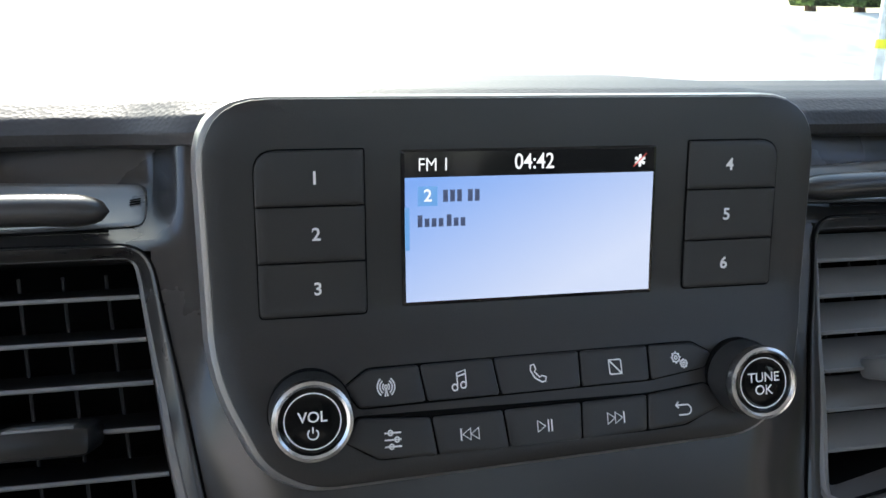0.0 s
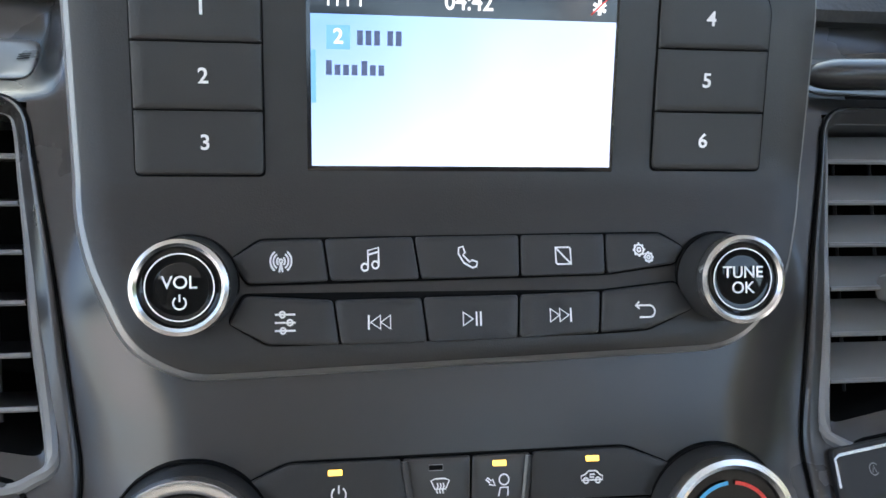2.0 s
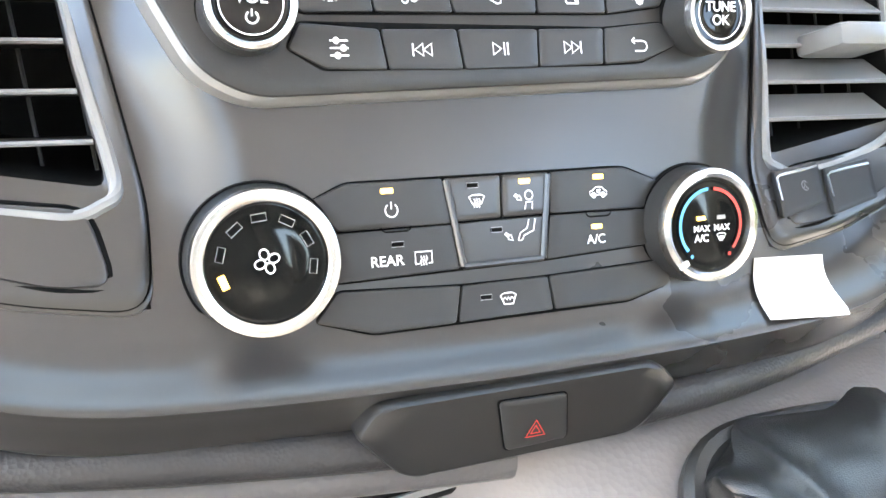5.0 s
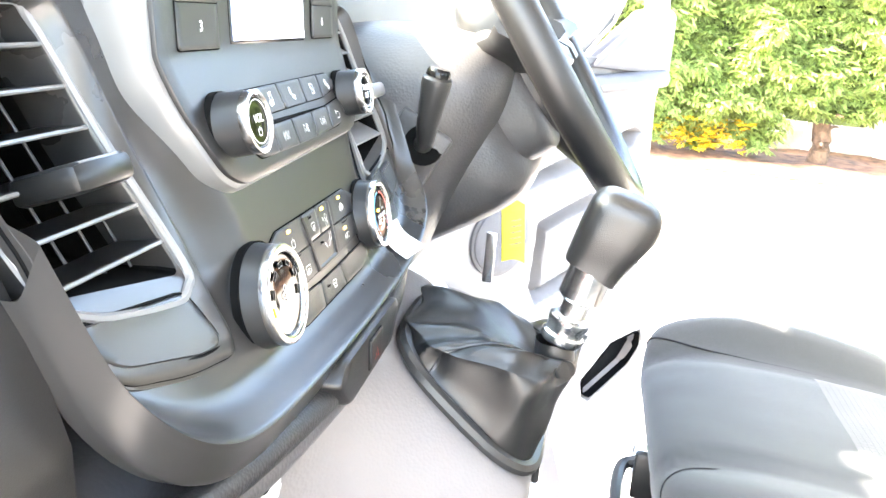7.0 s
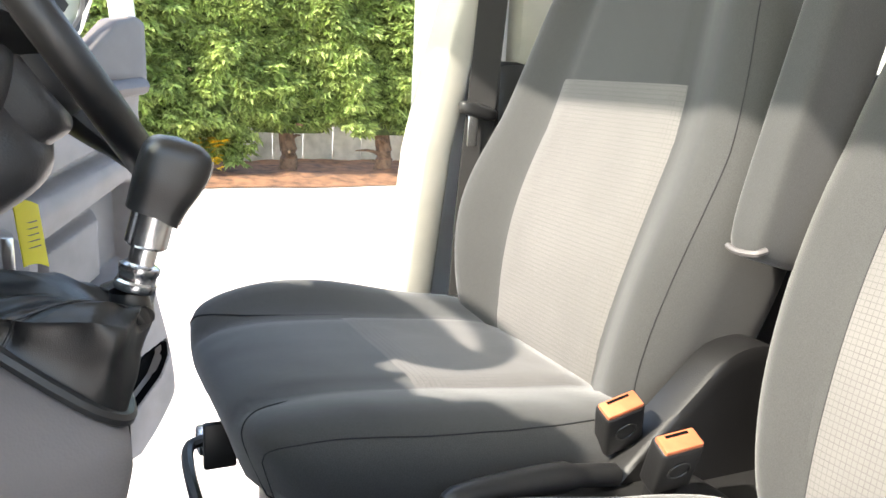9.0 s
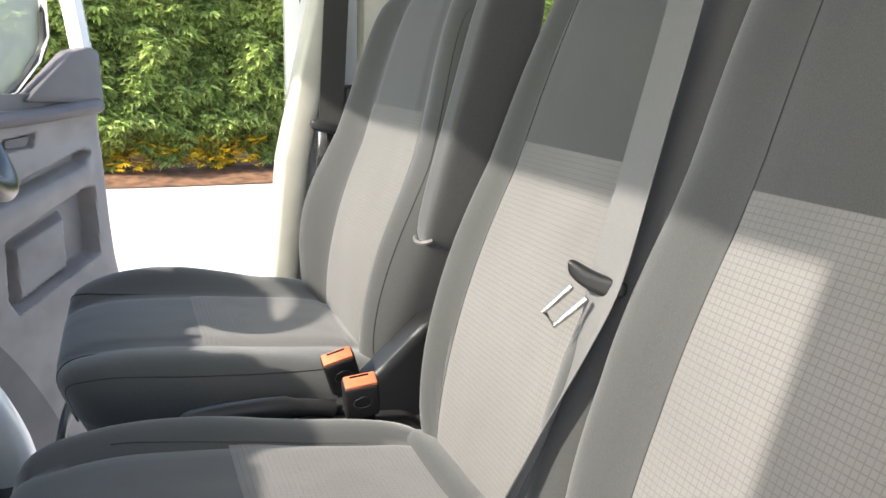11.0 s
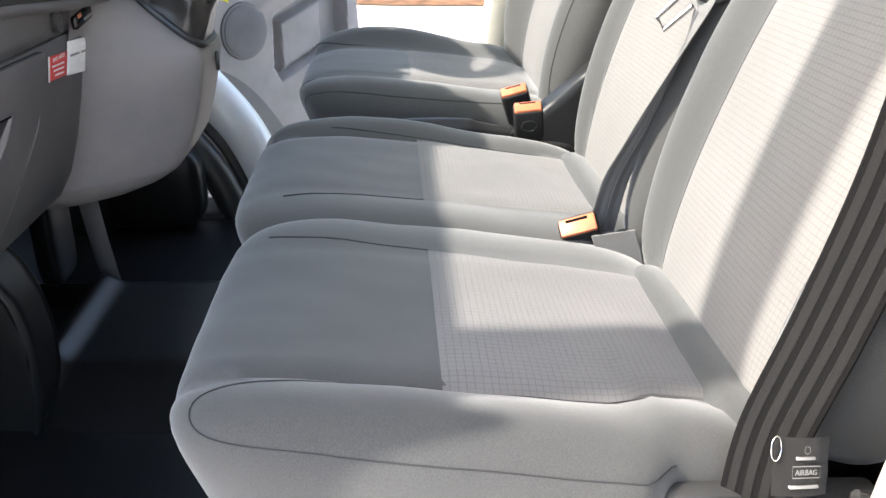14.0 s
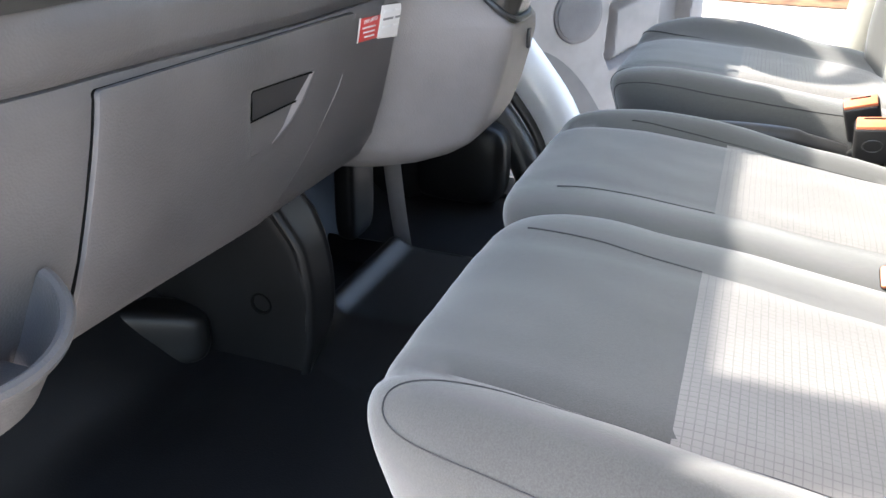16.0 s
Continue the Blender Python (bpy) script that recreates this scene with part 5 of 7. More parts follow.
    rear = [[(-2.9, -1.8), (-2.9, 1.9), (2.9, 1.9), (2.9, -1.8), (1.6, -1.8)], [(-2.9, -1.8), (-1.6, -1.8)]] + [[(x, 0.6), (x + 0.25, -0.3), (x - 0.25, -1.3), (x, -2.4)] for x in (-0.9, 0, 0.9)]
    S(rear, "rear", -0.0293, 0.8414)
    S([[(-2.9, 1.2), (-1.5, 1.9), (1.5, 1.9), (2.9, 1.2), (1.7, -1.7), (-1.7, -1.7), (-2.9, 1.2)], [(-2.0, -0.2), (-1.2, 0.6), (-0.6, -0.5), (0, 0.6), (0.6, -0.5), (1.2, 0.6), (2.0, -0.2)]], "screen", 0.0003, 0.8256)
    # fan knob
    k, m = knob(stack_face, -0.0815, 0.8450, 0.0224, 0.0115, c, chrome=0.0040)
    f = on_pose(m)
    petals = []
    for q in range(4):
        a = radians(90 * q + 20)
        ca, sa = math.cos(a), math.sin(a)
        loop = [(0.6 + 1.9 * (1 - math.cos(t)) * 0.85, 1.35 * math.sin(t)) for t in [2 * math.pi * j / 14 for j in range(15)]]
        petals.append([(x * ca - y * sa, x * sa + y * ca) for x, y in loop])
    strokes(petals + [arc(0.7, 0, 360, 10)], f, 0, 0.0006, 1.0, M_MARK, k, 0.0005, 0.0003)
    for j, ang in enumerate((200, 165, 130, 97, 62, 28, -8)):
        a = radians(ang)
        w, h = 0.0022, 0.0011
        mm = m @ pose(0.0138 * math.cos(a), 0.0138 * math.sin(a), 0, 0, 0, ang - 90)
        part("indicator_lamp", plate(rounded([(-w, -h), (w, -h), (w, h), (-w, h)], 0.0003, 2), on_pose(mm), 0.0004, 0.0001, 0.0, 2), M_LED if j == 0 else M_GAP, k, "lit amber lamp" if j == 0 else "")
        if j:
            strokes([[(-2.2, -1.1), (2.2, -1.1), (2.2, 1.1), (-2.2, 1.1), (-2.2, -1.1)]], on_pose(mm), 0, 0, 1.0, M_MARK_DIM, k, 0.0003, 0.0006)
    # temperature knob
    k, m = knob(stack_face, 0.0780, 0.8452, 0.0208, 0.0115, c, chrome=0.0034)
    f = on_pose(m)
    strokes([arc(13.2, 95, 222, 30)], f, 0, 0, 1.0, M_BLUE, k, 0.0012, 0.0003, "cold_arc")
    strokes([arc(13.2, 85, -42, 30)], f, 0, 0, 1.0, M_RED, k, 0.0012, 0.0003, "hot_arc")
    strokes([arc(0.35, 0, 360, 8, -8.2, -11.0)], f, 0, 0, 1.0, M_BLUE, k, 0.0008, 0.0003, "cold_dot")
    strokes([arc(0.35, 0, 360, 8, 8.2, -11.0)], f, 0, 0, 1.0, M_RED, k, 0.0008, 0.0003, "hot_dot")
    for x, on in ((-0.0042, 1), (0.0046, 0)):
        part("indicator_lamp", plate(rounded([(x - 0.0018, 0.0019), (x + 0.0018, 0.0019), (x + 0.0018, 0.0034), (x - 0.0018, 0.0034)], 0.0003, 2), f, 0.0004, 0.0001, 0.0, 2), M_LED if on else M_MARK_DIM, k)
    words("MAX", 0.0033, m @ pose(-0.0042, -0.0012, 0.0005), M_MARK, k, bold=0.00005)
    words("A/C", 0.0038, m @ pose(-0.0042, -0.0047, 0.0005), M_MARK, k, bold=0.00005)
    words("MAX", 0.0033, m @ pose(0.0046, -0.0012, 0.0005), M_MARK, k, bold=0.00005)
    strokes(demist, f, 0.0046, -0.0047, 0.7, M_MARK, k, 0.0004, 0.0003)
    a = radians(228)
    part("pointer", box(0, 0, 0, 0.0042, 0.0022, 0.0016, 0.0006), M_MARK, k).matrix_local = m @ pose(0.0185 * math.cos(a), 0.0185 * math.sin(a), 0.0012, 0, 0, 228 - 20)
    return c


make_climate()


def make_hazard():
    h = thing("hazard_switch_panel", (0, -0.04, 0.78), "black hazard switch panel under the fascia lip", "switch panel")

    def hp(x, z, off=0.0):
        return Vector((x, -0.0650 - off * 0.99, z + 0.1 * off))
    out = rounded([(-0.0595, 0.7955), (-0.0525, 0.8055), (0.0490, 0.8068), (0.0580, 0.7975), (0.0450, 0.7800), (-0.0435, 0.7775)], [0.003, 0.008, 0.006, 0.003, 0.008, 0.006], 5)
    part("panel_body", plate(out, hp, 0.0, 0.003, 0.03, 6), M_FASCIA, h)
    ring = rounded([(-0.0133, 0.8022), (0.0125, 0.8018), (0.0142, 0.7838), (-0.0095, 0.7825)], 0.002, 4)
    part("button_surround", plate(ring, hp, 0.0004, 0.0001, 0.001, 4), M_GAP, h)
    b = part("hazard_button", plate([(0.001 + (a - 0.001) * 0.95, 0.7925 + (z - 0.7925) * 0.95) for a, z in ring], hp, 0.0013, 0.0006, 0.001, 4), M_BUTTON, h)
    tri = lambda s: [(-4.2 * s, -2.6 * s), (4.2 * s, -2.6 * s), (0, 4.4 * s), (-4.2 * s, -2.6 * s)]
    strokes([tri(0.95), tri(0.45)], hp, 0.0010, 0.7895, 0.9, M_RED, b, 0.0006, 0.0017)
    return h


make_hazard()


def make_vent(side):
    v = thing("air_vent", (side * 0.18, 0.0, 0.84), "black slatted air vent with satin frame and centre tab", "air vent", "air vents")
    frame_o = [(side * a, b) for a, b in VENT_OUT]
    pocket = [(side * a, b) for a, b in VENT_COVER]
    frame_i = VENT_OPENING[side]

    def sunk(x, z, off=0.0):
        return stack_face(x, z, off) + Vector((0, 0.011 * max(0.0, min(1.0, (z - 0.866) / 0.092)), 0))
    cx, cz = sum(p[0] for p in frame_i) / len(frame_i), sum(p[1] for p in frame_i) / len(frame_i)
    n = 256

    def cut(poly, a):
        """Where the ray from the vent's middle at angle a leaves the outline."""
        best = 1.0
        for (x0, z0), (x1, z1) in zip(poly, poly[1:] + poly[:1]):
            ex, ez = x1 - x0, z1 - z0
            den = math.cos(a) * ez - math.sin(a) * ex
            if abs(den) > 1e-12:
                t = ((x0 - cx) * ez - (z0 - cz) * ex) / den
                q = ((x0 - cx) * math.sin(a) - (z0 - cz) * math.cos(a)) / den
                if t > 0 and -1e-9 <= q <= 1 + 1e-9:
                    best = min(best, t)
        return (cx + best * math.cos(a), cz + best * math.sin(a))
    ro, ri = rounded(frame_o, 0.010, 6), rounded(frame_i, 0.005, 5)
    turns = [2 * math.pi * k / n for k in range(n)]
    bm = bmesh.new()
    loops = []
    for w, off in ((1.06, -0.0008), (1.05, 0.0006), (1.02, 0.0008), (0.98, 0.0020), (0.90, 0.0026), (0.80, 0.0028), (0.35, 0.0020), (0.10, 0.0012), (0.0, 0.0002), (-0.02, -0.02)):
        ring = []
        for a in turns:
            (xo, zo), (xi, zi) = cut(ro, a), cut(ri, a)
            q = (xi + (xo - xi) * w, zi + (zo - zi) * w, off)
            ring.append(bm.verts.new(stack_face(*q).lerp(sunk(*q), max(0.0, min(1.0, 1 - w)))))
        loops.append(ring)
    for r1, r2 in zip(loops, loops[1:]):
        for k in range(n):
            bm.faces.new((r1[k], r1[(k + 1) % n], r2[(k + 1) % n], r2[k]))
    part("frame", bm, M_FASCIA_GREY, v, "satin charcoal surround")
    part("frame_gap", tube([stack_face(*cut(ro, a), 0.0006) for a in turns], 0.0008, 6, closed=True), M_GAP, v)
    # the bead's paler grey paints the highlight on the frame's bevel
    edge = [sunk(*[p + (q - p) * 0.30 for p, q in zip(cut(ri, a), cut(ro, a))], 0.0018) for a in turns]
    part("frame_bead", tube(edge, 0.0022, 8, closed=True), M_SLAT_LIT, v, "bead round the opening, lit bevel put into its grey")
    # throat walls coloured near-black in place of the duct's depth shade
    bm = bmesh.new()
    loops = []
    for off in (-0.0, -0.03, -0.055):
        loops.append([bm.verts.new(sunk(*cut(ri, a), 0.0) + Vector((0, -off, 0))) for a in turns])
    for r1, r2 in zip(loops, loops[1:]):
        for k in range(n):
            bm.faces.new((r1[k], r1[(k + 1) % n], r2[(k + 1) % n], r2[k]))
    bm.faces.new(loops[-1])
    part("throat", bm, M_GAP, v, "duct behind the slats, its shade put into near-black")
    # slats in front of the throat
    zs = [0.9478 - 0.0139 * k for k in range(6)]
    tilt = -0.003 if side < 0 else 0.0060
    for z in zs:
        x0 = interp([(0.866, 0.1240), (0.900, 0.1322), (0.960, 0.1415)], z)
        x1 = interp([(0.877, 0.194), (0.891, 0.1985), (0.960, 0.206)], z)
        bm = bmesh.new()
        rows = []
        for q in range(8):
            x = side * (x0 + (x1 - x0) * q / 7)
            p = sunk(x, z, 0.0005)
            rows.append([bm.verts.new(p + Vector((0, dy, dz))) for dy, dz in ((0.0, 0.0009), (0.0, -0.0009), (0.017, -0.0012 + tilt), (0.017, 0.0012 + tilt))])
        for a, b in zip(rows, rows[1:]):
            for q in range(4):
                bm.faces.new((a[q], a[(q + 1) % 4], b[(q + 1) % 4], b[q]))
        bm.faces.new(rows[0])
        bm.faces.new(rows[-1])
        # left blades carry shade in their colour; right blades and edges carry light
        blade = part("slat", bm, M_SLAT_SHADED if side < 0 else M_SLAT_LIT, v)
        part("slat_edge", tube([sunk(side * (x0 + (x1 - x0) * q / 7), z, 0.0009) for q in range(8)], 0.0009, 6), M_SLAT_LIT, blade, "front edge, its highlight put into a paler grey")
    for k in range(5):
        x = side * (0.139 + 0.0155 * k)
        p0, p1 = sunk(x - side * 0.012, 0.872, -0.016), sunk(x, 0.956, -0.016)
        part("vane", tube([p0, (p0 + p1) / 2, p1], 0.0007, 6), M_PLASTIC, v)
    xt, zt = side * 0.168, 0.9061
    p = sunk(xt, zt, 0.010)
    part("tab", box(p.x, p.y, p.z, 0.032, 0.026, 0.010, 0.003, (-20, 0, 0)), M_SLAT_SHADED if side < 0 else M_SLAT_LIT, v, "satin adjuster tab")
    part("tab_pad", box(p.x, p.y - 0.004, p.z + 0.0058, 0.022, 0.012, 0.002, 0.0008, (-20, 0, 0)), M_BEZEL, v)
    mx, mz = sum(p[0] for p in pocket) / len(pocket), sum(p[1] for p in pocket) / len(pocket)
    part("cover_gap", plate(rounded([(mx + (a - mx) * 1.04, mz + (b - mz) * 1.10) for a, b in pocket], 0.007, 4), stack_face, 0.0027, 0.0003, 0.002, 6), M_GAP, v)
    part("lower_cover", plate(rounded(pocket, 0.006, 4), stack_face, 0.0036, 0.0015, 0.002, 6), M_FASCIA_GREY, v, "charcoal blank switch cover")
    if side > 0:
        for x0, x1 in ((0.1200, 0.1445), (0.146, 0.172)):
            b = button([(x0, 0.8425), (x1, 0.8475), (x1, 0.8622), (x0 + 0.001, 0.8592)], lambda a, c, o=0.0: stack_face(a, c, o + 0.0042), v, name="switch")
            strokes([[(x0 * 1000 + 1.5 - 131, -3.0), (x0 * 1000 + 1.5 - 131, 4.6), (x0 * 1000 + 3 - 131, 5.6), (x1 * 1000 - 1.5 - 131, 8.2)]], lambda a, c, o=0.0: stack_face(a, c, o + 0.0042), 0.131, 0.852, 1.0, M_CHROME, b, 0.0009, 0.0018, "bright_edge")
        strokes([arc(1.6, 40, 330, 16), [(-0.7, -0.9), (0, 1.0), (0.7, -0.9)]], lambda a, c, o=0.0: stack_face(a, c, o + 0.0042), 0.1345, 0.8535, 1.0, M_MARK_DIM, v, 0.0003, 0.0018)
    return v


make_vent(-1)
make_vent(1)


def make_pulls():
    for s in (-1, 1):
        t = thing("tray_latch", (s * 0.19, 0.02, 0.985), "charcoal dash tray latch with moulded scoop", "latch", "dash tray latches")
        pts = rounded([(s * 0.137, 0.9715), (s * 0.206, 0.9695), (s * 0.206, 0.9845), (s * 0.138, 0.9835)], 0.004, 4)
        # paler than the fascia to paint the sky's reflection on the scoop
        part("scoop", plate(pts, stack_face, 0.0010, 0.001, 0.003, 5), M_BEZEL, t, "recessed scoop, sky reflection put into its pale grey")
        part("scoop_shadow_lip", tube([stack_face(s * (0.150 + 0.056 * k / 10), 0.9703 - 0.0006 * k / 10, 0.0012) for k in range(11)], 0.0006, 6), M_GAP, t)
        a, b = (0.1485, 0.210) if s < 0 else (0.130, 0.206)
        line_p = [stack_face(s * (a + (b - a) * k / 24), 0.967) + Vector((0, 0.006, 0.0115 + 0.001 * math.sin(k / 24 * 3.14))) for k in range(25)]
        part("handle", tube(line_p, [0.0058 * math.sin(math.acos(max(-1.0, min(1.0, 1 - k / 5)))) if k < 5 else 0.0058 for k in range(0, 25)], 14, flat=(1.3, 1.0)), M_FASCIA_GREY, t, "dark oval pull")
        if s > 0:
            strokes([[(0, -1.6), (0.4, 1.6)]], lambda x, z, o=0.0: stack_face(x, 0.967) + Vector((0, -0.0005 - o, z - 0.967)), 0.159, 0.9795, 1.0, M_MARK, t, 0.0012, 0.0)
        else:
            strokes([[(-2, z), (2, z + 0.5)] for z in (-1.0, -0.3, 0.4)], stack_face, -0.1420, 0.978, 1.0, M_GAP, t, 0.0004, 0.0016)
    # dash label hanging off the lip
    n = thing("paper_label", (0.128, -0.05, 0.81), "blank white paper label stuck on the fascia lip", "label")

    def lab(u, v):
        x = 0.1065 + 0.031 * u + (0.002 - 0.008 * (1 - 0.4 * u)) * v
        z = 0.8300 - 0.0165 * v
        p = stack_face(x, z, 0.0012)
        return (p.x, p.y - 0.003 * (1 - v) * (u - 0.2) - 0.002 * v, p.z)
    part("label_sheet", sheet(lab, 12, 10, 0.0003), M_PAPER, n)
    for v0, u0, u1 in ((0.10, 0.10, 0.75), (0.20, 0.15, 0.55)):
        part("text_bar", sheet(lambda u, v: Vector(lab(u0 + (u1 - u0) * u, v0 + 0.05 * v)) + Vector((0, -0.0006, 0.0002)), 8, 2, 0.0001), M_FAINT, n, "faint grey print")


make_pulls()

# ---- gear console, wheel, column ----
def make_pod():
    p = thing("gear_console", (0.11, 0.0, 0.45), "grey grained gear lever console below the fascia", "console", kind="structure")
    prof = [(0.02, 0.782), (-0.030, 0.778), (-0.056, 0.769), (-0.078, 0.752), (-0.115, 0.722), (-0.146, 0.697), (-0.157, 0.684), (-0.158, 0.665), (-0.152, 0.635), (-0.140, 0.585), (-0.125, 0.543), (-0.104, 0.510), (-0.070, 0.488), (-0.02, 0.468), (0.05, 0.450), (0.20, 0.440), (0.40, 0.44)]

    def f(u, v):
        x = -0.075 + 0.325 * u
        y, z = sweep_profile(prof, v)
        out = smooth01((x + 0.035) / 0.10) * smooth01((0.248 - x) / 0.05)
        base = interp([(0.44, 0.42), (0.462, 0.15), (0.475, 0.085), (0.497, 0.045), (0.535, 0.022), (0.59, 0.004), (0.64, -0.008), (0.69, -0.018), (0.72, -0.022), (0.76, -0.03), (0.80, -0.03)], z)
        b2 = base if x < 0.1 else 0.06
        return (x, b2 + (y - b2) * out + 0.001, z + 0.004 * (1 - out))
    part("console_skin", grid(f, 60, 70), M_CONSOLE, p)
    part("side_slot", box(0.236, -0.085, 0.655, 0.006, 0.03, 0.012, 0.002), M_GAP, p)
    part("socket_trim", box(0.150, -0.159, 0.655, 0.012, 0.006, 0.03, 0.003), M_PLASTIC, p)
    return p


make_pod()


def make_gear():
    g = thing("gear_lever", (0.10, -0.12, 0.69), "black leather gear lever with chrome collars and stitched gaiter", "gear lever")

    def rim_pt(a, k=1.0, up=0.0):
        c, s = math.cos(a), math.sin(a)
        ex, ey = abs(c) ** 0.55 * (1 if c > 0 else -1), abs(s) ** 0.55 * (1 if s > 0 else -1)
        x = 0.116 + 0.060 * ex * k
        t = 0.5 - 0.5 * ey * k
        return Vector((x, -0.062 - 0.095 * t - 0.3 * up, 0.768 - 0.080 * t - 0.012 * t * (1 - t) + up))
    part("gaiter_rim", tube([rim_pt(2 * math.pi * k / 48, 1.0, 0.003) for k in range(48)], 0.0052, 8, closed=True), M_PLASTIC, g, "black gaiter surround")

    def boot(u, v):
        a = 2 * math.pi * v
        base = rim_pt(a, 0.97, 0.002)
        rear = 0.5 - 0.5 * math.sin(a)
        bulge = rim_pt(a, 0.96)
        bulge = Vector((bulge.x, bulge.y - 0.021 * rear ** 2, 0.777 - 0.026 * rear ** 1.5))
        top = Vector((0.100 + 0.0125 * math.cos(a), -0.160 + 0.0125 * math.sin(a), 0.774))
        neck = Vector((0.101 + 0.014 * math.cos(a), -0.162 + 0.014 * math.sin(a), 0.752))
        if u < 0.30:
            p = base.lerp(bulge, smooth01(u / 0.30) ** 0.8)
        elif u < 0.8:
            t = (u - 0.30) / 0.50
            p = bulge.lerp(neck, t ** 0.9)
            p.z += 0.015 * math.sin(t * 3.14)
        else:
            p = neck.lerp(top, (u - 0.8) / 0.2)
        w = math.sin(min(1.0, u / 0.8) * 3.14)
        crease = 1 - 2 * abs(math.sin(1.5 * a + 2.2 * u + 0.6))
        fold = 0.0062 * crease + 0.0035 * (1 - 2 * abs(math.sin(3.5 * a - 5 * u + 1))) + 0.004 * noise.noise(p * 55)
        for a0 in (2.75, 5.9):
            fold -= 0.0065 * math.exp(-((a - a0 - 0.5 * u) / 0.11) ** 2)
        d = Vector((math.cos(a), math.sin(a), 0.4))
        return p + d * fold * w
    part("gaiter", grid(boot, 44, 96, close_v=True), M_LEATHER, g, "creased black leather gaiter")
    for a0 in (2.75, 5.9):
        part("stitched_seam", tube([Vector(boot(u, (a0 + 0.5 * u) / 6.283)) + Vector((0, 0, 0.0008)) for u in [k / 20 * 0.8 for k in range(21)]], 0.0011, 6), M_LEATHER, g)
    axis = (Vector((0.100, -0.1760, 0.8200)) - Vector((0.100, -0.1625, 0.7700))).normalized()
    m = Matrix.Translation((0.100, -0.1610, 0.7660)) @ axis.to_track_quat('Z', 'Y').to_matrix().to_4x4()
    part("lower_collar", lathe([(0.0, 0.006), (0.0125, 0.008), (0.0138, 0.010), (0.0138, 0.014), (0.0125, 0.0155), (0.0125, 0.020), (0.0135, 0.0215), (0.0135, 0.0255), (0.011, 0.027), (0.0, 0.027)], m, 32), M_STEEL, g, "polished steel collar")
    part("shaft", lathe([(0.0088, 0.020), (0.0088, 0.042)], m, 24), M_STEEL, g, "polished steel shaft")
    part("upper_collar", lathe([(0.0, 0.0385), (0.012, 0.0385), (0.0140, 0.0405), (0.0140, 0.060), (0.015, 0.064), (0.0, 0.064)], m, 32), M_STEEL, g, "polished steel collar")

    back_way = (Vector((0, -1, 0)) - axis * axis.dot(Vector((0, -1, 0)))).normalized()
    side_way = axis.cross(back_way)

    def head(u, v):
        a = 2 * math.pi * v
        s = 1.0
        if u > 0.70:
            s = max(0.0, 1 - ((u - 0.70) / 0.30) ** 2.8) ** 0.42
        c, q = math.cos(a), math.sin(a)
        ex, ey = abs(c) ** 0.6 * (1 if c > 0 else -1), abs(q) ** 0.6 * (1 if q > 0 else -1)
        rear = 0.0165 + 0.0105 * smooth01(u / 0.7)
        y = ey * (rear if ey > 0 else 0.0185) * s + 0.004 * max(0.0, u - 0.5)
        x = ex * (0.0165 + 0.003 * smooth01(u / 0.5)) * s
        h = 0.061 + 0.054 * u - 0.30 * y * (1 - u) * (1 if y > 0 else 0.3)
        return Matrix.Translation(m.translation) @ (axis * h + back_way * y + side_way * x)
    part("knob", grid(head, 30, 40, close_v=True), M_LEATHER, g, "black grained leather knob")
    part("knob_trim", tube([Vector(head(0.03 + 0.80 * k / 24, 0.25)) + back_way * 0.0004 for k in range(25)], 0.0016, 6), M_CHROME, g, "thin chrome strip")
    return g


make_gear()


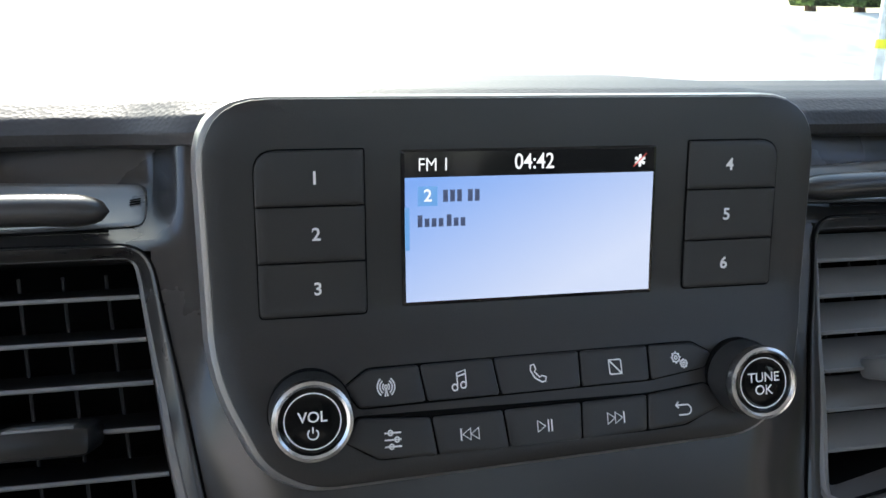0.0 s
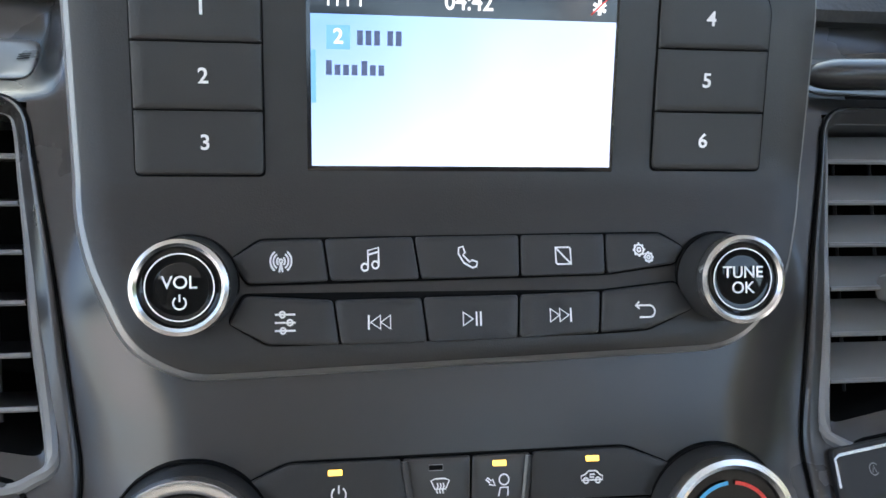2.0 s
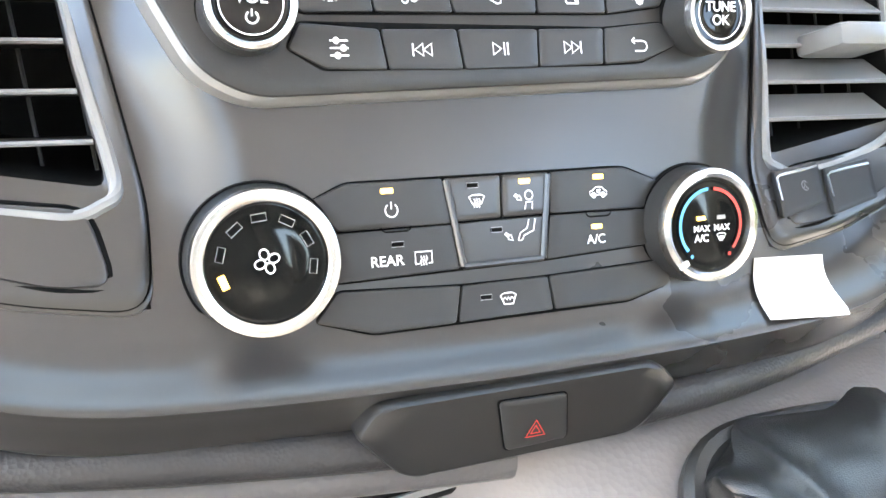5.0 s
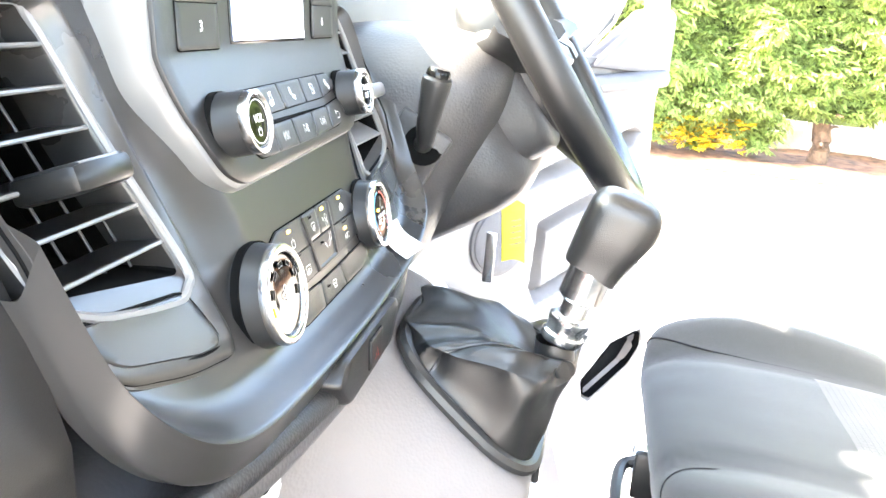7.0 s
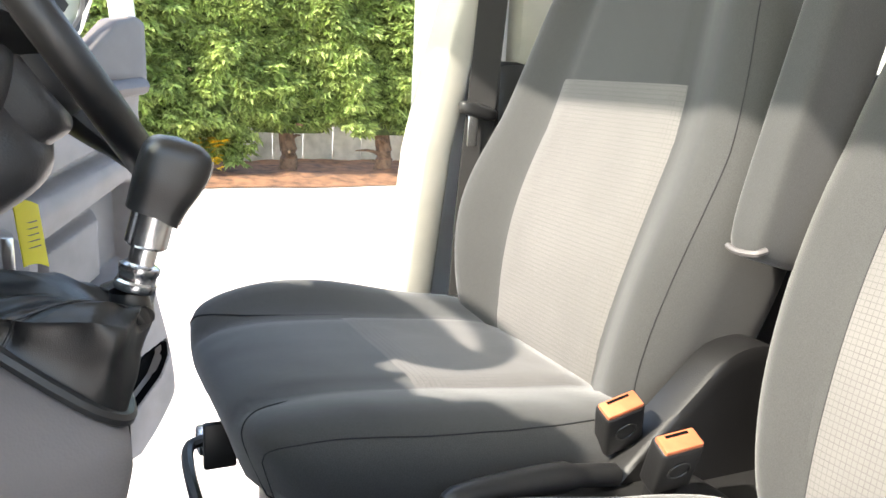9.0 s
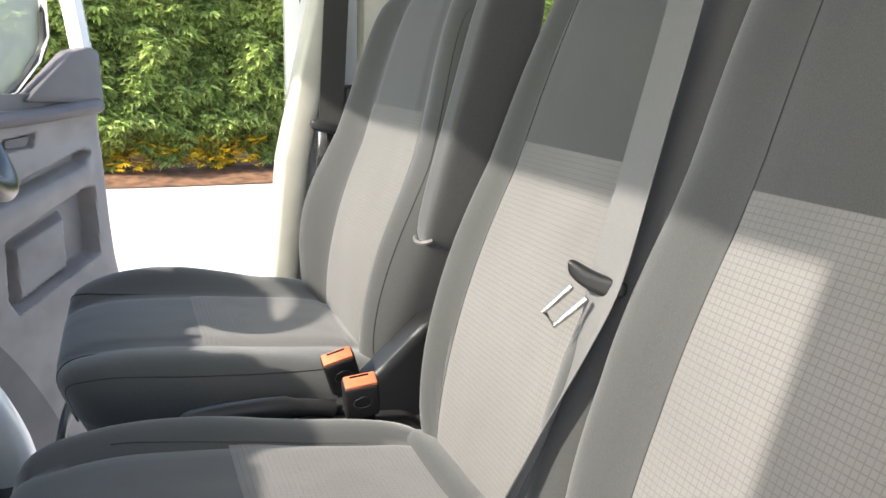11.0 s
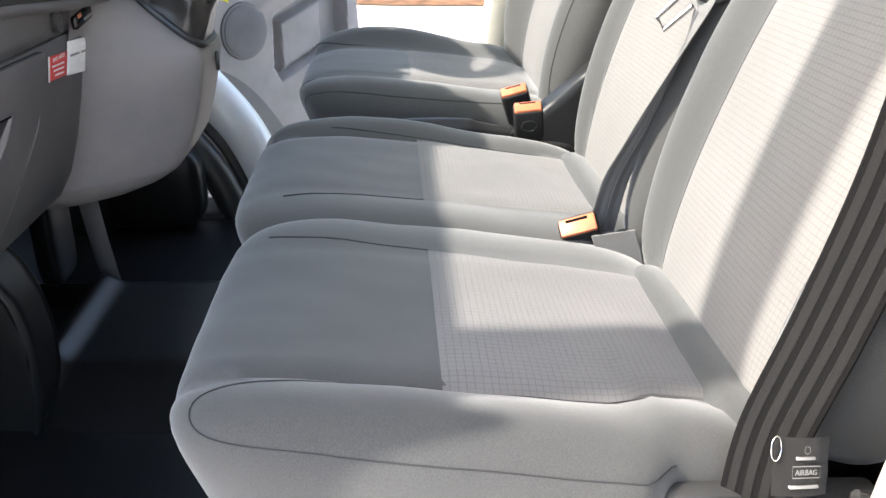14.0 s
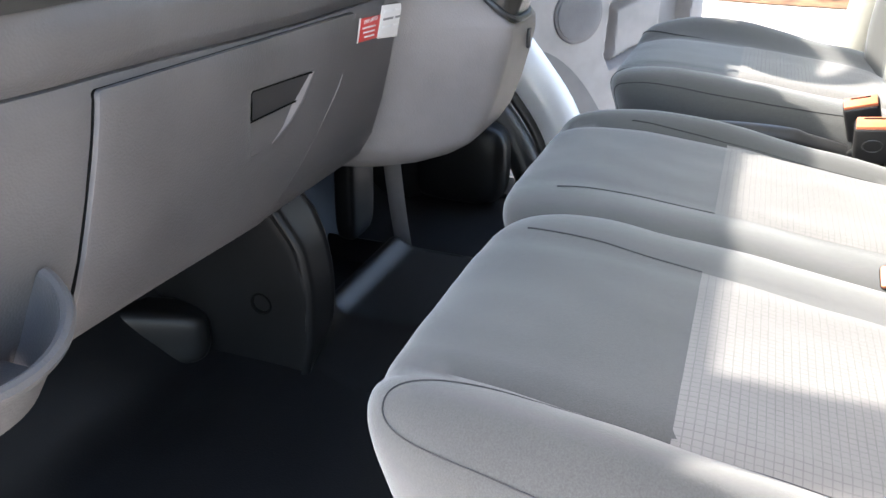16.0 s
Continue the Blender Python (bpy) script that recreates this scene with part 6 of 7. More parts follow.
def make_wheel():
    w = thing("steering_wheel", (0.435, -0.10, 0.95), "black grained three-spoke steering wheel", "steering wheel")
    m = Matrix.Translation((0.435, -0.110, 0.958)) @ pose(0, 0, 0, 90 - 34, 0, 0)
    R = 0.180
    part("rim", tube([m @ Vector((R * math.cos(2 * math.pi * k / 96), R * math.sin(2 * math.pi * k / 96), 0)) for k in range(96)], 0.0165, 16, closed=True), M_LEATHER, w)

    def hub(x, y, z):
        return m @ Vector((x, y - 0.01, z - 0.035))
    part("hub", soft_box(0.092, 0.080, 0.036, 4, hub, 10), M_PLASTIC, w)
    for ang in (178, 2, 270):
        a = radians(ang)
        pts = [m @ Vector((r * math.cos(a), r * math.sin(a) - 0.012 * (1 - r / R), -0.034 + 0.036 * (r / R) ** 2)) for r in (0.05, 0.08, 0.11, 0.14, 0.178)]
        part("spoke", tube(smooth_path(pts, 12), [0.052] * 3 + [0.048, 0.044, 0.040, 0.036, 0.032] + [0.028] * 4, 12, flat=(1.0, 0.42)), M_PLASTIC, w)
    part("hub_badge", lathe([(0.0, 0.0), (0.014, 0.0), (0.016, -0.002)], m @ pose(0, 0.0, -0.004), 24), M_FASCIA_GREY, w)
    c = thing("steering_column", (0.42, 0.02, 0.85), "dark grey steering column shroud with wiper stalk", "steering column")

    def shroud(x, y, z):
        t = (z + 0.16) / 0.32
        q = m @ Vector((x * (0.75 + 0.35 * t), y * (0.8 + 0.25 * t) - 0.045, z - 0.205))
        return q
    part("shroud", soft_box(0.115, 0.085, 0.15, 5, shroud, 12), M_COLUMN, c)
    part("upper_shroud", soft_box(0.10, 0.07, 0.03, 5, lambda x, y, z: m @ Vector((x, y - 0.03, z - 0.055)), 10), M_COLUMN, c)
    part("lower_shroud", soft_box(0.145, 0.115, 0.135, 4, lambda x, y, z: Vector((0.415 + x, 0.055 + y - 0.45 * z, 0.822 + z)), 12), M_COLUMN, c, "grey moulded lower shroud")
    pts = [(0.268, -0.028, 0.862), (0.256, -0.033, 0.868), (0.246, -0.036, 0.885), (0.241, -0.040, 0.908), (0.239, -0.042, 0.922)]
    st = part("stalk", tube(smooth_path(pts, 16), [0.009, 0.0085, 0.0075, 0.0072, 0.0075, 0.008, 0.0085, 0.009, 0.0095, 0.010, 0.0105, 0.011, 0.0118, 0.0122, 0.0118, 0.009], 14), M_PLASTIC, c, "black wiper stalk")
    part("stalk_cap", lathe([(0.0, 0.004), (0.008, 0.0035), (0.0098, 0.001), (0.0098, -0.003)], Matrix.Translation((0.239, -0.0425, 0.924)) @ pose(0, 0, 0, 12, 0, 0), 20), M_GLOSS, st)
    part("stalk_plate", box(0.272, -0.020, 0.858, 0.012, 0.05, 0.05, 0.004, (30, 0, 0)), M_COLUMN, c)
    part("stalk_bore", lathe([(0.017, -0.002), (0.017, 0.001), (0.012, 0.0015), (0.0, -0.002)], Matrix.Translation((0.264, -0.030, 0.862)) @ pose(0, 0, 0, 20, -70, 0), 24), M_GAP, c)
    k = thing("key_tag", (0.53, -0.095, 0.69), "yellow plastic tag hanging from the column", "tag")
    part("tag_card", sheet(lambda u, v: (0.517 + 0.036 * u, -0.076 - 0.024 * u - 0.008 * v, 0.768 - 0.072 * v - 0.010 * u + 0.004 * math.sin(3 * u)), 8, 10, 0.0012), M_YELLOW, k)
    part("tag_cord", tube(smooth_path([(0.530, -0.055, 0.81), (0.532, -0.078, 0.785), (0.534, -0.086, 0.762)], 8), 0.0012, 6), M_PLASTIC, k)
    part("key", box(0.512, -0.070, 0.700, 0.004, 0.012, 0.06, 0.001), M_STEEL, k)
    for q in range(5):
        part("text_bar", box(0.536, -0.0925 - 0.0008 * q, 0.742 - 0.007 * q, 0.022, 0.0008, 0.0012, 0, (0, 0, -34)), M_TRIM_DARK, k)


make_wheel()


# ---- passenger side of the dash ----
def low_face(x, z, off=0.0):
    rows = [(0.47, 0.10), (0.475, 0.085), (0.497, 0.045), (0.535, 0.022), (0.59, 0.004), (0.64, -0.008), (0.69, -0.018), (0.72, -0.022), (0.733, -0.019)]
    zz = z - 0.010 * smooth01((-0.25 - x) / 0.4)
    return Vector((x, soft_interp(rows, zz) + 0.02 * smooth01((-0.62 - x) / 0.16) - off, z + 0.1 * off))


def make_glovebox():
    g = thing("glovebox", (-0.37, 0.0, 0.5), "closed grey glovebox lid with moulded finger latch", "glovebox")
    out = rounded([(-0.632, 0.520), (-0.605, 0.7360), (-0.170, 0.7290), (-0.194, 0.655), (-0.238, 0.594), (-0.316, 0.5030)], [0.008, 0.006, 0.006, 0.03, 0.05, 0.01], 6)
    cup = rounded([(-0.398, 0.686), (-0.270, 0.680), (-0.288, 0.650), (-0.315, 0.628), (-0.345, 0.615), (-0.386, 0.613), (-0.393, 0.655)], 0.004, 4)
    cx, cz, n = -0.336, 0.655, 120

    def leave(poly, a):
        """Where the ray from the cup's middle at angle a leaves the outline."""
        best = 1.0
        for (x0, z0), (x1, z1) in zip(poly, poly[1:] + poly[:1]):
            ex, ez = x1 - x0, z1 - z0
            den = math.cos(a) * ez - math.sin(a) * ex
            if abs(den) > 1e-12:
                t = ((x0 - cx) * ez - (z0 - cz) * ex) / den
                q = ((x0 - cx) * math.sin(a) - (z0 - cz) * math.cos(a)) / den
                if t > 0 and -1e-9 <= q <= 1 + 1e-9:
                    best = min(best, t)
        return (cx + best * math.cos(a), cz + best * math.sin(a))
    turns = [math.atan2(b - cz, a - cx) for a, b in out] + [math.atan2(b - cz, a - cx) for a, b in cup]
    turns = sorted(set(round(a, 4) for a in turns + [2 * math.pi * k / n - math.pi for k in range(n)]))

    def ring_sheet(rows):
        bm = bmesh.new()
        loops = []
        for w, off in rows:
            ring = []
            for a in turns:
                (xo, zo), (xi, zi) = leave(out, a), leave(cup, a)
                ring.append(bm.verts.new(low_face(xi + (xo - xi) * w, zi + (zo - zi) * w, off)))
            loops.append(ring)
        for r1, r2 in zip(loops, loops[1:]):
            for k in range(len(turns)):
                bm.faces.new((r1[k], r1[(k + 1) % len(turns)], r2[(k + 1) % len(turns)], r2[k]))
        return bm
    part("lid_gap", ring_sheet([(1.003, -0.003), (1.003, 0.0022), (0.98, 0.0026), (0.3, 0.0026)]), M_GAP, g)
    part("lid", ring_sheet([(1.0, -0.003), (1.0, 0.0045), (0.996, 0.0066), (0.985, 0.0075)] + [(0.9 - 0.1 * k, 0.0075) for k in range(9)] + [(0.05, 0.0075), (0.01, 0.0068), (0.0, 0.0055), (-0.01, 0.0006)]), M_PAD, g)

    def scoop(lo, hi, o0, o1):
        """A facet of the finger cup between two heights, its depth sloping from o0 to o1."""
        def f(u, v):
            z = lo + (hi - lo) * v
            xs = [p[0] for p in cup]
            x0 = interp([(0.612, -0.386), (0.655, -0.393), (0.687, -0.398)], z)
            x1 = interp([(0.612, -0.345), (0.615, -0.343), (0.628, -0.315), (0.650, -0.288), (0.680, -0.270), (0.687, -0.270)], z)
            return low_face(x0 + (x1 - x0) * u, z, o0 + (o1 - o0) * v)
        return f
    # flap darker than the lid to paint the shade of its recess
    part("latch_flap", sheet(scoop(0.652, 0.6855, 0.0014, 0.0050), 14, 6, 0.0008), M_DARKPAD, g, "latch flap, its shade put into a darker grey")
    part("latch_cup", sheet(scoop(0.6135, 0.651, 0.0066, 0.0008), 14, 8, 0.0006), M_PAD, g, "recessed finger cup")
    rim = [(-0.3925, 0.655), (-0.3955, 0.672), (-0.3970, 0.6845), (-0.380, 0.6848), (-0.330, 0.6825), (-0.275, 0.6790)]
    part("latch_gap", tube(smooth_path([low_face(a, b, 0.0064) for a, b in rim], 40), 0.0010, 6), M_GAP, g, "dark gap round the latch flap")
    part("flap_gap", tube(smooth_path([low_face(a, b, 0.0030) for a, b in ((-0.391, 0.6515), (-0.34, 0.6515), (-0.292, 0.6515))], 20), 0.0010, 6), M_GAP, g)
    # cup wall paler than the lid, painting the light it catches
    part("latch_wall", sheet(lambda u, v: low_face(interp([(0.0, -0.272), (0.45, -0.291), (0.8, -0.318), (1.0, -0.345)], u) - 0.010 * v, 0.680 - 0.064 * u, 0.0072 - 0.0055 * v), 14, 4, 0.0006), M_CONSOLE, g, "side wall of the finger cup, light put into its colour")
    edge = [(-0.1705, 0.727), (-0.1935, 0.657), (-0.204, 0.636), (-0.236, 0.597), (-0.270, 0.557), (-0.313, 0.507)]
    part("lid_edge", tube(smooth_path([low_face(a - 0.001, b, 0.0062) for a, b in edge], 40), 0.0011, 6), M_CONSOLE, g, "lighter lid edge")
    # side pocket in the dash end
    p = thing("dash_pocket", (-0.70, 0.0, 0.52), "grey moulded open side pocket at the dash end", "pocket")
    def pocket(u, v):
        a = 3.1416 * u
        x = -0.742 + 0.085 * math.cos(a) * (0.85 + 0.15 * v)
        return (x, -0.055 + 0.06 * (1 - math.sin(a)) + 0.03 * (1 - v), 0.525 + 0.05 * v + 0.03 * v * (1 - math.sin(a)))
    part("pocket_wall", sheet(pocket, 24, 12, 0.006), M_PAD, p)
    part("pocket_rim", tube([Vector(pocket(k / 30, 1.0)) for k in range(31)], 0.006, 8), M_PAD, p)
    part("pocket_floor", box(-0.742, 0.02, 0.530, 0.12, 0.05, 0.012, 0.004), M_PAD, p)
    # stickers
    s = thing("warning_sticker", (-0.12, -0.02, 0.69), "red speed limit sticker with small white lettering", "sticker")
    f = lambda a, b, o=0.0: low_face(a, b, o + 0.0012)
    part("sticker_sheet", plate([(-0.150, 0.6890), (-0.092, 0.6855), (-0.090, 0.7145), (-0.148, 0.7180)], f, 0.0005, 0.0001, 0.0, 3), M_RED, s)
    part("white_edge", plate([(-0.1535, 0.6885), (-0.150, 0.6883), (-0.148, 0.7185), (-0.1515, 0.7187)], f, 0.0006, 0.0001, 0.0, 2), M_PAPER, s)
    words("SPEED LIMITED", 0.0062, face_pose(f, -0.120, 0.7120, 0.0007), M_MARK, s, bold=0.0001)
    for q in range(3):
        part("text_bar", plate([(-0.142 + 0.004 * q, 0.7040 - 0.006 * q), (-0.103, 0.7020 - 0.006 * q), (-0.103, 0.7042 - 0.006 * q), (-0.142 + 0.004 * q, 0.7062 - 0.006 * q)], f, 0.0007, 0.0001, 0.0, 2), M_MARK, s)
    s = thing("white_sticker", (-0.04, -0.02, 0.69), "white notice sticker with faint grey print", "sticker")
    part("sticker_sheet", plate(rounded([(-0.094, 0.6840), (0.034, 0.668), (0.030, 0.7150), (-0.086, 0.7250)], 0.004, 3), f, 0.0009, 0.0001, 0.0, 5), M_PAPER, s)
    for q in range(3):
        for x0, x1 in ((-0.080, -0.048), (-0.042, -0.020), (-0.014, 0.020)):
            z = 0.715 - 0.010 * q - 0.07 * (x0 + 0.08)
            part("text_bar", plate([(x0, z), (x1, z - 0.07 * (x1 - x0)), (x1, z + 0.003 - 0.07 * (x1 - x0)), (x0, z + 0.003)], f, 0.0011, 0.0001, 0.0, 2), M_MARK_DIM if q % 2 else M_MARK, s)
    # socket and small switch plate above them
    k = thing("power_socket", (-0.10, -0.03, 0.76), "black round power socket cap in the dash pad", "socket")
    m = Matrix.Translation((-0.118, -0.028, 0.758)) @ pose(0, 0, 0, 90, 0, 0)
    part("socket_ring", lathe([(0.017, -0.004), (0.017, 0.002), (0.015, 0.0035), (0.012, 0.002), (0.0, 0.003)], m, 28), M_PLASTIC, k)
    strokes([arc(5.0, 0, 360, 20)], on_pose(m), 0, 0, 1.0, M_MARK_DIM, k, 0.0008, 0.0036)
    k = thing("airbag_switch_plate", (-0.03, -0.03, 0.755), "black switch plate with small orange lamp and lettering", "switch plate")
    part("plate_body", box(-0.030, -0.030, 0.750, 0.085, 0.008, 0.017, 0.003, (0, -7, 0)), M_GLOSS, k)
    part("orange_lamp", box(-0.060, -0.0345, 0.7535, 0.012, 0.001, 0.005, 0, (0, -7, 0)), M_ORANGE, k)
    part("text_bar", box(-0.022, -0.0345, 0.7490, 0.045, 0.001, 0.003, 0, (0, -7, 0)), M_MARK_DIM, k)


make_glovebox()


# ---- footwell ----
def make_footwell():
    f = thing("footwell", (0, 0.3, FLOOR), "black moulded footwell liner", "footwell", kind="structure")
    ridge = [(0.13, 0.099), (0.155, 0.097), (0.225, 0.084), (0.295, 0.081), (0.367, 0.091), (0.406, 0.113), (0.46, 0.155)]
    heel = [(0.13, 0.105), (0.155, 0.099), (0.20, 0.078), (0.27, 0.060), (0.32, 0.058), (0.37, 0.064), (0.423, 0.082), (0.46, 0.11)]

    def tunnel(u, v):
        z = 0.13 + 0.34 * v
        yr, yh = spline(ridge, z), spline(heel, z)
        rows = [(0.0, -0.128, 0.60), (0.45, -0.128, yr + 0.02), (0.52, -0.1265, yr + 0.006), (0.56, -0.1225, yr), (0.60, -0.117, yr - 0.003),
                (0.74, -0.098, yh + 0.002), (0.78, -0.092, yh), (0.82, -0.085, yh + 0.004), (1.0, 0.05, yh + 0.16)]
        return (interp([(a, b) for a, b, c in rows], u) - 0.02 * (v - 0.5) * (u < 0.5), interp([(a, c) for a, b, c in rows], u), z)
    part("tunnel", grid(tunnel, 100, 40), M_LINER, f, "black moulded tunnel liner")

    def hump(u, v):
        x, y = -0.130 + 0.50 * u, -0.22 + 0.50 * v
        z = soft_interp([(-0.14, 0.140), (-0.118, 0.152), (-0.02, 0.196), (-0.002, 0.203), (0.02, 0.204), (0.285, 0.204), (0.300, 0.198), (0.36, 0.16), (0.40, 0.14)], x, 0.008)
        bead = 0.020 * math.exp(-((y - 0.118) / 0.024) ** 2) - 0.06 * smooth01((y - 0.125) / 0.07)
        return (x, y, z + bead * smooth01((z - 0.15) / 0.05) * smooth01((0.31 - x) / 0.03))
    part("floor_hump", grid(hump, 80, 60), M_RUBBER, f, "raised black rubber floor hump")
    duct_turn = math.atan2(0.46 - 0.27, -0.233 + 0.135)
    part("floor_duct", soft_box(0.15, 0.045, 0.046, 5, lambda x, y, z: Vector((-0.190, 0.405, FLOOR + 0.047)) + Matrix.Rotation(duct_turn, 3, 'Z') @ Vector((x, y * (1 - 2.2 * (z + 0.046)), z + 0.10 * (x + 0.15) * (z > 0))), 10), M_LINER, f, "black floor duct")
    part("wheel_arch", soft_box(0.13, 0.22, 0.20, 3, lambda x, y, z: Vector((0.74 + x, 0.42 + y, 0.24 + z)), 10), M_LINER, f, "black wheel arch liner")
    part("column_stay", tube(smooth_path([(0.285, 0.13, 0.41), (0.297, 0.13, 0.352), (0.317, 0.13, 0.275), (0.352, 0.13, 0.165)], 14), 0.014, 8, flat=(1.3, 0.5)), M_CONSOLE, f, "taupe plastic stay")
    part("stay_cover", soft_box(0.050, 0.02, 0.10, 5, lambda x, y, z: Vector((0.180 + x, 0.155 + y, 0.365 + z)), 6), M_LINER, f, "black cover behind the stay")
    part("floor_plug", lathe([(0.0, -0.004), (0.013, -0.004), (0.0155, 0.001), (0.0175, 0.0015), (0.0185, 0.0)], Matrix.Translation((-0.1285, 0.167, 0.272)) @ pose(0, 0, 0, 90, 0, -90), 24), M_GAP, f)
    arc_pts = [(0.16, 0.60), (0.09, 0.52), (0.02, 0.44), (-0.05, 0.35), (-0.095, 0.25), (-0.115, 0.16), (-0.125, 0.08)]
    part("door_aperture", tube(smooth_path([(0.845, y, z) for y, z in arc_pts], 30), 0.052, 12, flat=(1.2, 1.0), up=(1, 0, 0)), M_WHITE, f, "white painted door aperture")
    part("aperture_seal", tube(smooth_path([(0.80, y + 0.030, z - 0.035) for y, z in arc_pts], 30), 0.013, 10), M_PLASTIC, f, "black rubber door seal")
    part("scuff_trim", tube(smooth_path([(0.77, y + 0.060, z - 0.070) for y, z in arc_pts], 30), 0.038, 12), M_PLASTIC, f, "black plastic scuff trim")
    part("lower_liner", soft_box(0.05, 0.12, 0.10, 4, lambda x, y, z: Vector((0.70 + x, 0.13 + y, 0.25 + z)), 8), M_LINER, f)
    return f


make_footwell()

# ---- open driver door ----
HINGE = Vector((0.86, 0.40, 0.0))
DOOR_D, DOOR_N = Vector((0.731, -0.682, 0)), Vector((-0.682, -0.731, 0))


def door_at(d, z, off=0.0):
    return HINGE + DOOR_D * d + DOOR_N * off + Vector((0, 0, z))


def make_door():
    d = thing("driver_door", (0.9, 0.38, 0.0), "open driver door with light grey trim, speaker and window", "van door")
    at = lambda a, z, o=0.0: door_at(a, z, o)
    # outer shell, then the trim card in front of it
    shell = rounded([(0.02, -0.02), (0.97, -0.095), (1.205, 0.060), (1.10, 0.43), (1.045, 0.86), (0.02, 0.90)], 0.05, 5)
    part("outer_skin", plate(shell, at, -0.085, 0.01, 0.04, 6), M_WHITE, d, "white painted door shell")
    hollows = (
        ([(0.727, 0.340), (1.013, 0.444), (1.011, 0.640), (0.978, 0.642), (0.708, 0.539), (0.702, 0.385)], 0.050, 0.018),
        ([(0.616, 0.637), (0.667, 0.616), (0.974, 0.702), (1.008, 0.736), (0.953, 0.757), (0.754, 0.679)], 0.040, 0.018),
        ([(0.722, 0.757), (0.817, 0.763), (0.827, 0.802), (0.722, 0.790)], 0.020, 0.012),
        ([(1.126, 0.216), (1.015, 0.194), (0.925, 0.110), (0.932, 0.065), (0.962, 0.045), (1.095, 0.119), (1.131, 0.169)], 0.045, 0.014))
    inner_face = [(0.740, 0.350), (0.928, 0.420), (0.926, 0.585), (0.734, 0.520)]

    def inside(poly, p, q):
        """How far (p, q) lies inside a convex outline; below 0 outside it."""
        area = sum(x0 * y1 - x1 * y0 for (x0, y0), (x1, y1) in zip(poly, poly[1:] + poly[:1]))
        best = 1.0
        for (x0, y0), (x1, y1) in zip(poly, poly[1:] + poly[:1]):
            best = min(best, ((x1 - x0) * (q - y0) - (y1 - y0) * (p - x0)) / math.hypot(x1 - x0, y1 - y0) * (1 if area > 0 else -1))
        return best

    def card(u, v):
        z = -0.06 + 0.925 * v
        right = spline([(-0.08, 1.00), (0.0, 1.12), (0.07, 1.176), (0.15, 1.165), (0.43, 1.086), (0.82, 1.052), (0.87, 1.035)], z)
        p = 0.04 + (right - 0.04) * u
        off = -0.018 * (1 - smooth01((right - p) / 0.022))
        for poly, deep, soft in hollows:
            off -= deep * smooth01(inside(poly, p, z) / soft + 0.15)
        off += 0.030 * smooth01(inside(inner_face, p, z) / 0.02)
        bar = z - (0.578 + 0.33 * (p - 0.66))
        off += 0.012 * math.exp(-(bar / 0.03) ** 2) * smooth01((p - 0.60) / 0.08) * smooth01((1.02 - p) / 0.04)
        off += 0.010 * math.exp(-((z - 0.845) / 0.022) ** 2) * smooth01((p - 0.5) / 0.1)
        return at(p, z, off)
    bm = grid(card, 190, 170)
    bmesh.ops.recalc_face_normals(bm, faces=bm.faces)
    part("trim_card", bm, M_TRIM, d, "light grey moulded trim card with map pocket")
    # near-black sheet added to paint the shade inside the bin
    part("bottle_bin_shade", plate(rounded([(1.122, 0.212), (1.127, 0.169), (1.094, 0.124), (0.962, 0.051), (0.936, 0.068), (0.931, 0.11), (1.016, 0.189)], 0.012, 4), at, -0.036, 0.002, 0.0, 5), M_GAP, d, "shade in the bottle bin, as a near-black sheet")
    pts = [at(a, z, 0.012) for a, z in ((0.50, 0.835), (0.69, 0.838), (0.84, 0.846), (0.95, 0.856), (1.03, 0.862))]
    part("sill_shelf", tube(smooth_path(pts, 20), 0.026, 10, flat=(1.0, 0.8)), M_TRIM_DARK, d, "mid-grey waist rail")
    part("waist_strip", plate(rounded([(0.45, 0.855), (1.035, 0.860), (1.03, 0.90), (0.45, 0.90)], 0.01, 3), at, 0.006, 0.004, 0.03, 5), M_TRIM_DARK, d)
    part("door_handle", plate(rounded([(0.735, 0.765), (0.800, 0.768), (0.812, 0.795), (0.735, 0.787)], 0.008, 4), at, -0.004, 0.003, 0.012, 4), M_TRIM_DARK, d, "mid-grey inner handle")
    part("corner_sail", plate(rounded([(0.790, 0.880), (1.050, 0.866), (1.045, 1.005), (1.016, 1.018), (0.950, 1.005)], 0.010, 4), at, 0.018, 0.006, 0.03, 5), M_TRIM_DARK, d, "mid-grey corner trim")
    # speaker
    c = (0.598, 0.508)
    ring = [(c[0] + 0.082 * math.cos(2 * math.pi * k / 40), c[1] + 0.082 * math.sin(2 * math.pi * k / 40)) for k in range(40)]
    part("speaker_ring", plate(ring, at, 0.006, 0.004, 0.0, 3), M_TRIM_DARK, d)
    part("speaker_grille", plate([(c[0] + (a - c[0]) * 0.90, c[1] + (b - c[1]) * 0.90) for a, b in ring], at, 0.009, 0.003, 0.0, 4), leather_mat("speaker_mesh", (0.11, 0.105, 0.11), 0.6, 500.0, 0.8), d, "round grey speaker mesh")
    # darker lower wheel arch piece
    arch = [at(0.40 + 0.50 * t, 0.43 - 0.62 * t ** 2.1, 0.012) for t in [k / 20 for k in range(21)]]
    bm = bmesh.new()
    rows = [[bm.verts.new(p), bm.verts.new(p + Vector((0, 0, -0.16 - 0.2 * k / 20)) + DOOR_D * -0.12)] for k, p in enumerate(arch)]
    for a, b in zip(rows, rows[1:]):
        bm.faces.new((a[0], b[0], b[1], a[1]))
    part("lower_panel", bm, M_TRIM_DARK, d, "dark grey lower panel")
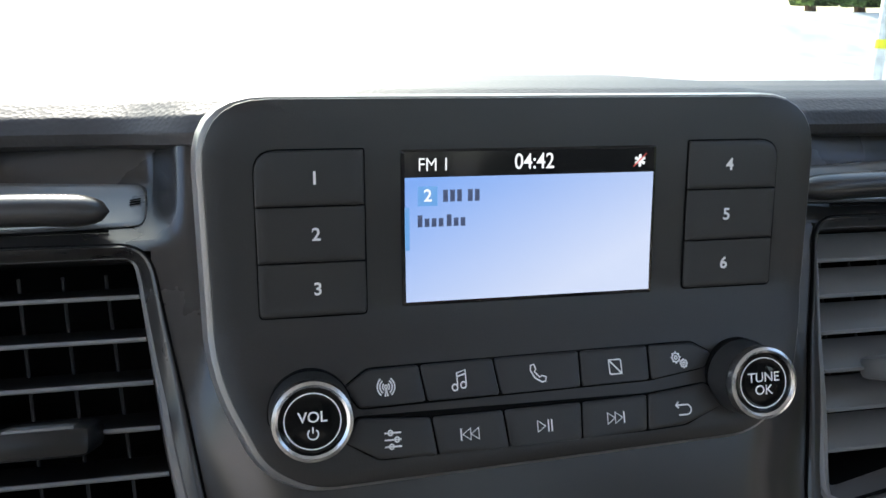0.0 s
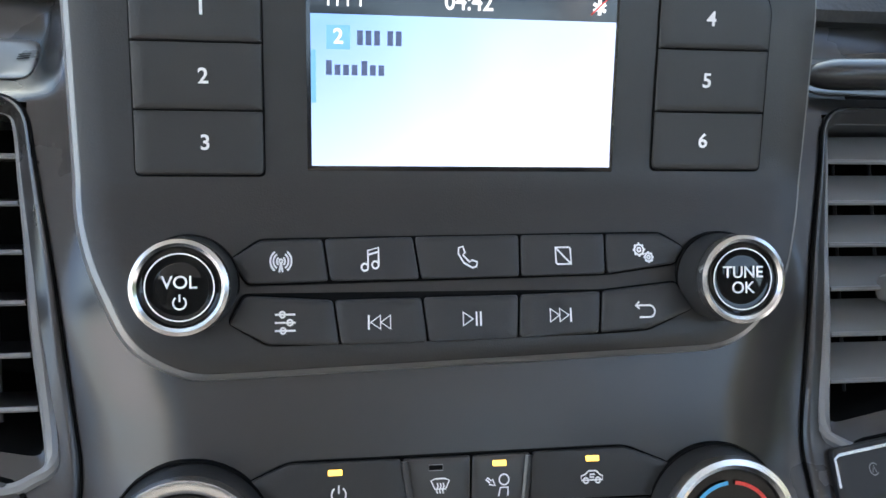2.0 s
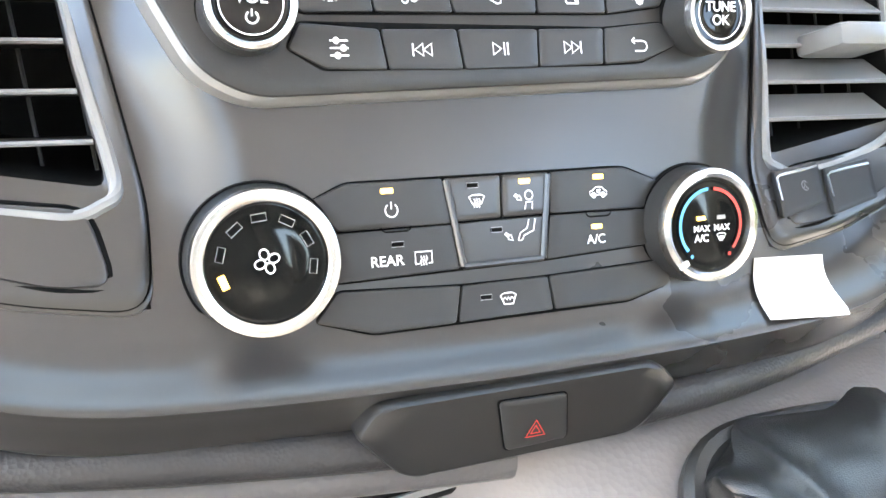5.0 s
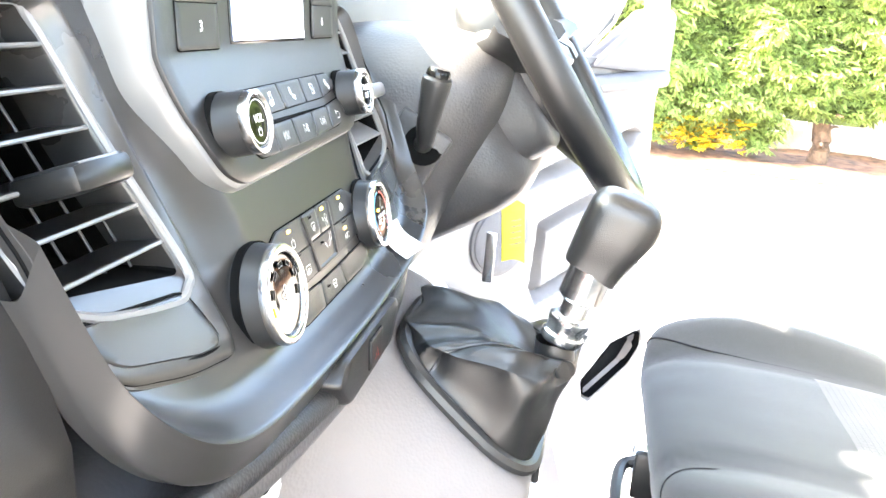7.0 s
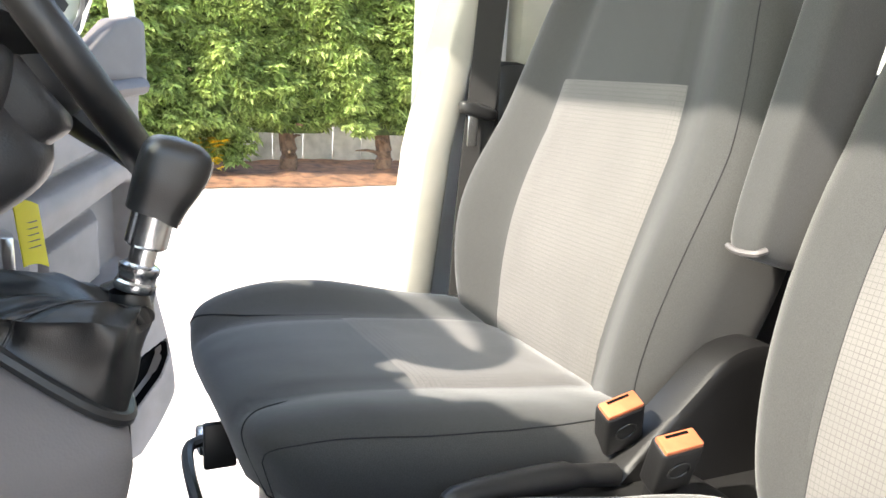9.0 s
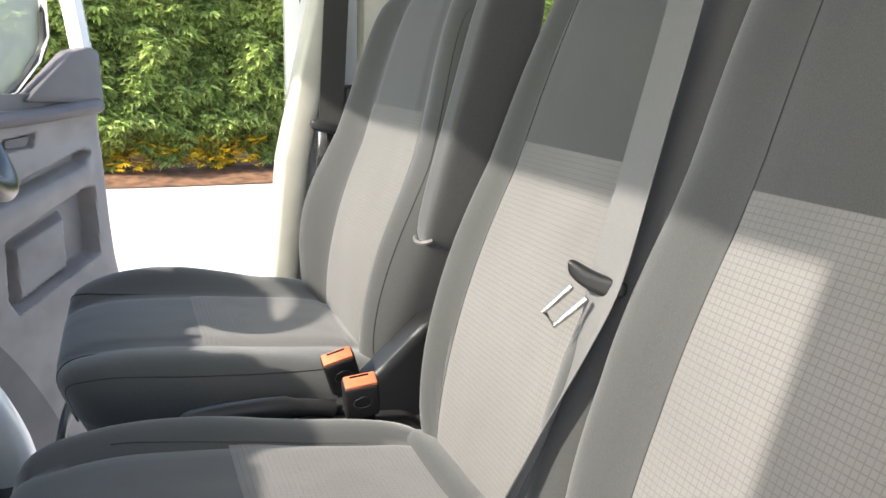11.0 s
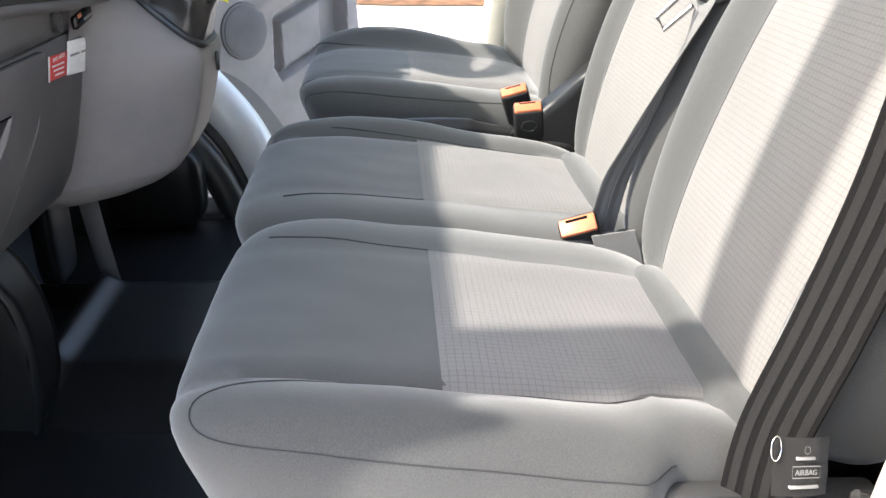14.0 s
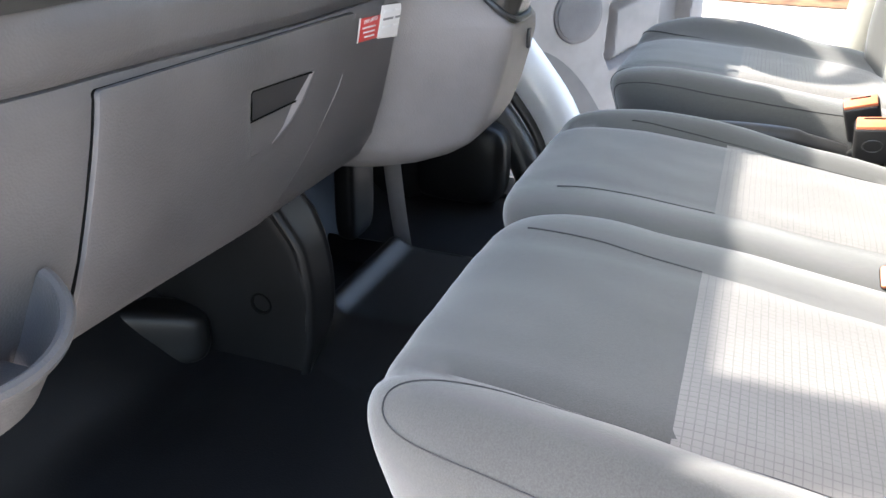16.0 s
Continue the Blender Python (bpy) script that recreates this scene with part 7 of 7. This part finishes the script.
    # window frame and pane
    fr = [(1.03, 0.87), (1.03, 1.0), (0.985, 1.25), (0.93, 1.46), (0.70, 1.52), (0.42, 1.42), (0.16, 1.12), (0.06, 0.90)]
    part("window_frame", tube([at(a, z, -0.03) for a, z in fr], 0.035, 8, flat=(1.0, 0.6)), M_WHITE, d, "white painted window frame")
    inner = [(0.67, 0.875), (0.785, 0.903), (0.862, 0.977), (0.896, 1.043), (0.895, 1.25), (0.87, 1.42), (0.70, 1.47), (0.45, 1.38), (0.20, 1.10), (0.12, 0.90)]
    part("window_seal", tube([at(a, z, -0.02) for a, z in smooth_loop(inner, 48)], 0.011, 8, closed=True), M_PLASTIC, d, "black window seal")
    gl = part("window_pane", plate(inner, at, -0.028, 0.0005, 0.0, 4), M_GLASS_HAZY, d, "side window, reflected haze put into a pale film")
    gl.visible_shadow = False
    part("quarter_bar", tube([at(0.60, 0.89, -0.015), at(0.60, 1.20, -0.015), at(0.60, 1.45, -0.015)], 0.011, 8), M_PLASTIC, d)
    return d


def smooth_loop(pts, n):
    out = []
    m = len(pts)
    for k in range(n):
        s = k / n * m
        i, t = int(s), s - int(s)
        p0, p1, p2, p3 = (Vector(pts[(i + j - 1) % m]) for j in range(4))
        q = 0.5 * ((2 * p1) + (p2 - p0) * t + (2 * p0 - 5 * p1 + 4 * p2 - p3) * t * t + (3 * p1 - p0 - 3 * p2 + p3) * t ** 3)
        out.append((q.x, q.y))
    return out


make_door()


# ---- belts, buckles, brake ----
def make_buckle(at, axis, wide, length, label):
    axis = Vector(axis).normalized()
    wide = (Vector(wide) - axis * axis.dot(Vector(wide))).normalized()
    b = thing("belt_buckle", at, label, "buckle", "belt buckles")
    m = Matrix((wide, axis.cross(wide), axis)).transposed().to_4x4()
    m.translation = Vector(at)
    bm = box(0, 0, -0.030, 0.046, 0.026, 0.060, 0.005, seg=3)
    bmesh.ops.transform(bm, matrix=m, verts=bm.verts)
    part("housing", bm, M_SHIELD, b)
    bm = box(0, -0.001, 0.000, 0.042, 0.021, 0.007, 0.002)
    bmesh.ops.transform(bm, matrix=m, verts=bm.verts)
    part("release_button", bm, M_ORANGE, b, "orange release button")
    bm = box(0, 0.0052, 0.0006, 0.026, 0.0042, 0.0062, 0.0008)
    bmesh.ops.transform(bm, matrix=m, verts=bm.verts)
    part("slot", bm, M_GAP, b)
    loop = [m @ Vector((0.012 * math.cos(0.2618 * k), -0.0132, -0.028 + 0.010 * math.sin(0.2618 * k))) for k in range(24)]
    part("embossed_oval", tube(loop, 0.0011, 6, closed=True), M_PLASTIC, b)
    bm = box(0, 0, -0.058 - length / 2, 0.036, 0.012, length, 0.004)
    bmesh.ops.transform(bm, matrix=m, verts=bm.verts)
    part("stalk", bm, M_SHIELD, b)
    return b


make_buckle((0.160, -0.628, 0.606), (-0.35, 0.30, 0.85), (-0.16, -0.93, 0.45), 0.07, "black belt buckle with orange button beside the driver seat")
make_buckle((0.085, -0.640, 0.598), (-0.40, 0.15, 0.90), (-0.16, -0.93, 0.30), 0.06, "black belt buckle with orange button beside the bench")
make_buckle((-0.300, -0.640, 0.560), (-0.66, 0.35, 0.66), (-0.16, -0.93, 0.34), 0.04, "black belt buckle with orange button between bench places")


OUTER_WAY = [(-0.715, -0.80, 1.20), (-0.705, -0.772, 1.02), (-0.705, -0.750, 0.86), (-0.705, -0.735, 0.75), (-0.705, -0.713, 0.652), (-0.707, -0.690, 0.568), (-0.715, -0.682, 0.50)]


def make_belts():
    # middle belt across the bench gap
    b = thing("centre_seat_belt", (-0.33, -0.68, 0.55), "grey webbing seat belt with black tongue over the bench", "seat belt", "seat belts")
    way = [(-0.246, -0.872, 1.16), (-0.260, -0.834, 1.038), (-0.267, -0.810, 0.962), (-0.273, -0.787, 0.887), (-0.279, -0.764, 0.818), (-0.280, -0.744, 0.756), (-0.270, -0.714, 0.664), (-0.262, -0.690, 0.600), (-0.268, -0.676, 0.535)]
    part("webbing", strap(way, 0.046, 0.0018, 70, [(0.97, 0.08, 0)] * 5 + [(0.85, -0.35, 0), (0.6, -0.8, 0), (0.5, -0.85, 0), (0.5, -0.85, 0)]), M_BELT, b, "ribbed grey webbing")
    t = Vector((-0.279, -0.756, 0.815))
    side_way = Vector((-0.62, -0.78, 0.0))
    part("tongue_body", soft_box(0.026, 0.006, 0.009, 3.5, lambda x, y, z: t + side_way * x + Vector((0.6 * y, -0.8 * y, z - 0.35 * x + 8.0 * x * x)), 8), M_SHIELD, b, "black plastic tongue")
    q = [t + side_way * a + Vector((-0.004, 0.002, c)) for a, c in ((-0.008, -0.014), (-0.036, -0.042), (-0.046, -0.030), (-0.022, -0.004))]
    part("tongue_blade", tube([q[0], (q[0] + q[1]) / 2, q[1], q[2], (q[2] + q[3]) / 2, q[3]], 0.0030, 8), M_CHROME, b, "bright steel tongue blade")
    part("webbing_end", strap([(-0.325, -0.675, 0.56), (-0.320, -0.690, 0.52), (-0.318, -0.70, 0.48)], 0.05, 0.002, 12, (0.3, 1, 0)), M_BELT, b)
    # outer belt
    o = thing("passenger_seat_belt", (-0.73, -0.70, 0.5), "dark ribbed seat belt hanging by the door pillar", "seat belt", "seat belts")
    part("webbing", strap(OUTER_WAY, 0.048, 0.002, 60, [(0.57, 0.82, 0)] * 7), M_BELT_BLACK, o, "dark ribbed webbing")
    for off in (-0.0165, -0.0055, 0.0055, 0.0165):
        part("webbing_stripe", stripe(OUTER_WAY, off, 0.0062, [(0.57, 0.82, 0)] * 7), M_BELT_MID, o, "paler woven stripe")
    t2 = Vector((-0.712, -0.735, 0.862))
    part("tongue_body", soft_box(0.012, 0.032, 0.013, 3.5, lambda x, y, z: t2 + Vector((x - 0.3 * y, y, z + 0.3 * y)), 6), M_PLASTIC, o, "black plastic tongue")
    part("anchor", soft_box(0.022, 0.034, 0.035, 4, lambda x, y, z: Vector((-0.728 + x, -0.672 + y, 0.485 + z)), 6), M_LEATHER, o, "black fabric anchor sleeve")
    g = thing("airbag_tag", (-0.745, -0.675, 0.53), "dark grey cloth airbag label looped on the belt", "label")
    tm = Matrix.Translation((-0.748, -0.690, 0.574)) @ pose(0, 0, 0, 68, 10, -78)
    tag = bmesh.new()
    grid(lambda u, v: tm @ Vector(((u - 0.5) * 0.044, (v - 0.44) * 0.038, 0.004 * math.sin(u * 3.1))), 8, 8, bm=tag)
    bmesh.ops.solidify(tag, geom=tag.faces[:], thickness=0.0008)
    part("tag_cloth", tag, M_BELT_DARK, g)
    words("AIRBAG", 0.0050, tm @ pose(0, -0.001, 0.0055), M_MARK_DIM, g, bold=0.00004)
    strokes([[(-11, -3.8), (11, -3.8), (11, 3.6), (-11, 3.6), (-11, -3.8)]], on_pose(tm), 0, -0.0005, 1.0, M_MARK_DIM, g, 0.0006, 0.0055)
    for z, w in ((0.0080, 0.007), (-0.0105, 0.011)):
        part("text_bar", plate([(-w, z - 0.0009), (w, z - 0.0009), (w, z + 0.0009), (-w, z + 0.0009)], on_pose(tm), 0.0052, 0.0001, 0.0, 2), M_MARK_DIM, g)
    strokes([arc(2.4, 0, 360, 20)], on_pose(tm), 0.0, 0.0135, 1.0, M_MARK_DIM, g, 0.0004, 0.0054)
    part("tag_ring", tube([tm @ Vector((-0.022 + 0.004 * math.cos(a), 0.014 + 0.008 * math.sin(a), 0.002)) for a in [2 * math.pi * k / 16 for k in range(16)]], 0.0004, 6, closed=True), M_STEEL, g)
    # driver belt on its pillar
    d = thing("driver_seat_belt", (0.76, -0.76, 0.5), "dark grey seat belt hanging on the driver pillar", "seat belt", "seat belts")
    part("webbing", strap([(0.745, -0.79, 1.40), (0.752, -0.775, 1.10), (0.757, -0.765, 0.90), (0.760, -0.755, 0.72), (0.762, -0.75, 0.55)], 0.048, 0.002, 40, (0.35, 1, 0)), M_BELT_DARK, d)
    t3 = Vector((0.752, -0.755, 0.868))
    part("tongue_body", soft_box(0.014, 0.034, 0.012, 3.5, lambda x, y, z: t3 + Vector((x, y, z + 0.2 * y)), 6), M_PLASTIC, d, "black plastic tongue")
    part("tongue_blade", box(0.748, -0.745, 0.835, 0.003, 0.018, 0.05, 0.001), M_STEEL, d, "bright steel blade")
    part("reel_cover", box(0.765, -0.80, 0.64, 0.06, 0.06, 0.03, 0.008), M_STEEL, d)
    # handbrake
    h = thing("handbrake", (0.11, -0.5, 0.45), "black plastic handbrake lever beside the driver seat", "handbrake")
    part("lever", tube(smooth_path([(0.150, -0.62, 0.535), (0.140, -0.55, 0.550), (0.135, -0.47, 0.552), (0.132, -0.42, 0.548)], 20), [0.012] * 6 + [0.015] * 12 + [0.013, 0.010], 12), M_PLASTIC, h)
    part("button", lathe([(0.0, 0.012), (0.007, 0.011), (0.008, 0.008), (0.008, 0.0)], Matrix.Translation((0.132, -0.42, 0.548)) @ pose(0, 0, 0, -84, 0, 0), 16), M_CHROME, h, "grey release button")
    part("housing", soft_box(0.05, 0.12, 0.05, 5, lambda x, y, z: Vector((0.125 + x, -0.62 + y, 0.475 + z)), 8), M_PLASTIC, h)
    part("tunnel_box", box(0.125, -0.66, 0.36, 0.10, 0.40, 0.30, 0.02), M_PLASTIC, h)


make_belts()


def make_flowers():
    f = thing("yellow_planting", (9.0, 0.4, GROUND), "bed of yellow flowers under the hedge", "flowers", kind="stuff")
    rng = random.Random(5)
    bm = bmesh.new()
    for k in range(900):
        y, z = rng.uniform(-1.9, 2.6), GROUND + 0.14 + 0.36 * rng.random()
        x = 9.15 + rng.uniform(-0.12, 0.2) + 0.2 * (z - GROUND)
        spray(bm, Vector((x, y, z)), Vector((-1, rng.uniform(-1, 1), rng.uniform(0, 1))).normalized(), rng.uniform(0.06, 0.12), rng)
    part("blooms", bm, mat("yellow_bloom", (0.62, 0.42, 0.02), 0.7, vary=0.2, vary_size=8, per_piece=0.3), f, smooth=False)


make_flowers()
